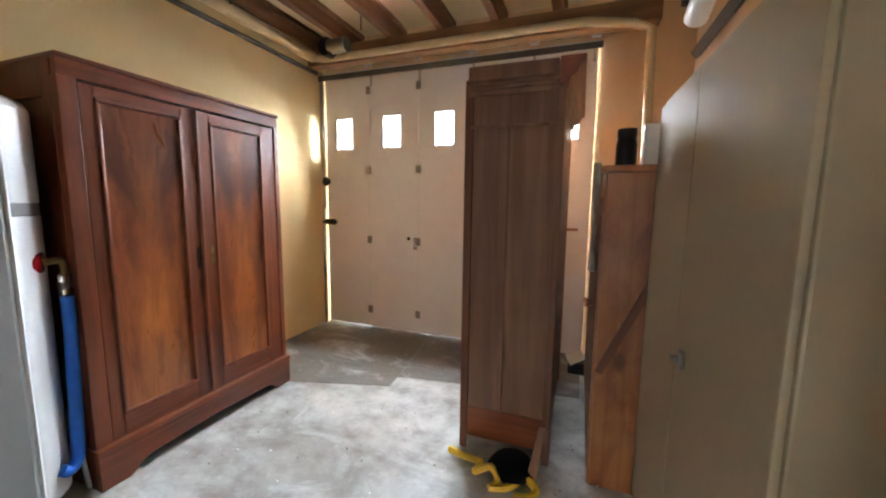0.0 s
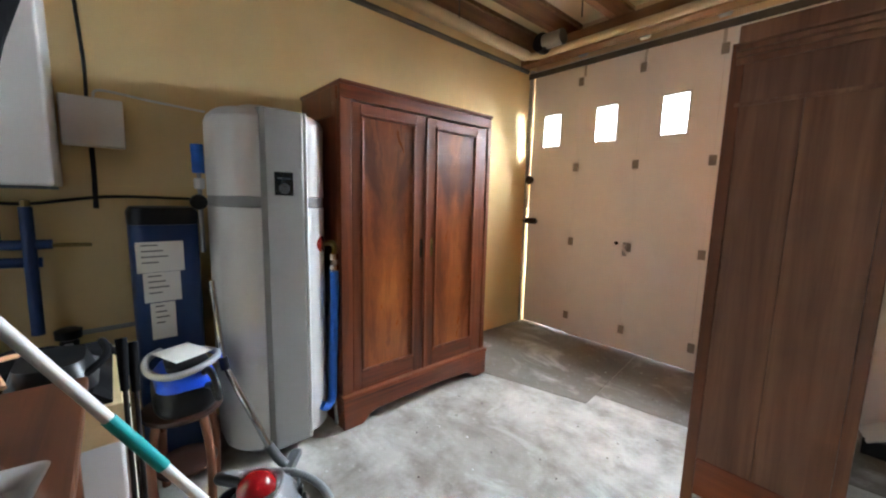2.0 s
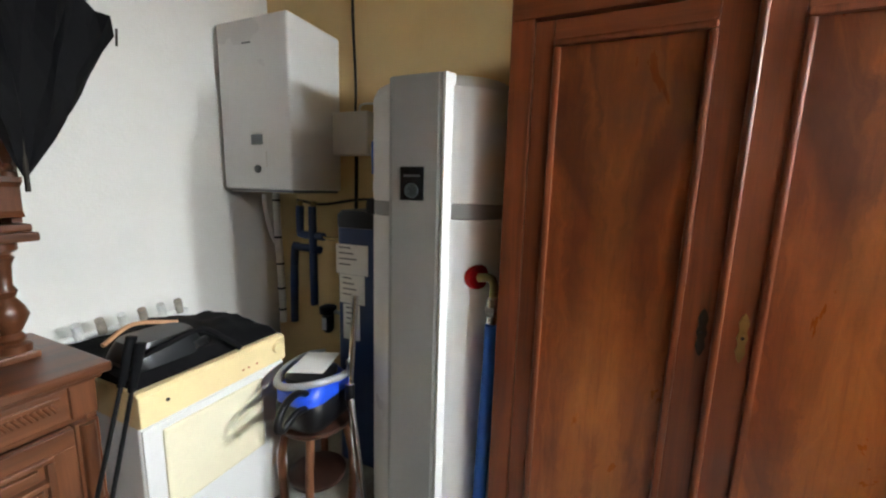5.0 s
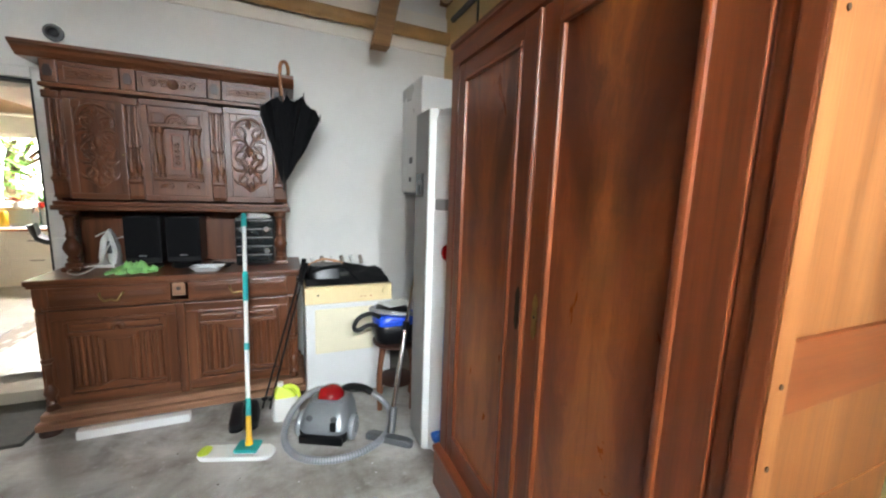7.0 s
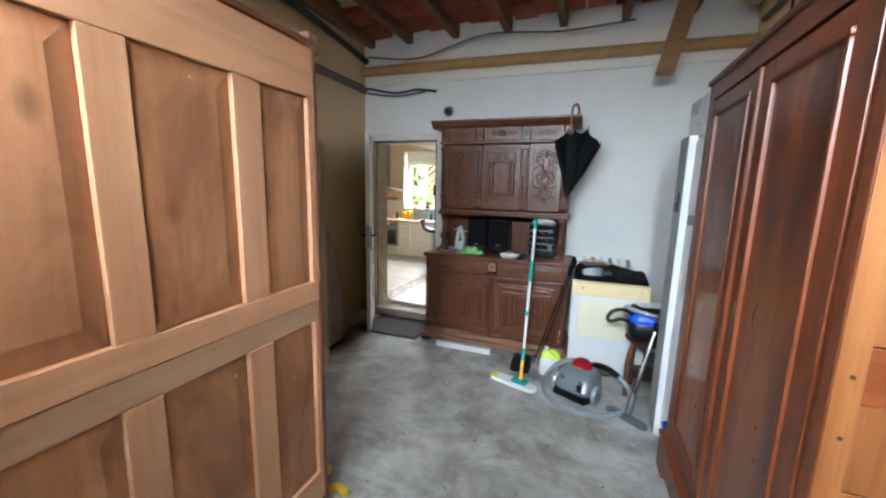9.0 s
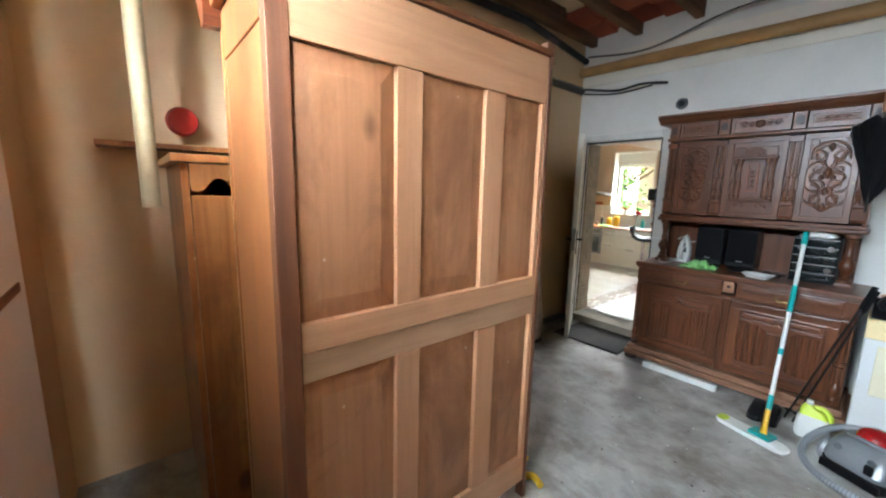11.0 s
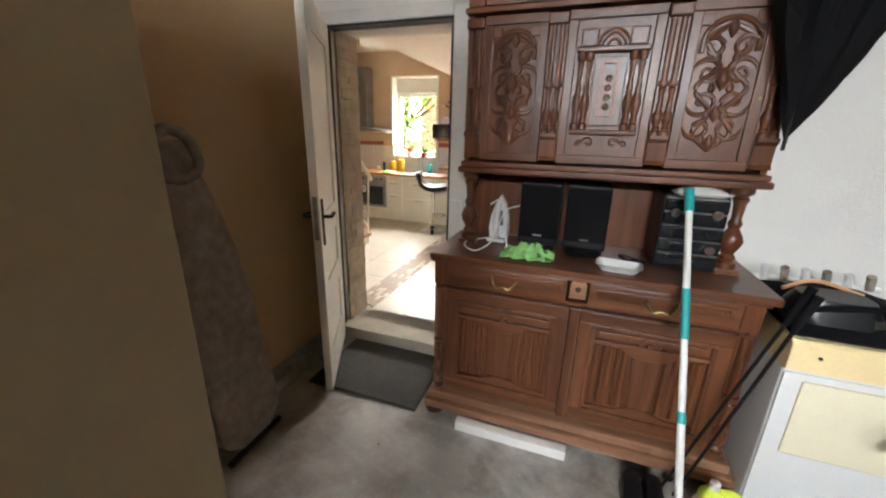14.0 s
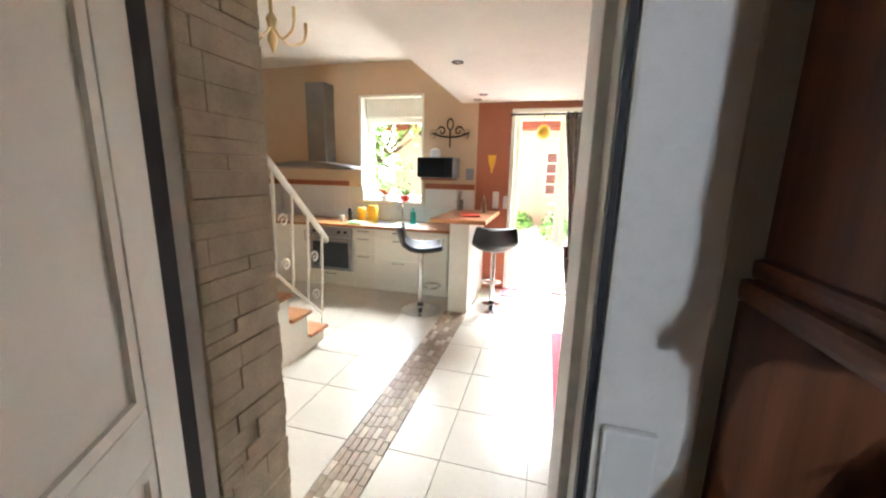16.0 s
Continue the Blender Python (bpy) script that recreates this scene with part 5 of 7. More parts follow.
pap = tagged(part("paper_sheet", moved(box(-0.105, 0.105, -0.075, 0.075, 0, 0.003), pose(0.66, 0.80, 0.705, 2, -2, 20)), "paper"), "white paper sheet on the steam cleaner", "paper")

# ---- floor vacuum cleaner ----
def merged_rings(pairs, r):
    """Short raised rings along a hose, as one mesh."""
    bm = bmesh.new()
    for p, q in pairs:
        cyl(p, p.lerp(q, 0.6), r, seg=10, bm=bm)
    return bm


vc = thing("vacuum_cleaner", (1.12, 1.05, 0), "silver bagless vacuum cleaner with red dust cup", "vacuum cleaner")
VM = pose(1.115, 1.005, 0, 0, 0, -26)


def vmv(bm):
    return moved(bm, VM)


# silver shell that slopes back, black skirt, red cup on top
part("body", vmv(lofted([rounded(0, o, w, d, 0.06, z, 6) for o, w, d, z in ((0, 0.27, 0.26, 0.075), (0, 0.28, 0.27, 0.10), (-0.015, 0.265, 0.235, 0.16), (-0.03, 0.235, 0.19, 0.205), (-0.04, 0.18, 0.13, 0.225))])), "silver_plastic", vc, smooth=True)
part("skirt", vmv(lofted([rounded(0, 0, w, d, 0.05, z, 6) for w, d, z in ((0.25, 0.25, 0.012), (0.275, 0.275, 0.03), (0.275, 0.275, 0.074))])), "black_plastic", vc, "black lower shell", smooth=True)
cup = part("dust_cup", vmv(lathe([(0.074, 0.0), (0.08, 0.02), (0.076, 0.045), (0.058, 0.072), (0.028, 0.088), (0.004, 0.092)], 26, (0.0, -0.035, 0.195))), "red_plastic", vc, "glossy red dust cup", smooth=True)
part("cup_band", vmv(lathe([(0.076, 0.0), (0.084, 0.004), (0.084, 0.014), (0.076, 0.018)], 26, (0.0, -0.035, 0.193))), "chrome", cup, smooth=True)
for s_ in (-1, 1):
    wl = part("wheel", vmv(lathe([(0.03, 0), (0.066, 0.004), (0.072, 0.02), (0.064, 0.034), (0.03, 0.036)], 24, (0.135 * s_ - (0.036 if s_ < 0 else 0), 0.03, 0.073), axis="x")), "hose_grey", vc, "silver rear wheel", smooth=True)
    part("hub", vmv(lathe([(0.032, 0), (0.028, 0.006 * s_)], 18, (0.172 * s_, 0.03, 0.073), axis="x")), "silver_plastic", wl, smooth=True)
    part("button", vmv(lathe([(0.018, 0), (0.018, 0.006), (0.013, 0.009)], 16, (0.07 * s_, 0.116, 0.165), axis="y")), "grey_plastic", vc, smooth=True)
part("cable_slot", vmv(box(-0.085, -0.05, 0.118, 0.137, 0.10, 0.15, 0.006)), "black_plastic", vc)
part("bumper", vmv(box(-0.125, 0.125, 0.128, 0.146, 0.022, 0.07, 0.008)), "black_plastic", vc)
part("dome_band", vmv(tube([(-0.095, 0.0, 0.205), (-0.06, 0.05, 0.232), (0, 0.066, 0.24), (0.06, 0.05, 0.232), (0.095, 0.0, 0.205)], 0.009, 8, 5)), "silver_plastic", vc, smooth=True)
part("hose_handle", tube([(1.05, 0.94, 0.22), (0.98, 0.90, 0.215), (0.90, 0.88, 0.185), (0.84, 0.89, 0.15)], 0.024, 10, 5), "black_plastic", vc, smooth=True)
loop = [(0.84, 0.89, 0.15), (0.775, 0.93, 0.10), (0.745, 1.00, 0.055), (0.78, 1.12, 0.028), (0.88, 1.225, 0.024), (1.03, 1.278, 0.022), (1.18, 1.262, 0.022), (1.30, 1.185, 0.024), (1.362, 1.07, 0.05), (1.34, 0.96, 0.11), (1.26, 0.87, 0.17), (1.16, 0.83, 0.195), (1.08, 0.84, 0.19)]
part("hose", tube(loop, 0.018, 12, 8), "silver_plastic", vc, "ribbed silver hose", smooth=True)
rings_ = spline(loop, 10)
ribs = part("hose_ribs", merged_rings(list(zip(rings_, rings_[1:])), 0.0195), "hose_grey", vc, smooth=True)
ribs["kind"] = "stuff"
part("hose_cuff", tube([(1.08, 0.84, 0.19), (1.05, 0.87, 0.20), (1.04, 0.91, 0.20)], 0.023, 10, 4), "black_plastic", vc, smooth=True)
tb = thing("vacuum_wand", (0.74, 1.17, 0), "chrome telescopic wand with black floor nozzle", "wand")
part("nozzle", moved(lofted([rounded(0, 0, 0.29 * s_, 0.055 * s_, 0.02, z) for s_, z in ((1, 0.002), (1, 0.024), (0.85, 0.036))]), pose(0.80, 1.20, 0, 0, 0, -38)), "grey_plastic", tb, smooth=True)
part("neck", tube([(0.79, 1.19, 0.04), (0.775, 1.16, 0.08), (0.755, 1.12, 0.16)], 0.024, 10, 4), "grey_plastic", tb, smooth=True)
part("tube", cyl((0.755, 1.12, 0.16), (0.64, 0.965, 0.60), 0.016), "chrome", tb, smooth=True)
part("tube", cyl((0.64, 0.965, 0.60), (0.565, 0.945, 1.0), 0.013), "chrome", tb, smooth=True)
part("collar", cyl((0.645, 0.97, 0.57), (0.634, 0.962, 0.63), 0.021), "black_plastic", tb, smooth=True)

# ---- flat mop ----
mp = thing("flat_mop", (1.547, 1.0, 0), "flat floor mop leaning with a teal and white pole", "mop")
foot_, head_ = Vector((1.54, 1.02, 0.10)), Vector((1.579, 0.376, 1.262))
cuts = [(0.0, 0.07, "yellow", 0.014), (0.07, 0.14, "teal", 0.015), (0.14, 0.34, "white_plastic", 0.0125), (0.34, 0.37, "teal", 0.0145), (0.37, 0.56, "white_plastic", 0.0125), (0.56, 0.70, "teal", 0.015), (0.70, 0.93, "white_plastic", 0.0125), (0.93, 1.0, "teal", 0.0165)]
for a, b, c, r in cuts:
    part("pole", cyl(foot_.lerp(head_, a), foot_.lerp(head_, b), r), c, mp, c + " pole section", smooth=True)
part("joint", cyl((1.54, 1.03, 0.045), (1.54, 1.02, 0.105), 0.02, 0.013), "yellow", mp, smooth=True)
part("plate", moved(box(-0.06, 0.06, -0.045, 0.045, 0.024, 0.045, 0.006), pose(1.545, 1.03, 0, 0, 0, -18)), "teal", mp)
part("pad", moved(lofted([rounded(0, 0, 0.40 * s_, 0.11 * s_, 0.05, z) for s_, z in ((0.97, 0.001), (1, 0.012), (0.96, 0.023))]), pose(1.60, 1.03, 0, 0, 0, -18)), "paper", mp, "off-white mop pad", smooth=True)
part("pad_tip", moved(lofted([rounded(0.165, 0, 0.06 * s_, 0.085 * s_, 0.028, z) for s_, z in ((1, 0.0235), (0.9, 0.028))]), pose(1.60, 1.03, 0, 0, 0, -18)), "lime", mp, smooth=True)
wr = tagged(part("white_rag", lofted([rounded(1.52, 0.29, 0.20 * s_, 0.14 * s_, 0.03, z) for s_, z in ((0.8, 1.2275), (1.0, 1.24), (0.7, 1.258), (0.3, 1.268))]), "paper", smooth=True), "crumpled white rag on the stereo", "rag")

# ---- bottle, shoes and sticks by the buffet ----
sb = thing("spray_bottle", (1.36, 0.78, 0), "white detergent bottle with lime green trim", "bottle")
part("body", lofted([rounded(1.355, 0.75, w, d, 0.035, z) for w, d, z in ((0.15, 0.095, 0.002), (0.16, 0.10, 0.03), (0.155, 0.10, 0.12), (0.13, 0.085, 0.15))]), "white_plastic", sb, smooth=True)
part("shoulder", lofted([rounded(1.355 + o, 0.75, w, d, 0.02, z) for o, w, d, z in ((0, 0.131, 0.086, 0.15), (0.01, 0.11, 0.07, 0.18), (0.025, 0.06, 0.045, 0.205), (0.028, 0.04, 0.04, 0.215))]), "lime", sb, "lime green shoulder", smooth=True)
part("handle", tube([(1.365, 0.75, 0.20), (1.32, 0.75, 0.205), (1.285, 0.75, 0.17), (1.28, 0.75, 0.11)], 0.015, 8, 5), "lime", sb, smooth=True)
part("cap", cyl((1.383, 0.75, 0.213), (1.383, 0.75, 0.24), 0.017), "white_plastic", sb, smooth=True)
for sx in (1.55, 1.63):
    sh = thing("shoe", (sx, 0.72, 0), "dark worn shoe on the concrete floor", "shoe", "pair of shoes")
    part("upper", lofted([rounded(sx, 0.72 + o, w, d, w * 0.45, z) for o, w, d, z in ((0, 0.075, 0.2, 0.02), (0, 0.08, 0.2, 0.04), (-0.03, 0.07, 0.13, 0.065), (-0.05, 0.06, 0.08, 0.085))]), "leather", sh, smooth=True)
    part("sole", lofted([rounded(sx, 0.72, 0.082, 0.215, 0.038, z) for z in (0.0, 0.02)]), "black_plastic", sh, smooth=True)
for p, q in (((1.50, 0.60, 0.0), (1.225, 0.60, 0.97)), ((1.455, 0.62, 0.0), (1.215, 0.625, 0.95))):
    sk = thing("walking_pole", p, "black walking pole leaning beside the dryer", "pole", "walking poles")
    p, q = Vector(p), Vector(q)
    part("shaft", cyl(p, q, 0.0065), "black_plastic", sk, smooth=True)
    part("grip", cyl(p.lerp(q, 0.87), q + (q - p) * 0.02, 0.011, 0.015), "black_cloth", sk, smooth=True)
    part("basket", lathe([(0.008, 0), (0.022, 0.006), (0.022, 0.01), (0.008, 0.016)], 14, tuple(p.lerp(q, 0.06))), "black_plastic", sk, smooth=True)


# ---- carved oak buffet ----
bf = thing("oak_buffet", (1.94, 0.26, 0), "carved dark oak buffet with columns and panelled doors", "buffet")
XL, XR = 1.27, 2.61          # carcass ends


def turned(x, y, z0, z1, r, mat, parent, name="column"):
    h = z1 - z0
    prof = [(r * a, h * b) for a, b in ((1.1, 0), (1.1, 0.07), (0.7, 0.09), (0.9, 0.13), (0.6, 0.18), (1.0, 0.27), (1.25, 0.34), (1.0, 0.42), (0.55, 0.5), (0.75, 0.56), (0.5, 0.62), (0.62, 0.8), (0.85, 0.86), (0.6, 0.89), (1.1, 0.93), (1.1, 1.0))]
    return part(name, lathe(prof, 18, (x, y, z0)), mat, parent, smooth=True)


def colonnette(x, y, z0, z1, parent):
    """Half columns in a pair, with a block below and a cap above."""
    h = z1 - z0
    part("pilaster", box(x - 0.038, x + 0.038, y - 0.02, y, z0, z1, 0.003), "oak", parent)
    for s_ in (-1, 1):
        turned(x + 0.017 * s_, y + 0.006, z0 + 0.20 * h, z0 + 0.55 * h, 0.016, "oak", parent, "half_column")
        part("reed", cyl((x + 0.017 * s_, y + 0.002, z0 + 0.55 * h), (x + 0.017 * s_, y + 0.002, z0 + 0.93 * h), 0.011, seg=10), "oak", parent, smooth=True)
    part("bracket", prism([(y, z0 + 0.20 * h), (y + 0.03, z0 + 0.20 * h), (y + 0.03, z0 + 0.175 * h), (y + 0.012, z0 + 0.15 * h), (y + 0.008, z0 + 0.03 * h), (y + 0.02, z0), (y, z0)], x - 0.034, x + 0.034, "x"), "oak", parent)
    part("capital", box(x - 0.038, x + 0.038, y, y + 0.028, z0 + 0.93 * h, z1, 0.006), "oak", parent)


def scroll(cx, cz, size, turns, flip, y, r):
    pts = []
    for k in range(22):
        a = k / 21
        rad = size * (1 - 0.85 * a)
        ang = a * turns * 2 * math.pi
        pts.append((cx + flip * rad * math.cos(ang), y, cz + rad * math.sin(ang)))
    return tube(pts, lambda t: r * (1.1 - 0.5 * t) * min(1.0, 0.3 + 5 * t), 7, 1, smooth=False)


def merged(pieces):
    bm = bmesh.new()
    for p in pieces:
        me = bpy.data.meshes.new("piece")
        p.to_mesh(me)
        p.free()
        bm.from_mesh(me)
        bpy.data.meshes.remove(me)
    return bm


def carving(cx, z0, z1, y, w):
    """Scrolling foliage, mirrored about the middle, with a palmette above and a leaf below."""
    h = z1 - z0
    out = []
    for f in (-1, 1):
        for q, sz, tn in ((0.80, 0.040, 1.3), (0.62, 0.050, 1.4), (0.40, 0.052, 1.3), (0.20, 0.044, 1.2)):
            out.append(scroll(cx + f * w * 0.24, z0 + q * h, sz * w / 0.19, tn * (1 if q > 0.5 else -1), f, y, 0.0095))
        out.append(tube([(cx, y, z0 + 0.02 * h), (cx + f * w * 0.30, y, z0 + 0.16 * h), (cx + f * w * 0.10, y, z0 + 0.32 * h), (cx + f * w * 0.40, y, z0 + 0.50 * h), (cx + f * w * 0.12, y, z0 + 0.66 * h), (cx + f * w * 0.34, y, z0 + 0.86 * h), (cx, y, z0 + 0.97 * h)], 0.009, 7, 6))
        for q in (0.1, 0.3, 0.5, 0.72):
            out.append(lathe([(0.002, -0.016), (0.012, -0.008), (0.013, 0.006), (0.003, 0.024)], 8, (cx + f * w * 0.14, y, z0 + q * h)))
    for q, s_ in ((0.93, 1.2), (0.56, 1.5), (0.30, 1.1), (0.07, 1.2)):
        out.append(lathe([(0.002, -0.025 * s_), (0.012 * s_, -0.01), (0.015 * s_, 0.006), (0.004, 0.03 * s_)], 10, (cx, y, z0 + q * h)))
    return merged(out)


def pieces(name, shapes, mat, parent):
    for bm_ in shapes:
        part(name, bm_, mat, parent, smooth=True)


def panel_front(x0, x1, z0, z1, y, parent, name="door", w=0.04):
    d = part(name, box(x0, x1, y - 0.022, y - 0.006, z0, z1, 0.002), "oak", parent)
    for n_, a in (("rail", (x0, x1, z0, z0 + w)), ("rail", (x0, x1, z1 - w, z1)), ("stile", (x0, x0 + w, z0 + w, z1 - w)), ("stile", (x1 - w, x1, z0 + w, z1 - w))):
        part(n_, box(a[0], a[1], y - 0.006, y + 0.008, a[2], a[3], 0.004), "oak_x" if n_ == "rail" else "oak", d)
    return d


# lower body
part("base_slab", box(1.225, 2.635, 0.02, 0.555, 0.05, 0.092, 0.010), "oak_worn", bf, "pale worn base board")
part("base_slab", box(1.245, 2.622, 0.02, 0.525, 0.092, 0.135, 0.012), "oak_worn", bf, "pale worn base board")
for fx in (1.29, 2.59):
    for fy in (0.08, 0.50):
        part("bun_foot", lathe([(0.03, 0), (0.05, 0.01), (0.052, 0.03), (0.035, 0.055)], 18, (fx, fy, 0)), "oak_dark", bf, smooth=True)
part("side", box(XL, XL + 0.025, 0.03, 0.465, 0.135, 0.852), "oak", bf)
part("side", box(XR - 0.025, XR, 0.03, 0.465, 0.135, 0.852), "oak", bf)
part("back", box(XL + 0.025, XR - 0.025, 0.03, 0.045, 0.135, 0.852), "oak_dark", bf)
part("drawer_board", box(XL, XR, 0.05, 0.45, 0.72, 0.735), "oak_x", bf)
for px in (XL + 0.03, XR - 0.03):
    part("corner_block", box(px - 0.03, px + 0.03, 0.44, 0.475, 0.136, 0.72, 0.004), "oak", bf)
    turned(px, 0.478, 0.145, 0.45, 0.026, "oak", bf, "corner_column")
    part("reed", cyl((px, 0.476, 0.45), (px, 0.476, 0.715), 0.02, seg=12), "oak", bf, smooth=True)
part("mid_stile", box(1.918, 1.962, 0.44, 0.482, 0.136, 0.72, 0.005), "oak", bf)
for x0, x1 in ((XL + 0.062, 1.916), (1.964, XR - 0.062)):
    d = panel_front(x0, x1, 0.15, 0.715, 0.47, bf, "door", 0.055)
    a, b = x0 + 0.055, x1 - 0.055
    cx = (a + b) / 2
    for n_, q in (("moulding", (a - 0.004, b + 0.004, 0.644, 0.664)), ("moulding", (a - 0.004, b + 0.004, 0.201, 0.221)), ("moulding", (a - 0.004, a + 0.016, 0.221, 0.644)), ("moulding", (b - 0.016, b + 0.004, 0.221, 0.644))):
        part(n_, box(q[0], q[1], 0.463, 0.487, q[2], q[3], 0.007), "oak", d)
    part("ledge", prism([(a + 0.017, 0.592), (b - 0.017, 0.592), (b - 0.017, 0.575), (cx + 0.105, 0.575), (cx + 0.085, 0.548), (cx + 0.045, 0.528), (cx - 0.045, 0.528), (cx - 0.085, 0.548), (cx - 0.105, 0.575), (a + 0.017, 0.575)], 0.464, 0.492, bevel=0.005), "oak_x", d)
    part("raised_field", box(a + 0.03, b - 0.03, 0.462, 0.478, 0.602, 0.634, 0.006), "oak_x", d)
    part("rosette", lathe([(0.045, 0), (0.045, 0.012), (0.034, 0.015), (0.03, 0.010), (0.018, 0.012), (0.012, 0.022), (0.004, 0.024)], 20, (cx, 0.468, 0.597), axis="y"), "oak", d, smooth=True)
    for f in (-1, 1):
        for k in range(5):
            fx = cx + f * (0.082 + k * (b - a - 0.21) / 9)
            part("linenfold", cyl((fx, 0.463 + 0.003 * (k % 2), 0.262), (fx, 0.463 + 0.003 * (k % 2), 0.56), 0.0145 - 0.004 * (k % 2), seg=10), "oak", d, smooth=True)
    part("tapered_panel", prism([(cx - 0.058, 0.525), (cx + 0.058, 0.525), (cx + 0.04, 0.27), (cx - 0.04, 0.27)], 0.462, 0.482, bevel=0.006), "oak", d)
    part("ledge", prism([(a + 0.017, 0.228), (b - 0.017, 0.228), (b - 0.017, 0.246), (cx + 0.10, 0.246), (cx + 0.05, 0.272), (cx, 0.282), (cx - 0.05, 0.272), (cx - 0.10, 0.246), (a + 0.017, 0.246)], 0.464, 0.488, bevel=0.005), "oak_x", d)
for x0, x1 in ((XL + 0.062, 1.895), (1.985, XR - 0.062)):
    dw = part("drawer", box(x0, x1, 0.45, 0.472, 0.740, 0.847, 0.006), "oak_x", bf)
    for a, b in ((x0 + 0.03, (x0 + x1) / 2 - 0.07), ((x0 + x1) / 2 + 0.07, x1 - 0.03)):
        carv = part("carved_strip", merged([cyl((a + k * 0.0125, 0.472, 0.784), (a + k * 0.0125 + 0.014, 0.472, 0.810), 0.0065, seg=7) for k in range(int((b - a) / 0.0125))]), "oak_x", dw, smooth=True)
        carv["kind"] = "stuff"
    part("beading", box(x0 + 0.02, x1 - 0.02, 0.472, 0.479, 0.817, 0.828, 0.003), "oak_x", dw)
    cx = (x0 + x1) / 2
    part("bail_handle", tube([(cx - 0.055, 0.474, 0.807), (cx - 0.05, 0.495, 0.797), (cx - 0.03, 0.50, 0.767), (cx, 0.50, 0.774), (cx + 0.03, 0.50, 0.767), (cx + 0.05, 0.495, 0.797), (cx + 0.055, 0.474, 0.807)], 0.006, 8, 6), "brass", dw, "worn brass bail handle", smooth=True)
for px in (XL + 0.03, XR - 0.03):
    part("corner_block", box(px - 0.032, px + 0.032, 0.44, 0.478, 0.738, 0.852, 0.006), "oak", bf)
esc = part("escutcheon", prism([(1.905, 0.767), (1.975, 0.767), (1.975, 0.838), (1.965, 0.85), (1.915, 0.85), (1.905, 0.838)], 0.45, 0.486, bevel=0.006), "oak_worn", bf, "paler worn key block")
part("keyhole", lathe([(0.013, 0), (0.010, 0.003), (0.004, 0.001)], 12, (1.94, 0.486, 0.812), axis="y"), "oak_dark", esc, smooth=True)
part("under_moulding", box(XL - 0.012, XR + 0.012, 0.02, 0.50, 0.853, 0.873, 0.008), "oak_x", bf)
part("counter_top", box(1.24, 2.622, 0.012, 0.525, 0.873, 0.905, 0.010, seg=3), "oak_x", bf)
# open middle
part("mid_back", box(1.33, 2.55, 0.022, 0.035, 0.906, 1.27), "oak", bf)
for px in (1.60, 2.28, 1.94):
    part("back_pilaster", box(px - 0.03, px + 0.03, 0.035, 0.05, 0.906, 1.27, 0.004), "oak", bf)
for px in (1.365, 2.505):
    part("column_base", box(px - 0.045, px + 0.045, 0.22, 0.31, 0.906, 0.93, 0.006), "oak", bf)
    turned(px, 0.265, 0.93, 1.27, 0.036, "oak", bf)
# upper body
UX0, UX1, UY = 1.315, 2.536, 0.315
part("upper_bottom", box(UX0 - 0.018, UX1 + 0.018, 0.02, UY + 0.028, 1.272, 1.30, 0.008), "oak_x", bf)
part("upper_moulding", box(UX0 - 0.008, UX1 + 0.008, 0.02, UY + 0.016, 1.30, 1.325, 0.008), "oak_x", bf)
part("upper_side", box(UX0, UX0 + 0.022, 0.03, UY - 0.022, 1.326, 2.10), "oak", bf)
part("upper_side", box(UX1 - 0.022, UX1, 0.03, UY - 0.022, 1.326, 2.10), "oak", bf)
part("upper_back", box(UX0 + 0.022, UX1 - 0.022, 0.02, 0.03, 1.326, 2.10), "oak_dark", bf)
mids = (UX0 + 0.04, 1.715, 2.148, UX1 - 0.04)
for mx in mids:
    colonnette(mx, UY, 1.345, 1.925, bf)
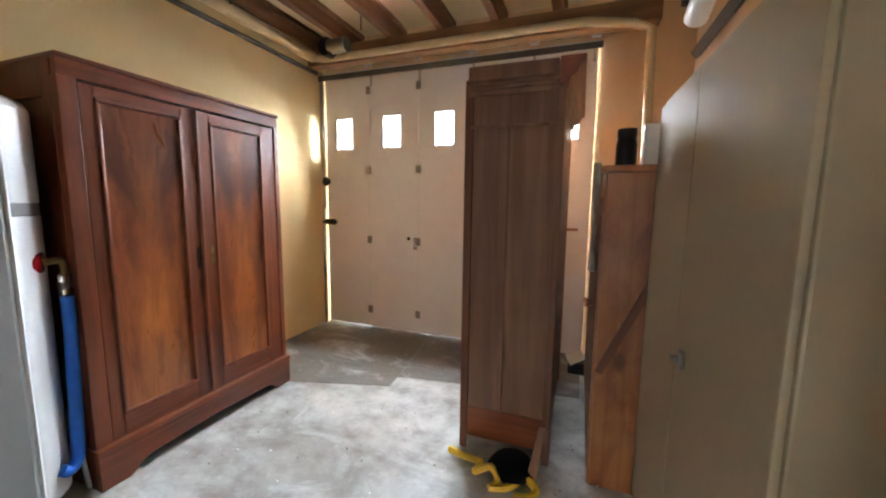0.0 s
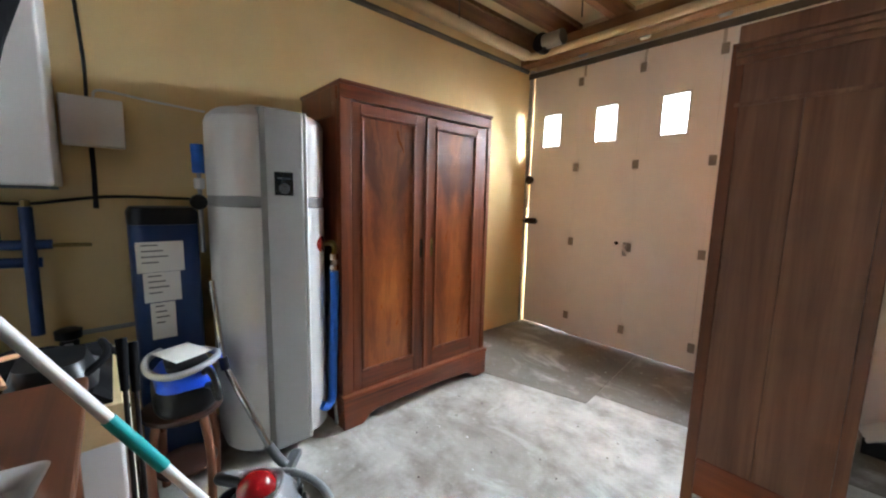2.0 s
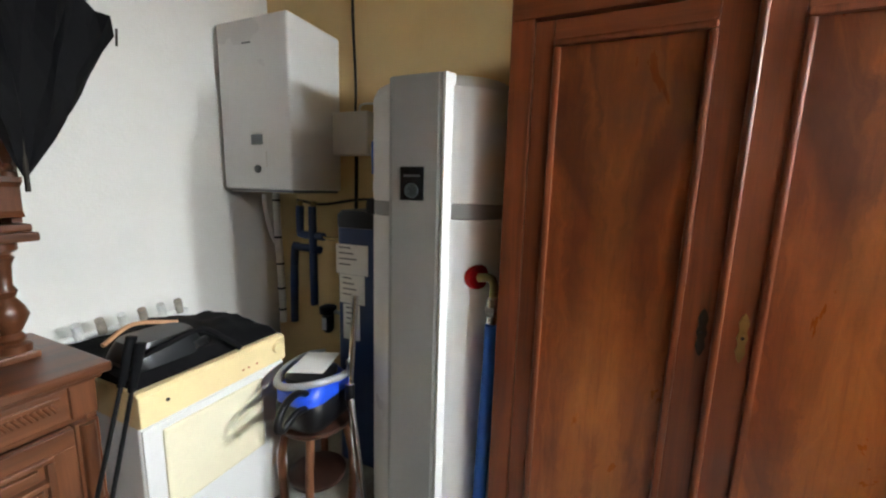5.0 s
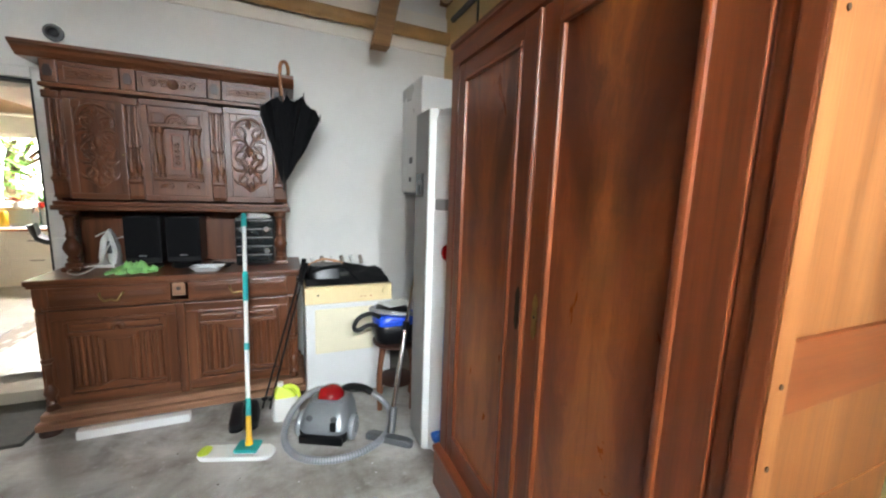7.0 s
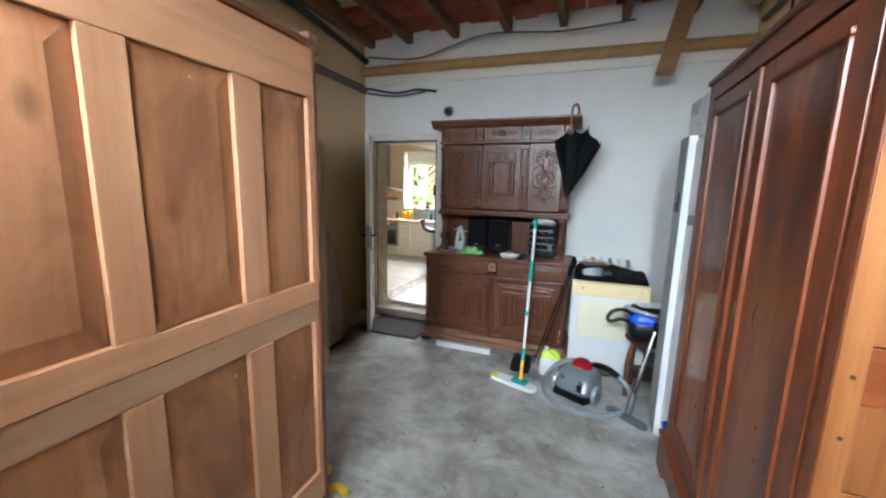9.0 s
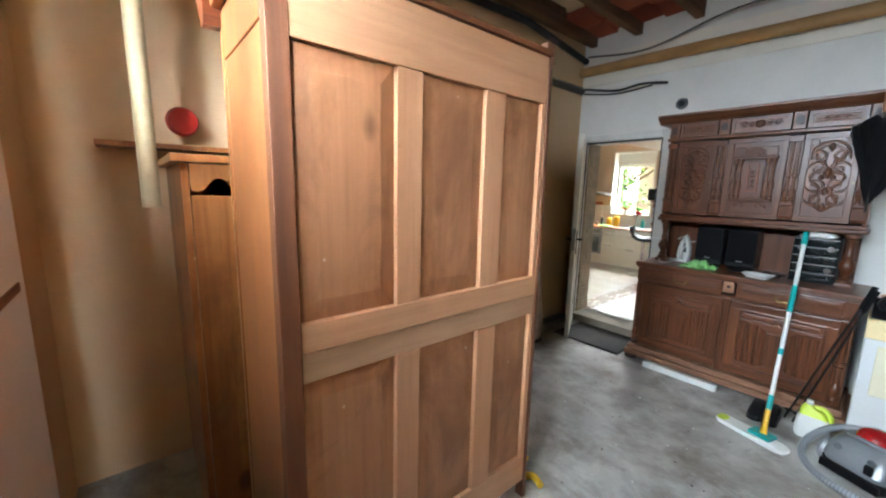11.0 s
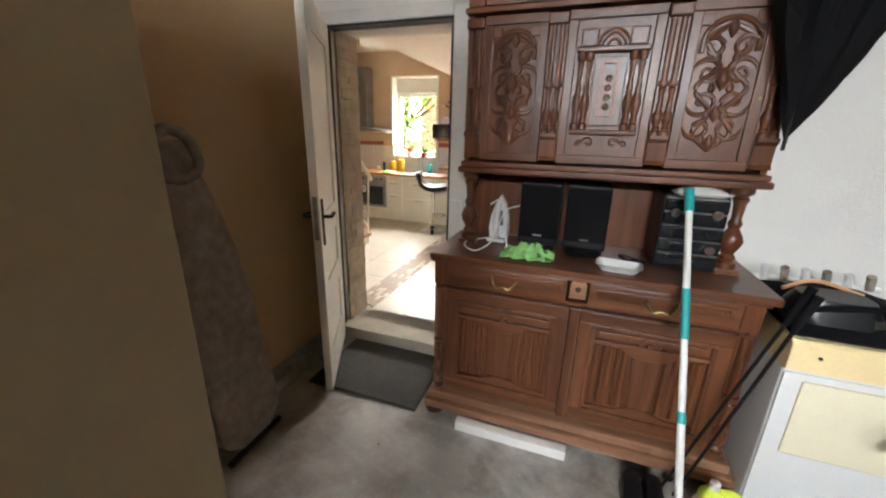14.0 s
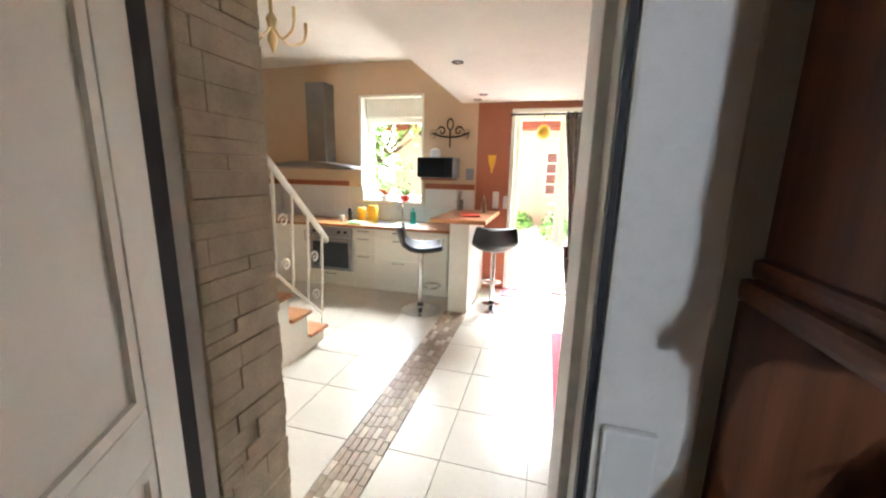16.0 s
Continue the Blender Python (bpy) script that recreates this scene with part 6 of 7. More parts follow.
for k, (x0, x1) in enumerate(((UX0 + 0.08, 1.675), (1.755, 2.108), (2.188, UX1 - 0.08))):
    d = panel_front(x0, x1, 1.335, 1.935, UY - 0.004, bf, "door", 0.036)
    cx, w = (x0 + x1) / 2, x1 - x0 - 0.072
    if k != 1:
        part("carving", carving(cx, 1.40, 1.87, UY - 0.008, w), "oak", d, "carved scrolling foliage", smooth=True)
        part("arch", tube([(cx - w * 0.42, UY - 0.006, 1.76)] + [(cx + w * 0.42 * -math.cos(a), UY - 0.006, 1.80 + 0.075 * math.sin(a)) for a in [j * math.pi / 10 for j in range(11)]] + [(cx + w * 0.42, UY - 0.006, 1.76)], 0.009, 8, 1, smooth=False), "oak", d, smooth=True)
        for s_ in (-1, 1):
            part("corner_square", box(cx + s_ * w * 0.41 - 0.02, cx + s_ * w * 0.41 + 0.02, UY - 0.01, UY + 0.001, 1.85, 1.89, 0.004), "oak", d)
    else:
        for n_, a in (("cornice", (cx - 0.135, cx + 0.135, 1.775, 1.795)), ("sill", (cx - 0.13, cx + 0.13, 1.46, 1.478))):
            part(n_, box(a[0], a[1], UY - 0.012, UY + 0.028, a[2], a[3], 0.006), "oak_x", d)
        part("tympanum", box(cx - 0.125, cx + 0.125, UY - 0.012, UY + 0.002, 1.797, 1.865, 0.003), "oak_x", d)
        for rr in (0.058, 0.042, 0.022):
            part("fan_arch", tube([(cx + rr * math.cos(j * math.pi / 10), UY + 0.004, 1.80 + rr * math.sin(j * math.pi / 10)) for j in range(11)], 0.006, 6, 1, smooth=False), "oak", d, smooth=True)
        for s_ in (-1, 1):
            for e_ in (-0.016, 0.016):
                turned(cx + s_ * 0.098 + e_, UY + 0.006, 1.48, 1.775, 0.015, "oak", d, "half_column")
            part("corner_square", box(cx + s_ * 0.09 - 0.03, cx + s_ * 0.09 + 0.03, UY, UY + 0.008, 1.80, 1.86, 0.004), "oak", d)
        part("inner_panel", box(cx - 0.062, cx + 0.062, UY - 0.012, UY + 0.004, 1.495, 1.76, 0.004), "oak", d)
        part("inner_frame", wall_with_holes("x", cx - 0.035, cx + 0.035, 1.53, 1.745, UY + 0.004, UY + 0.012, [(cx - 0.024, cx + 0.024, 1.542, 1.733)]), "side_patch", d)
        pieces("boss", [lathe([(0.004, 0), (0.014, 0.003), (0.004, 0.008)], 10, (cx, UY + 0.004, 1.57 + 0.036 * j), axis="y") for j in range(4)], "oak", d)
        pieces("carved_scroll", [scroll(cx + f * 0.05, 1.425, 0.022, 1.0, f, UY - 0.004, 0.007) for f in (-1, 1)] + [scroll(cx + f * 0.09, 1.42, 0.014, 1.0, -f, UY - 0.004, 0.006) for f in (-1, 1)], "oak", d)
    part("keyhole", cyl((x0 + 0.014, UY + 0.004, 1.60), (x0 + 0.014, UY + 0.007, 1.60), 0.006, seg=10), "brass", d)
# frieze and cornice
part("frieze_moulding", box(UX0 - 0.01, UX1 + 0.01, 0.02, UY + 0.022, 1.945, 1.968, 0.007), "oak_x", bf)
for k, (x0, x1) in enumerate(((UX0 + 0.082, 1.672), (1.758, 2.105), (2.19, UX1 - 0.082))):
    dw = part("frieze_panel", box(x0, x1, UY - 0.02, UY + 0.004, 1.972, 2.085, 0.004), "oak_x", bf)
    part("frame", wall_with_holes("x", x0, x1, 1.972, 2.085, UY + 0.004, UY + 0.014, [(x0 + 0.022, x1 - 0.022, 1.994, 2.063)]), "oak_x", dw)
    cx = (x0 + x1) / 2
    if k == 1:
        pieces("carved_scroll", [scroll(cx + f * q, 2.028, 0.024, 1.2, f, UY + 0.004, 0.008) for f in (-1, 1) for q in (0.05, 0.10)], "oak", dw)
        part("mask_boss", lathe([(0.004, 0), (0.03, 0.006), (0.022, 0.016), (0.006, 0.022)], 12, (cx, UY + 0.002, 2.03), axis="y"), "oak", dw, smooth=True)
    else:
        pieces("fluting", [tube([(x0 + 0.03, UY + 0.004, 2.01 + 0.016 * j), (x1 - 0.03, UY + 0.004, 2.01 + 0.016 * j)], 0.005, 6, 1, smooth=False) for j in range(3)], "oak", dw)
        pieces("boss", [lathe([(0.003, 0), (0.012, 0.006), (0.004, 0.012)], 10, (cx + q, UY + 0.004, 2.026), axis="y") for q in (-0.05, 0, 0.05)], "oak", dw)
for mx in mids:
    part("frieze_block", box(mx - 0.036, mx + 0.036, UY - 0.02, UY + 0.018, 1.97, 2.088, 0.006), "oak", bf)
    part("block_face", prism([(mx - 0.018, 2.0), (mx + 0.018, 2.0), (mx + 0.022, 2.03), (mx + 0.012, 2.06), (mx - 0.012, 2.06), (mx - 0.022, 2.03)], UY + 0.018, UY + 0.026, bevel=0.003), "oak_dark", bf)
cor = [(0.02, 2.09), (UY + 0.015, 2.09), (UY + 0.022, 2.10), (UY + 0.045, 2.115), (UY + 0.055, 2.13), (UY + 0.075, 2.14), (UY + 0.075, 2.158), (0.02, 2.158)]
part("cornice", prism(cor, UX0 - 0.06, UX1 + 0.085, "x"), "oak_x", bf)

# ---- on and under the buffet ----
SH = 0.9052
for sx in (1.94, 2.155):
    sp = thing("loudspeaker", (sx, 0.22, SH), "black bookshelf loudspeaker with cloth front", "loudspeaker", "pair of loudspeakers")
    part("cabinet", box(sx - 0.095, sx + 0.095, 0.09, 0.29, SH + 0.035, SH + 0.33, 0.01), "black_plastic", sp)
    part("grille", box(sx - 0.09, sx + 0.09, 0.29, 0.302, SH + 0.07, SH + 0.325, 0.006), "black_cloth", sp)
    part("foot", lathe([(0.085, 0), (0.088, 0.01), (0.07, 0.034)], 24, (sx, 0.235, SH)), "black_plastic", sp, smooth=True)
    part("badge", box(sx - 0.02, sx + 0.02, 0.302, 0.304, SH + 0.08, SH + 0.088), "silver_plastic", sp)
hf = thing("stereo", (1.52, 0.24, SH), "black hi-fi tower with chrome knobs", "stereo")
part("body", box(1.405, 1.645, 0.06, 0.30, SH, SH + 0.322, 0.012), "black_plastic", hf)
for k in range(5):
    z = SH + 0.02 + 0.059 * k
    part("tier", box(1.41, 1.64, 0.30, 0.312 + 0.006 * (k % 2), z, z + 0.05, 0.010, seg=3), "oven_glass", hf, smooth=True)
    part("trim", box(1.415, 1.635, 0.30, 0.316, z + 0.052, z + 0.057), "steel", hf)
for kx, kz in ((1.45, 0.10), (1.45, 0.25), (1.60, 0.25)):
    part("knob", lathe([(0.02, 0), (0.02, 0.014), (0.016, 0.018)], 18, (kx, 0.318, SH + kz), axis="y"), "chrome", hf, smooth=True)
ir = thing("steam_iron", (2.42, 0.30, SH), "white steam iron standing on its heel", "iron")
IRM = pose(2.37, 0.19, SH, -8, 0, 180) @ Matrix.Diagonal((0.92, 0.92, 0.87, 1))
sole = [(-0.055, 0.02), (-0.058, 0.08), (-0.05, 0.16), (-0.03, 0.23), (0, 0.285), (0.03, 0.23), (0.05, 0.16), (0.058, 0.08), (0.055, 0.02)]
part("soleplate", moved(prism(sole, 0.045, 0.056, "y"), IRM), "steel", ir)
part("body", moved(prism([(a * 0.9, b * 0.97 + 0.004) for a, b in sole], 0.0, 0.044, "y", bevel=0.01), IRM), "white_plastic", ir, smooth=True)
part("handle", moved(tube([(0, -0.01, 0.23), (0, -0.06, 0.19), (0, -0.075, 0.12), (0, -0.05, 0.04), (0, 0.0, 0.015)], 0.018, 10, 6), IRM), "white_plastic", ir, smooth=True)
part("water_tank", moved(prism([(-0.03, 0.10), (0.03, 0.10), (0.02, 0.19), (-0.02, 0.19)], -0.02, -0.001, "y", bevel=0.006), IRM), "grey_plastic", ir, smooth=True)
part("heel", moved(box(-0.05, 0.05, -0.055, 0.05, 0.0, 0.022, 0.006), IRM), "white_plastic", ir)
part("cord", tube([(2.42, 0.22, SH + 0.02), (2.50, 0.30, SH + 0.015), (2.49, 0.38, SH + 0.01), (2.42, 0.42, SH + 0.008), (2.36, 0.34, SH + 0.05), (2.33, 0.22, SH + 0.17), (2.25, 0.16, SH + 0.20)], 0.0038, 8, 8), "white_plastic", ir, smooth=True)
part("cord", tube([(2.41, 0.22, SH + 0.2), (2.36, 0.2, SH + 0.22), (2.32, 0.25, SH + 0.12), (2.29, 0.34, SH + 0.02)], 0.0038, 8, 8), "white_plastic", ir, smooth=True)
bm = bmesh.new()
grid = {}
for i in range(19):
    for j in range(13):
        a, b = i / 18 - 0.5, j / 12 - 0.5
        e = max(0, 1 - 2.2 * (a * a + b * b) ** 0.5)
        gx = 2.18 + 0.23 * a + 0.02 * noise.noise((a * 5, b * 5, 3))
        gy = 0.385 + 0.16 * b + 0.025 * noise.noise((a * 6, b * 6, 7))
        grid[i, j] = bm.verts.new((gx, gy, SH + 0.004 + abs(0.12 * noise.noise((a * 5, b * 7, 1))) * (0.35 + e) + 0.03 * e))
for i in range(18):
    for j in range(12):
        bm.faces.new((grid[i, j], grid[i + 1, j], grid[i + 1, j + 1], grid[i, j + 1]))
r_ = bmesh.ops.extrude_face_region(bm, geom=list(bm.faces))
for v in [e for e in r_["geom"] if isinstance(e, bmesh.types.BMVert)]:
    v.co.z -= 0.0035
tagged(part("microfibre_cloth", bm, "green_cloth", smooth=True), "crumpled bright green cloth on the buffet", "cloth")
ds = thing("white_dish", (1.79, 0.42, SH), "rectangular white dish on the buffet", "dish")
part("bowl", moved(lofted([rounded(0, 0, w, d, 0.02, z) for w, d, z in ((0.13, 0.075, 0), (0.18, 0.115, 0.028), (0.186, 0.12, 0.03), (0.168, 0.104, 0.028), (0.125, 0.07, 0.006))]), pose(1.79, 0.425, SH, 0, 0, -8)), "white_enamel", ds, smooth=True)
gl = tagged(part("cable_tangle", tube([(1.66, 0.30, SH + 0.02), (1.70, 0.36, SH + 0.03), (1.75, 0.33, SH + 0.02), (1.78, 0.29, SH + 0.03), (1.72, 0.27, SH + 0.015), (1.68, 0.33, SH + 0.012), (1.74, 0.37, SH + 0.01)], 0.007, 8, 6), "black_plastic", smooth=True), "tangle of black cable on the buffet", "cable")
tagged(part("white_plank", box(1.90, 2.44, 0.562, 0.61, 0.0, 0.05, 0.004), "paper"), "white painted plank before the buffet", "plank")

# ---- umbrella hooked on the cornice ----
um = thing("umbrella", (1.32, 0.36, 1.45), "black furled umbrella hooked on the buffet cornice", "umbrella")
part("crook", tube([(1.30, 0.33, 2.12), (1.285, 0.36, 2.19), (1.30, 0.405, 2.23), (1.33, 0.425, 2.21), (1.335, 0.425, 2.12), (1.33, 0.42, 2.02)], 0.011, 10, 7), "pine", um, "curved cane handle", smooth=True)
hem = [(1.455, 1.940), (1.425, 1.945), (1.395, 1.985), (1.355, 2.005), (1.325, 1.965), (1.30, 2.025), (1.265, 1.985), (1.235, 1.99), (1.20, 2.030), (1.185, 1.985), (1.15, 1.955), (1.13, 1.945), (1.100, 1.905)]
ring = [(x, 0.445 + 0.022 * (k % 2), z) for k, (x, z) in enumerate(hem)] + [(x + 0.006, 0.372 - 0.016 * (k % 2), z - 0.035 * ((k + 1) % 2)) for k, (x, z) in enumerate(hem[::-1])]
tip = Vector((1.333, 0.40, 1.45))
secs = []
for k in range(9):
    t_ = k / 8
    secs.append([tuple(Vector(p).lerp(tip, t_ * 0.985) + Vector((0.010 * math.sin(2.1 * j + 6 * t_) * t_ * (1 - t_) * 4, 0.016 * math.sin(1.9 * j + 4 * t_) * (1 - t_), 0))) for j, p in enumerate(ring)])
part("canopy", lofted(secs), "black_cloth", um)
part("shaft", cyl((1.33, 0.425, 2.12), (1.33, 0.40, 1.42), 0.006), "iron", um, smooth=True)
for rx, rz in ((1.455, 1.940), (1.30, 2.025), (1.20, 2.030), (1.100, 1.905)):
    part("rib_tip", cyl((rx, 0.44, rz - 0.03), (rx - 0.004, 0.44, rz + 0.022), 0.0035, seg=6), "iron", um, smooth=True)

# ---- kitchen beyond the doorway ----
setting("kitchen_slab", box(0.6, 7.0, KY, -0.302, -0.2, KF - 0.012), "grout", "grey floor joints under the tiles", "floor")
setting("kitchen_wall_far", wall_with_holes("x", 3.57, 7.0, 0, 3.0, KY - 0.30, KY, [(4.205, 5.03, 1.04, 2.30)]), "kitchen_wall", "beige kitchen wall with a window", "wall")
setting("kitchen_wall_red", wall_with_holes("x", 0.6, 3.57, 0, 3.0, KY - 0.30, KY, [(2.36, 3.20, KF, 2.11)]), "kitchen_red", "terracotta red wall with a glazed door", "wall")
setting("kitchen_wall_side", box(7.0, 7.2, KY - 0.3, 0, 0, 3.0), "kitchen_wall", "plain beige kitchen wall", "wall")
setting("kitchen_wall_end", box(0.4, 0.6, KY - 0.3, -0.3, 0, 3.0), "kitchen_wall", "plain beige kitchen wall", "wall")
setting("kitchen_wall_near", box(3.80, 7.0, -0.30, -0.1, 0, 3.0), "kitchen_wall", "plain beige kitchen wall", "wall")
setting("kitchen_ceiling", box(SX, 7.2, KY - 0.3, 0, KZ, 3.0), "kitchen_ceiling", "white kitchen ceiling", "ceiling")
setting("lowered_ceiling", box(0.4, SX, KY, -0.302, SZ, SZ + 0.55), "kitchen_ceiling", "white lowered ceiling with small spotlights", "ceiling")
for sx, sy in ((3.45, -3.3), (3.45, -2.2), (3.55, -3.55)):
    s_ = thing("ceiling_spot", (sx, sy, SZ), "small chrome ceiling spotlight", "spotlight", "ceiling spotlights")
    part("ring", lathe([(0.04, 0), (0.045, -0.004), (0.04, -0.008), (0.03, -0.004)], 20, (sx, sy, SZ)), "chrome", s_, smooth=True)
    part("lens", lathe([(0.028, 0), (0.02, -0.003)], 16, (sx, sy, SZ - 0.001)), "white_plastic", s_, smooth=True)

# floor tiles of 40 cm either side of a mosaic strip
tiles = tagged(new("tile_floor"), "glossy cream floor tiles with thin grey joints", "tile floor", kind="structure")
TS = 0.405
def tile_mesh(w):
    return finish("tile", box(-w / 2 + 0.002, w / 2 - 0.002, -TS / 2 + 0.002, TS / 2 - 0.002, -0.012, 0, 0.0015, seg=1), "tile")


# each column of tiles: its edge by the strip, its width; the ones beside the strip are cut
columns = [(3.182, 0.265), (3.668, 0.377)] + [(3.182 - TS * (k + 1), TS) for k in range(6)] + [(4.045 + TS * k, TS) for k in range(6)]
tile_meshes = {w: tile_mesh(w) for w in (0.265, 0.377, TS)}
for x0, w in columns:
    for iy in range(9):
        o = new("tile", tile_meshes[w])
        o.parent = tiles
        o.location = (x0 + w / 2, -0.535 - TS * iy + TS / 2, KF)
# mosaic strip: three rows of short slips per column
strip = tagged(new("mosaic_strip"), "brown stone mosaic strip set in the tiles", "mosaic", kind="structure")
slip_me = [finish("mosaic_slip", box(-0.0165, 0.0165, -0.045, 0.045, -0.012, h, 0.0015, seg=1), m_) for h, m_ in ((0.0, "mosaic"), (0.001, "stone"), (0.0005, "side_wood"))]
rng = random.Random(12)
for c in range(6):
    y = -0.31 - rng.uniform(0, 0.05)
    while y > -2.82:
        o = new("mosaic_slip", rng.choice((slip_me[0], slip_me[0], slip_me[0], slip_me[1])))
        o.parent = strip
        o.location = (3.468 + c * 0.0363, y - 0.045, KF - 0.001)
        y -= 0.0925

# window: deep white reveal, frame and panes
wn_ = tagged(new("window_1"), "white framed kitchen window onto greenery", "window", kind="structure")
wn_.matrix_world = pose(4.62, KY, 1.04)
part("lining", wall_with_holes("x", 4.208, 5.027, 1.043, 2.297, KY - 0.295, KY + 0.004, [(4.235, 5.0, 1.07, 2.275)]), "door_white", wn_)
part("shutter_box", box(4.236, 4.999, KY - 0.26, KY - 0.14, 2.06, 2.274, 0.006), "door_white", wn_)
part("window_frame", wall_with_holes("x", 4.236, 4.999, 1.072, 2.058, KY - 0.24, KY - 0.18, [(4.29, 4.945, 1.13, 2.0)]), "door_white", wn_)
p_ = part("pane", box(4.291, 4.944, KY - 0.215, KY - 0.209, 1.131, 1.999), "glass", wn_)
p_.visible_shadow = False
part("window_sill", box(4.18, 5.05, KY - 0.1, KY + 0.03, 1.035, 1.042, 0.002), "door_white", wn_)

fd = tagged(new("door_1"), "white glazed garden door with a curtain", "door", kind="structure")
fd.matrix_world = pose(2.78, KY, KF)
part("door_frame", wall_with_holes("x", 2.362, 3.198, KF + 0.002, 2.108, KY - 0.20, KY + 0.012, [(2.40, 3.158, KF + 0.03, 2.065)]), "door_white", fd)
for x0, x1 in ((2.63, 3.156), (2.402, 2.626)):
    lf = part("door_leaf", wall_with_holes("x", x0, x1, KF + 0.032, 2.062, KY - 0.15, KY - 0.10, [(x0 + 0.055, x1 - 0.055, KF + 0.10, 2.0)]), "door_white", fd)
    p_ = part("pane", box(x0 + 0.056, x1 - 0.056, KY - 0.128, KY - 0.122, KF + 0.101, 1.999), "glass", lf)
    p_.visible_shadow = False
lever = part("door_handle", tube([(2.665, KY - 0.1, 1.10), (2.665, KY - 0.05, 1.10), (2.70, KY - 0.045, 1.10), (2.76, KY - 0.045, 1.095)], 0.009, 8, 4), "chrome", fd, smooth=True)
cr = thing("curtain", (2.55, KY + 0.07, 0.3), "grey translucent curtain on a dark rod", "curtain")
part("rod", cyl((2.3, KY + 0.07, 2.04), (3.19, KY + 0.07, 2.04), 0.011), "iron", cr, smooth=True)
part("finial", lathe([(0.01, 0), (0.022, 0.015), (0.01, 0.035)], 14, (3.17, KY + 0.07, 2.04), axis="x"), "iron", cr, smooth=True)
sec = []
for k in range(15):
    t_ = k / 14
    x0, x1 = 2.42, 2.655 - 0.14 * math.sin(t_ * 1.5)
    up_, row = [], []
    for j in range(25):
        u = j / 24
        up_.append((x0 + (x1 - x0) * u, KY + 0.07 + 0.028 * math.sin(u * 34), 2.035 - 1.75 * t_))
    sec.append(up_ + [(a, b + 0.003, c) for a, b, c in up_[::-1]])
part("drape", lofted(sec), "board_cloth", cr, smooth=True)
for j in range(3):
    part("tab", box(2.47 + 0.07 * j, 2.50 + 0.07 * j, KY + 0.055, KY + 0.085, 1.99, 2.06, 0.004), "conduit", cr)
tagged(part("yellow_ball", lathe([(0.004, -0.075), (0.045, -0.06), (0.07, -0.02), (0.07, 0.02), (0.045, 0.06), (0.004, 0.075)], 22, (2.86, KY + 0.07, 1.86)), "yellow", smooth=True), "yellow paper ball hanging from the rod", "ornament")
run("string", [(2.86, KY + 0.07, 1.93), (2.86, KY + 0.07, 2.035)], 0.003, "iron", "string of the paper ball", "string", 6)
tagged(part("red_doormat", box(2.62, 3.20, KY + 0.02, KY + 0.28, KF + 0.001, KF + 0.012, 0.004), "red_mat"), "red doormat at the garden door", "mat")
tagged(part("red_rug", box(1.7, 2.655, -2.62, -1.2, KF + 0.001, KF + 0.010, 0.003), "red_mat"), "red rug on the cream tiles", "rug")
tagged(part("wall_pennant", prism([(3.35, 1.62), (3.44, 1.62), (3.43, 1.53), (3.40, 1.47), (3.405, 1.43), (3.385, 1.43), (3.39, 1.47), (3.36, 1.53)], KY + 0.002, KY + 0.03, bevel=0.008), "yellow", smooth=True), "yellow cup-shaped wall ornament", "ornament")

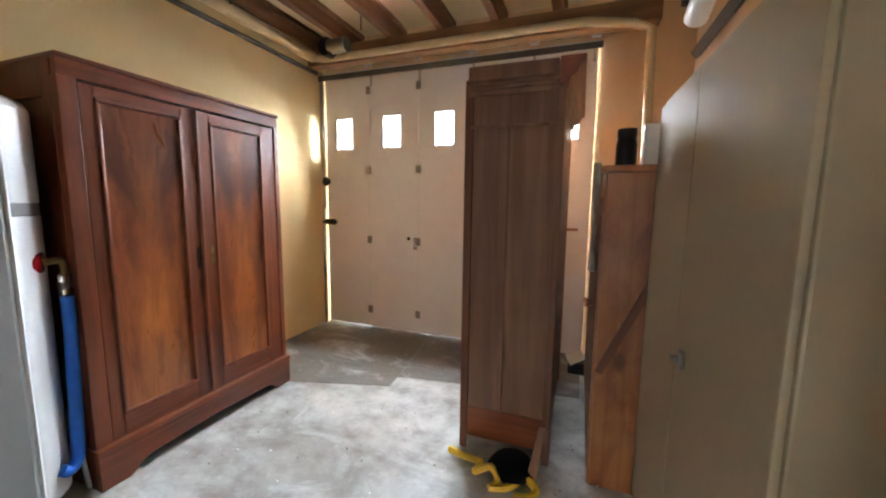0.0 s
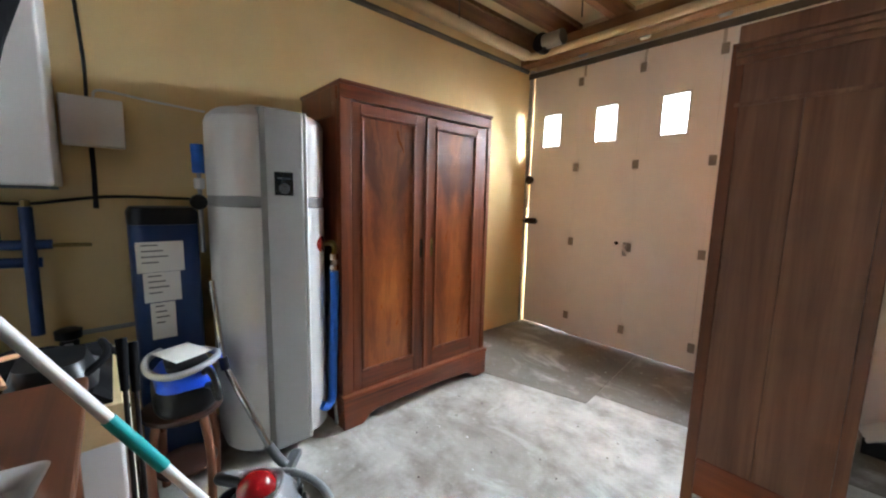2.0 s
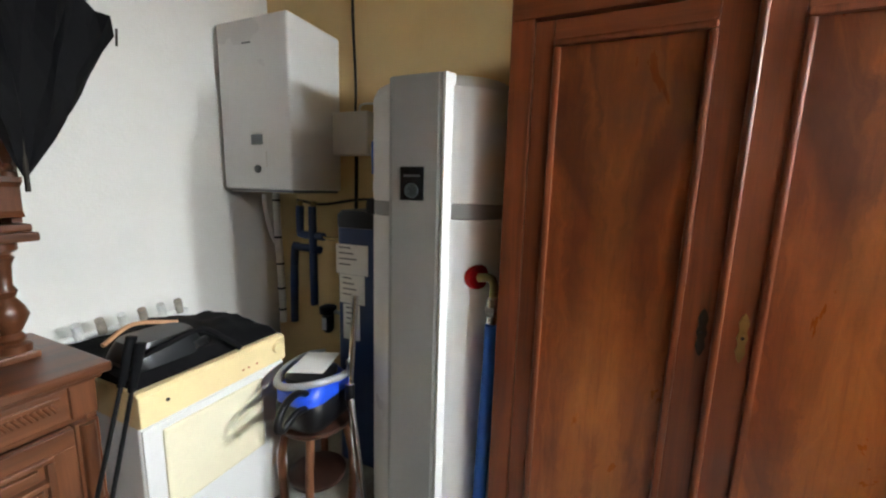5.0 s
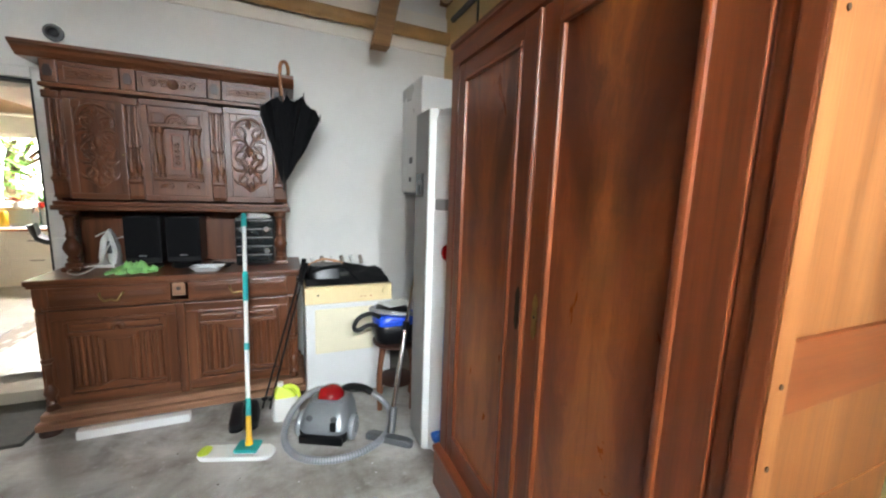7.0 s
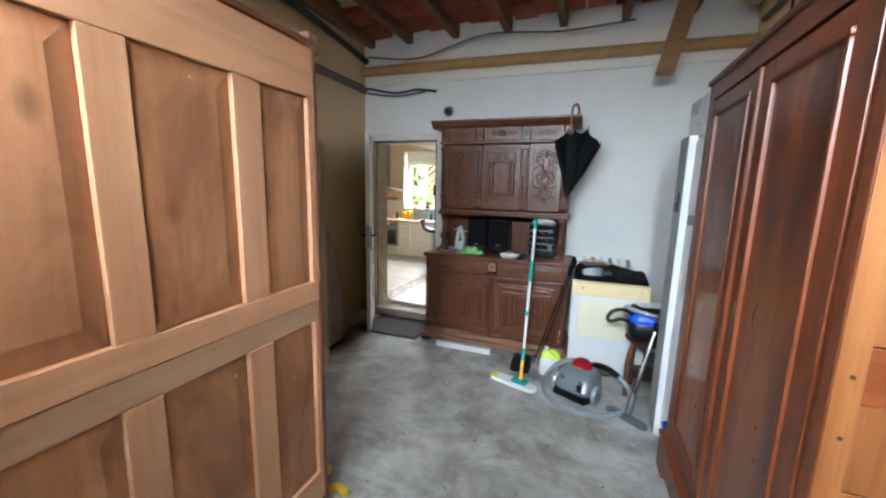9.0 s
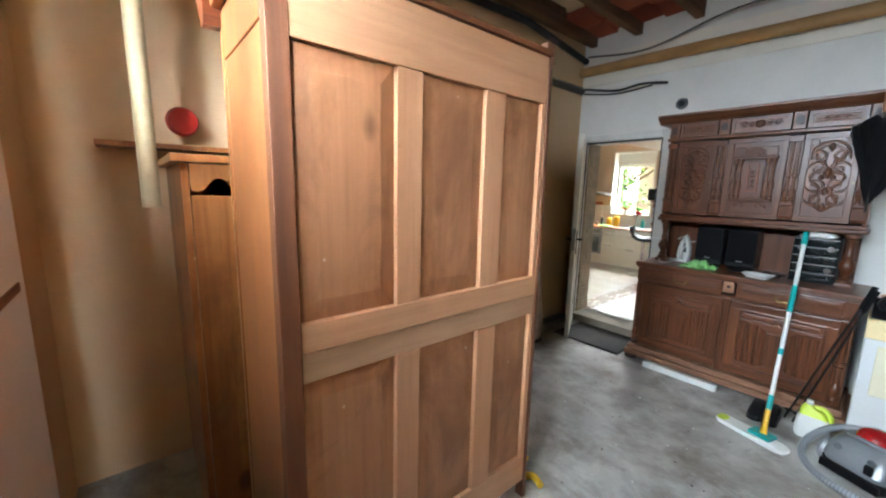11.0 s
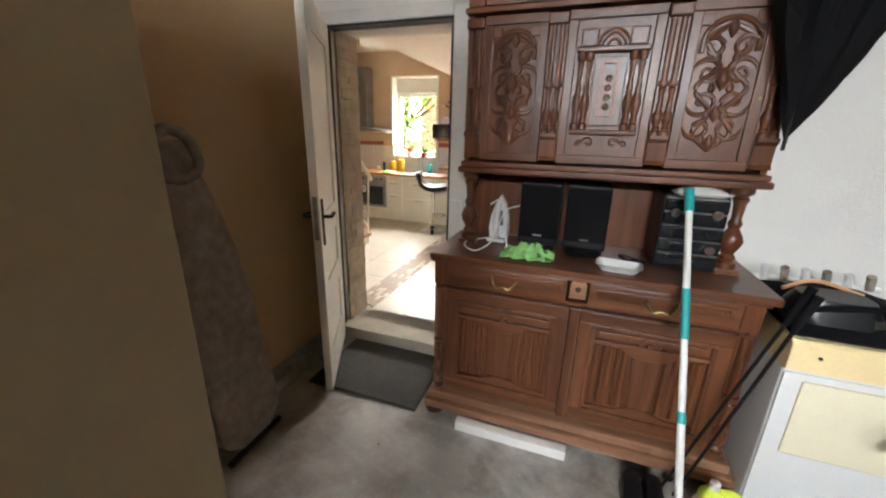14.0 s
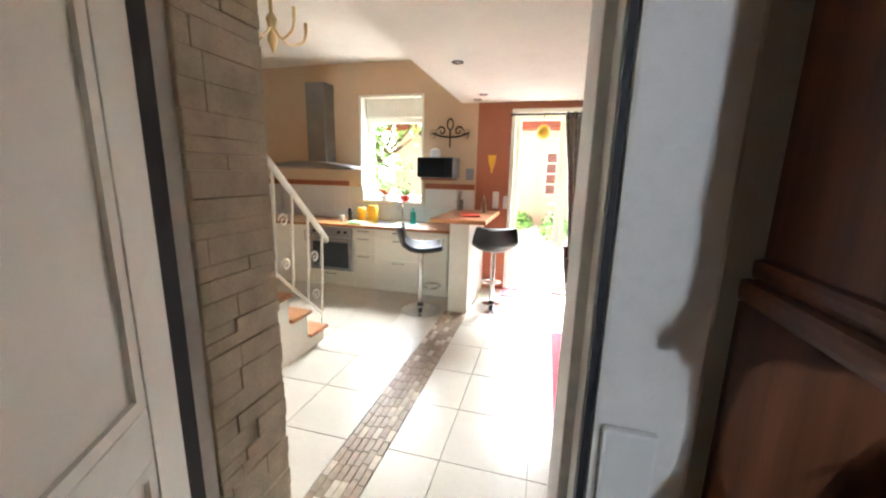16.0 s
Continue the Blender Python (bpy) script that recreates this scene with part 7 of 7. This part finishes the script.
# kitchen units under one worktop
CF, CT = -3.20, 0.79
units = ((3.75, 4.02, "plain"), (4.02, 4.58, "wide"), (4.58, 4.86, "drawers"), (4.86, 5.42, "oven"), (5.42, 6.0, "plain"), (6.0, 6.6, "plain"))
for x0, x1, kind in units:
    u = thing("base_unit", ((x0 + x1) / 2, -3.5, KF), "built-in oven in a white base unit" if kind == "oven" else "white kitchen base unit with bar handles", "base unit", "kitchen base units")
    part("carcass", box(x0 + 0.001, x1 - 0.001, KY + 0.004, CF - 0.021, KF + 0.13, CT), "cabinet_white", u)
    part("plinth", box(x0 + 0.001, x1 - 0.001, KY + 0.05, CF - 0.05, KF, KF + 0.129), "cabinet_white", u)
    rows = {"plain": ((KF + 0.135, CT - 0.003),), "wide": ((KF + 0.135, 0.45), (0.454, 0.70), (0.704, CT - 0.003)), "drawers": ((KF + 0.135, 0.50), (0.504, 0.70), (0.704, CT - 0.003)), "oven": ((KF + 0.135, 0.27),)}[kind]
    for z0, z1 in rows:
        f_ = part("front", box(x0 + 0.003, x1 - 0.003, CF - 0.02, CF, z0, z1, 0.003), "cabinet_white", u)
        hx = (x0 + x1) / 2
        hz = z1 - 0.03
        if kind != "plain":
            part("handle", tube([(hx - 0.06, CF, hz), (hx - 0.055, CF + 0.025, hz), (hx + 0.055, CF + 0.025, hz), (hx + 0.06, CF, hz)], 0.006, 8, 3), "chrome", f_, smooth=True)
        else:
            part("handle", tube([(x0 + 0.04, CF, z1 - 0.17), (x0 + 0.04, CF + 0.025, z1 - 0.165), (x0 + 0.04, CF + 0.025, z1 - 0.065), (x0 + 0.04, CF, z1 - 0.06)], 0.006, 8, 3), "chrome", f_, smooth=True)
    if kind == "oven":
        ov = part("oven_door", box(x0 + 0.01, x1 - 0.01, CF - 0.02, CF + 0.008, 0.275, 0.665, 0.004), "steel", u)
        part("oven_glass", box(x0 + 0.05, x1 - 0.05, CF + 0.008, CF + 0.012, 0.31, 0.61, 0.002), "oven_glass", ov)
        part("oven_bar", tube([(x0 + 0.05, CF + 0.008, 0.64), (x0 + 0.055, CF + 0.045, 0.64), (x1 - 0.055, CF + 0.045, 0.64), (x1 - 0.05, CF + 0.008, 0.64)], 0.009, 8, 3), "chrome", ov, smooth=True)
        pn = part("oven_panel", box(x0 + 0.01, x1 - 0.01, CF - 0.02, CF + 0.006, 0.668, CT - 0.003, 0.003), "steel", u)
        for kx in (0.08, 0.16, 0.40, 0.48):
            part("oven_knob", lathe([(0.018, 0), (0.018, 0.02), (0.014, 0.024)], 16, (x0 + kx, CF + 0.006, 0.73), axis="y"), "iron", pn, smooth=True)
wt = thing("worktop", (5.0, -3.48, CT), "reddish wood worktop along the kitchen wall", "worktop")
part("slab", box(3.66, 6.6, KY + 0.003, CF + 0.02, CT + 0.001, CT + 0.034, 0.004), "worktop", wt)
# splash tiles in rows with a brown band
spl = tagged(new("splashback"), "white wall tiles with a brown band", "splashback", kind="structure")
sq = finish("tile", box(-0.098, 0.098, 0.0, 0.008, -0.098, 0.098, 0.002, seg=1), "white_enamel")
band = finish("tile", box(-0.098, 0.098, 0.0, 0.010, -0.03, 0.03, 0.002, seg=1), "kitchen_red")
for k in range(15):
    tx = 3.68 + 0.2 * k
    for r in range(2):
        if 4.15 < tx < 5.08 and r == 1:
            continue
        o = new("tile", sq)
        o.parent = spl
        o.location = (tx, KY + 0.001, CT + 0.135 + 0.2 * r)
    if not 4.1 < tx < 5.12:
        o = new("tile", band)
        o.parent = spl
        o.location = (tx, KY + 0.001, CT + 0.47)
hood = thing("cooker_hood", (5.36, KY + 0.25, 1.45), "steel cooker hood with a curved canopy", "cooker hood")
part("chimney", box(5.36, 5.61, KY + 0.003, KY + 0.216, 1.50, 2.42, 0.004), "steel", hood)
arc = [(4.87 + 1.23 * k / 16, 1.445 + 0.07 * math.sin(math.pi * k / 16)) for k in range(17)]
part("canopy", prism([(4.87, 1.43)] + arc + [(6.10, 1.43)], KY + 0.003, KY + 0.48, "y", bevel=0.003), "steel", hood, smooth=True)
part("trim", box(4.88, 6.09, KY + 0.48, KY + 0.495, 1.43, 1.45, 0.004), "chrome", hood)
mw = thing("microwave", (3.97, -3.55, 1.34), "grey microwave oven on a wall shelf", "microwave")
part("case", box(3.765, 4.17, KY + 0.02, -3.42, 1.36, 1.58, 0.008), "silver_plastic", mw)
part("door", box(3.86, 4.165, -3.42, -3.405, 1.365, 1.575, 0.004), "oven_glass", mw)
part("keypad", box(3.77, 3.858, -3.42, -3.406, 1.365, 1.575, 0.003), "black_plastic", mw)
part("bracket", box(3.80, 4.14, KY + 0.003, -3.46, 1.335, 1.358, 0.003), "side_patch", mw)
kt = thing("sink_tap", (4.42, -3.6, 0.82), "chrome kitchen tap over the sink", "tap")
part("spout", tube([(4.42, -3.62, 0.83), (4.42, -3.62, 1.02), (4.42, -3.58, 1.08), (4.42, -3.50, 1.06), (4.42, -3.48, 1.0)], 0.012, 10, 5), "chrome", kt, smooth=True)
part("base", cyl((4.42, -3.62, 0.824), (4.42, -3.62, 0.86), 0.022), "chrome", kt, smooth=True)
sk_ = thing("sink", (4.5, -3.48, 0.824), "stainless steel sink let into the worktop", "sink")
part("rim", box(4.15, 4.75, -3.66, -3.30, CT + 0.0345, CT + 0.039, 0.002), "steel", sk_)
part("drainer", box(4.47, 4.73, -3.64, -3.32, CT + 0.039, CT + 0.044, 0.002), "chrome", sk_)


def jug(name, x, y, z, prof, mat, label, cat):
    return tagged(part(name, lathe(prof, 18, (x, y, z)), mat, smooth=True), label, cat)


WT = CT + 0.0345
jug("canister", 4.93, -3.58, WT, [(0.05, 0), (0.055, 0.01), (0.055, 0.14), (0.04, 0.16)], "yellow", "yellow storage canister on the worktop", "canister")
jug("canister", 4.80, -3.62, WT, [(0.06, 0), (0.062, 0.02), (0.062, 0.17), (0.05, 0.19)], "yellow", "large yellow storage jar on the worktop", "jar")
jug("soap_bottle", 4.26, -3.55, WT + 0.006, [(0.03, 0), (0.032, 0.01), (0.032, 0.13), (0.012, 0.15), (0.012, 0.18)], "teal", "green soap bottle by the sink", "bottle")
jug("pepper_mill", 5.02, -3.45, WT, [(0.025, 0), (0.03, 0.01), (0.02, 0.06), (0.028, 0.10), (0.022, 0.15), (0.01, 0.16)], "black_plastic", "black pepper mill on the worktop", "mill")
jug("cup", 5.10, -3.40, WT, [(0.025, 0), (0.036, 0.06), (0.038, 0.075)], "white_enamel", "white cup on the worktop", "cup")
tagged(part("tea_towel", lofted([rounded(4.85, -3.28, 0.20 * s_, 0.12 * s_, 0.03, z) for s_, z in ((1, WT), (1.05, WT + 0.012), (0.8, WT + 0.03), (0.4, WT + 0.035))]), "green_cloth", smooth=True), "crumpled green tea towel on the worktop", "towel")
for k, (x, m1, hgt) in enumerate(((4.72, "red_paint", 0.20), (4.45, "leaf", 0.16))):
    pl = thing("potted_plant", (x, KY - 0.04, 1.042), "potted plant on the window sill", "plant", "sill plants")
    part("pot", lathe([(0.045, 0), (0.06, 0.08), (0.062, 0.09)], 18, (x, KY - 0.04, 1.0425)), "white_enamel" if k == 0 else "red_paint", pl, smooth=True)
    rng = random.Random(20 + k)
    bm = bmesh.new()
    for j in range(34):
        a, t_ = rng.uniform(0, 6.28), rng.uniform(0.3, 1)
        d = Vector((math.cos(a), math.sin(a) * 0.5, rng.uniform(0.3, 1.3))).normalized()
        p0 = Vector((x, KY - 0.04, 1.13))
        p1, p2 = p0 + d * hgt * 0.6 * t_, p0 + d * hgt * t_ + Vector((0, 0, -0.04 * t_))
        n_ = Vector((-math.sin(a), math.cos(a), 0)) * 0.014
        v = [bm.verts.new(q) for q in (p0, p1 - n_, p2, p1 + n_)]
        bm.faces.new(v)
    part("leaves", bm, "terracotta" if k == 0 else "leaf", pl)
can = thing("candle_sconce", (3.86, KY, 1.72), "wrought iron candle sconce on the wall", "sconce")
part("scroll", merged([scroll(3.885 + f * 0.10, 1.88, 0.055, 1.2, f, KY + 0.02, 0.011) for f in (-1, 1)] + [tube([(3.68, KY + 0.02, 1.86), (3.80, KY + 0.02, 1.82), (3.97, KY + 0.02, 1.82), (4.09, KY + 0.02, 1.86)], 0.010, 8, 6), tube([(3.885 + 0.035 * math.cos(k * 0.628), KY + 0.02, 1.955 + 0.06 * math.sin(k * 0.628)) for k in range(11)], 0.009, 8, 1, smooth=False), cyl((3.885, KY + 0.02, 1.70), (3.885, KY + 0.02, 1.90), 0.009)]), "iron", can, smooth=True)
for cx_ in (3.69, 4.08):
    part("cup", lathe([(0.012, -0.06), (0.03, -0.03), (0.036, 0.03)], 14, (cx_, KY + 0.04, 1.86)), "glass", can, smooth=True)
jug("kettle_pot", 4.02, -3.6, 1.5802, [(0.05, 0), (0.06, 0.01), (0.055, 0.08), (0.03, 0.10)], "white_enamel", "white pot on top of the microwave", "pot")
tagged(part("wall_picture", box(3.60, 3.69, KY + 0.002, KY + 0.014, 1.34, 1.47, 0.002), "silver_plastic"), "small grey picture beside the microwave", "picture")
for k, (x0, z0) in enumerate(((3.30, 0.98), (3.20, 0.98))):
    so = thing("wall_socket", (x0, KY, z0), "white wall socket beside the garden door", "socket", "wall sockets")
    part("plate", box(x0, x0 + 0.07 - 0.02 * k, KY + 0.002, KY + 0.012, z0 + 0.05, z0 + 0.24 - 0.05 * k, 0.004), "white_plastic", so)
    part("insert", box(x0 + 0.012, x0 + 0.04, KY + 0.012, KY + 0.015, z0 + 0.07, z0 + 0.11, 0.002), "paper", so)

# breakfast bar
bar = thing("breakfast_bar", (3.55, -3.28, KF), "white breakfast bar with a wooden top", "bar")
part("wall", box(3.45, 3.64, KY + 0.012, -2.84, KF, 0.965, 0.006), "door_white", bar)
part("top", box(3.28, 3.80, KY + 0.012, -2.72, 0.966, 1.005, 0.008), "worktop", bar)
tagged(part("red_tray", moved(box(-0.09, 0.09, -0.14, 0.14, 0, 0.02, 0.008), pose(3.50, -3.1, 1.0055, 0, 0, 15)), "red_paint"), "red tray on the breakfast bar", "tray")
jug("bottle", 3.42, -3.45, 1.0055, [(0.03, 0), (0.034, 0.01), (0.03, 0.10), (0.01, 0.15), (0.01, 0.19)], "glass", "clear bottle on the breakfast bar", "bottle")
jug("utensil_pot", 3.72, -3.6, 1.0055, [(0.035, 0), (0.04, 0.01), (0.04, 0.12), (0.036, 0.12)], "grey_plastic", "grey utensil pot on the bar", "pot")
for j in range(4):
    run("utensil", [(3.72 + 0.01 * j, -3.6, 1.07), (3.69 + 0.025 * j, -3.59, 1.22)], 0.006, ("back_rail", "black_plastic", "steel", "white_plastic")[j], "kitchen utensil in the pot", "utensil", 8)


def bar_stool(x, y, turn):
    s_ = thing("bar_stool", (x, y, KF), "black leather bar stool on a chrome foot", "bar stool", "bar stools", turn)
    m = s_.matrix_world.copy()
    part("foot", moved(lathe([(0.19, 0), (0.19, 0.006), (0.06, 0.016), (0.03, 0.03)], 32), m), "chrome", s_, smooth=True)
    part("column", moved(cyl((0, 0, 0.02), (0, 0, 0.60), 0.022), m), "chrome", s_, smooth=True)
    part("sleeve", moved(cyl((0, 0, 0.05), (0, 0, 0.085), 0.03), m), "black_plastic", s_, smooth=True)
    part("footrest", moved(tube([(0, 0, 0.25), (0.10, 0.10, 0.25), (0.19, 0.0, 0.25), (0.10, -0.10, 0.25), (0, 0, 0.25)], 0.009, 8, 7), m), "chrome", s_, smooth=True)
    secs = []
    for k in range(11):
        t_ = k / 10
        cx_ = 0.19 - 0.36 * min(t_ / 0.6, 1) - (0.05 * (t_ - 0.6) / 0.4 if t_ > 0.6 else 0)
        cz = 0.63 + (0 if t_ < 0.45 else 0.21 * ((t_ - 0.45) / 0.55) ** 1.2) - 0.02 * math.sin(math.pi * min(1, t_ / 0.6))
        w = 0.20 * (0.75 + 0.35 * math.sin(math.pi * (0.15 + 0.7 * t_)))
        tilt = 0 if t_ < 0.4 else (t_ - 0.4) / 0.6 * 1.35
        n_ = Vector((math.sin(tilt), 0, math.cos(tilt)))
        sec_ = []
        for j in range(16):
            a = 2 * math.pi * j / 16
            q = Vector((cx_, w * math.cos(a), cz)) + n_ * (0.03 * math.sin(a) + 0.05 * math.cos(a) ** 2)
            sec_.append(tuple(q))
        secs.append(sec_)
    part("seat", moved(lofted(secs), m), "leather", s_, "black moulded leather seat", smooth=True)
    return s_


bar_stool(3.90, -2.78, 200)
bar_stool(3.24, -3.06, -78)

# stairs rising towards the garage, with wrought rail
sr = thing("staircase", (4.9, -1.2, KF), "white staircase with wood-edged treads", "staircase")
for k in range(8):
    y0 = -1.92 + 0.2 * k
    zt = KF + 0.13 + 0.19 * k
    part("riser", box(4.43, 5.4, y0, min(y0 + 0.2, -0.32), KF, zt - 0.03), "door_white", sr)
    part("tread", box(4.40, 5.4, y0 - 0.02, min(y0 + 0.2, -0.32), zt - 0.029, zt, 0.005), "worktop", sr)
rl = thing("stair_rail", (4.43, -1.3, KF + 0.16), "white wrought-iron stair railing with scrolls", "railing")
a0, a1 = Vector((4.44, -1.97, 0.94)), Vector((4.44, -0.62, 2.25))
part("handrail", tube([a0 + Vector((0, -0.03, -0.06)), a0, a0.lerp(a1, 0.5), a1], 0.022, 10, 4), "door_white", rl, smooth=True)
b0, b1 = Vector((4.44, -1.92, 0.30)), Vector((4.44, -0.62, 1.50))
part("lower_rail", tube([b0, b1], 0.012, 8, 2), "door_white", rl, smooth=True)
for k in range(9):
    t_ = k / 8
    p, q = b0.lerp(b1, t_), a0.lerp(a1, t_)
    part("baluster", cyl(p + Vector((0, 0, -0.02 if k else -0.09)), q, 0.010, seg=8), "door_white", rl, smooth=True)
    if k % 2 == 0:
        for dz in (-0.15, 0.15):
            part("scroll", moved(scroll(0, 0, 0.05, 1.3, 1, 0, 0.008), pose(4.44, p.y + 0.06, (p.z + q.z) / 2 + dz, 0, 0, 90)), "door_white", rl, smooth=True)
ch = thing("chandelier", (4.72, -1.9, 2.3), "cream chandelier with curved arms", "chandelier")
part("stem", lathe([(0.05, 0.0), (0.05, -0.03), (0.012, -0.06), (0.012, -0.18), (0.04, -0.22), (0.02, -0.30), (0.035, -0.36), (0.006, -0.44)], 16, (4.72, -1.9, KZ)), "cream_panel", ch, smooth=True)
for k in range(5):
    a = radians(72 * k + 20)
    c_, s_ = math.cos(a), math.sin(a)
    part("arm", tube([(4.72, -1.9, KZ - 0.26), (4.72 + 0.10 * c_, -1.9 + 0.10 * s_, KZ - 0.36), (4.72 + 0.21 * c_, -1.9 + 0.21 * s_, KZ - 0.33), (4.72 + 0.24 * c_, -1.9 + 0.24 * s_, KZ - 0.26)], 0.009, 8, 5), "cream_panel", ch, smooth=True)
    part("candle", cyl((4.72 + 0.24 * c_, -1.9 + 0.24 * s_, KZ - 0.26), (4.72 + 0.24 * c_, -1.9 + 0.24 * s_, KZ - 0.19), 0.013), "cream_panel", ch, smooth=True)

# dining chair and table edge by the garden door
dc = thing("dining_chair", (2.45, -1.75, KF), "dark red wooden dining chair", "chair")
for y in (-1.95, -1.57):
    part("back_post", tube([(2.60, y, KF), (2.58, y, 0.30), (2.585, y, 0.52), (2.625, y, 0.85), (2.64, y, 0.97)], 0.019, 8, 5), "dark_red_wood", dc, smooth=True)
    part("front_leg", cyl((2.22, y, KF), (2.22, y, 0.52), 0.018), "dark_red_wood", dc, smooth=True)
part("seat", box(2.20, 2.60, -1.97, -1.55, 0.521, 0.55, 0.01), "dark_red_wood", dc)
for z in (0.68, 0.80, 0.92):
    part("back_slat", box(2.605, 2.625, -1.94, -1.58, z, z + 0.05, 0.004), "dark_red_wood", dc)
tbx = thing("dining_table", (2.0, -2.6, KF), "dark dining table by the garden door", "table")
part("tabletop", box(1.5, 2.52, -3.3, -2.1, 0.80, 0.83, 0.008), "dark_red_wood", tbx)
for x in (1.56, 2.46):
    for y in (-3.24, -2.16):
        part("leg", box(x - 0.03, x + 0.03, y - 0.03, y + 0.03, KF, 0.80, 0.004), "dark_red_wood", tbx)

# ---- garden side ----
setting("ground", box(-40, 50, -70, KY - 0.302, -0.3, 0.0), "grass", "lawn and garden ground behind the house", "ground")
setting("patio", box(0.5, 8.0, -8.5, KY - 0.303, 0.001, 0.05), "patio", "pale paved patio outside the garden door", "patio")
setting("garden_step", box(1.2, 4.5, -8.9, -8.0, 0.051, 0.22, 0.01), "patio", "stone step in the garden", "step")
an = thing("annexe", (2.4, -9.6, 0), "pale rendered annexe with a small-paned window", "building")
part("wall", wall_with_holes("x", -3, 7, 0, 2.7, -9.9, -9.6, [(2.3, 2.85, 0.9, 2.0)]), "facade", an)
part("roof", prism([(-9.0, 2.45), (-9.0, 2.52), (-11.0, 4.2), (-11.0, 4.1)], -3.3, 7.3, "x"), "terracotta", an)
wf = part("window", wall_with_holes("x", 2.3, 2.85, 0.9, 2.0, -9.68, -9.62, [(2.34 + 0.245 * i, 2.565 + 0.245 * i, 0.94 + 0.265 * j, 1.165 + 0.265 * j) for i in range(2) for j in range(4)]), "door_white", an)
part("pane", box(2.31, 2.84, -9.665, -9.66, 0.91, 1.99), "dark_red_wood", wf)
for k in range(9):
    part("roof_bracket", box(-2 + k, -1.92 + k, -9.6, -9.05, 2.36, 2.45), "oak_dark", an)
for x, y, r in ((2.55, -7.3, 0.32), (3.3, -8.2, 0.28), (2.0, -6.5, 0.35)):
    sbm = bmesh.new()
    rng = random.Random(int(x * 10))
    for j in range(420):
        d = Vector((rng.gauss(0, 1), rng.gauss(0, 1), rng.gauss(0, 1))).normalized() * r * rng.uniform(0.6, 1.05)
        p = Vector((x, y, 0.05 + r)) + d
        if p.z < 0.06:
            continue
        e1 = Vector((rng.gauss(0, 1), rng.gauss(0, 1), rng.gauss(0, 1))).normalized() * 0.05
        e2 = d.cross(e1).normalized() * 0.025
        sbm.faces.new([sbm.verts.new(p + q) for q in (e1, e2, -e1, -e2)])
    bs = thing("shrub", (x, y, 0.05), "leafy green shrub on the patio", "shrub", "garden shrubs")
    part("stem", cyl((x, y, 0.05), (x, y, 0.05 + r), 0.02, 0.01), "bark", bs, smooth=True)
    part("leaves", sbm, "leaf", bs)
tr = thing("tree", (6.7, -7.6, 0), "leafy garden tree outside the window", "tree")
part("trunk", tube([(6.7, -7.6, 0), (6.7, -7.6, 1.0), (6.55, -7.55, 2.0), (6.3, -7.5, 2.9)], lambda t: 0.14 * (1 - 0.7 * t), 12, 5), "bark", tr, smooth=True)
rng = random.Random(33)
lbm = bmesh.new()
for lx, ly, lz in ((0.9, 0.3, 0.2), (-0.8, 0.5, 0.4), (0.2, 1.0, -0.1), (0.6, -0.7, 0.9), (-0.5, -0.4, 1.1), (0.1, 0.9, -0.9), (0.9, 0.8, -0.7)):
    tip = Vector((6.0 + lx, -7.5 + ly, 2.3 + lz))
    part("limb", tube([(6.58, -7.55, 1.6), (6.0 + lx * 0.5, -7.5 + ly * 0.5, 1.95 + lz * 0.5), tuple(tip)], lambda t: 0.05 * (1 - 0.8 * t), 8, 5), "bark", tr, smooth=True)
    for j in range(230):
        d = Vector((rng.gauss(0, 0.34), rng.gauss(0, 0.34), rng.gauss(0, 0.30)))
        p = tip + d
        e1 = Vector((rng.gauss(0, 1), rng.gauss(0, 1), rng.gauss(0, 0.6))).normalized() * 0.075
        e2 = e1.cross(Vector((rng.gauss(0, 1), rng.gauss(0, 1), 1))).normalized() * 0.035
        lbm.faces.new([lbm.verts.new(p + q) for q in (e1, e2, -e1, -e2)])
part("crown", lbm, "leaf", tr)
# a sheet with its own glow gives the bright haze beyond the garden
setting("garden_backdrop", box(-60, 60, -69.9, -69.8, -0.2, 26), shine("hazy_daylight_glow", (1.0, 1.0, 0.97, 1), 16.0), "glowing backdrop for the hazy bright distance behind the garden", "backdrop")

# ---- crumbs and flecks lying on the concrete ----
def floor_bits(name, mat, label, count, seed, size, clear):
    """Flat irregular crumbs scattered over the open floor, as one loose layer."""
    r = random.Random(seed)
    bm = bmesh.new()
    for _ in range(count):
        x, y = r.uniform(0.75, 3.0), r.uniform(0.75, 4.1)
        s_ = size * r.uniform(0.4, 1.3)
        a0 = r.uniform(0, 6.28)
        ring = [(x + s_ * r.uniform(0.5, 1.2) * math.cos(a0 + k * 1.047), y + 0.7 * s_ * r.uniform(0.5, 1.2) * math.sin(a0 + k * 1.047)) for k in range(6)]
        lo = [bm.verts.new((u, v, 0.0045)) for u, v in ring]
        hi = [bm.verts.new((u * 0.9 + x * 0.1, v * 0.9 + y * 0.1, 0.0045 + clear * r.uniform(0.5, 1))) for u, v in ring]
        bm.faces.new(hi)
        for k in range(6):
            bm.faces.new((lo[k], lo[(k + 1) % 6], hi[(k + 1) % 6], hi[k]))
    return tagged(part(name, bm, mat), label, "floor litter", kind="stuff")


floor_bits("paper_flecks", "paper", "small pale paper flecks on the concrete floor", 34, 3, 0.008, 0.003)
floor_bits("dirt_crumbs", "oak_dark", "small dark dirt crumbs on the concrete floor", 90, 5, 0.006, 0.004)
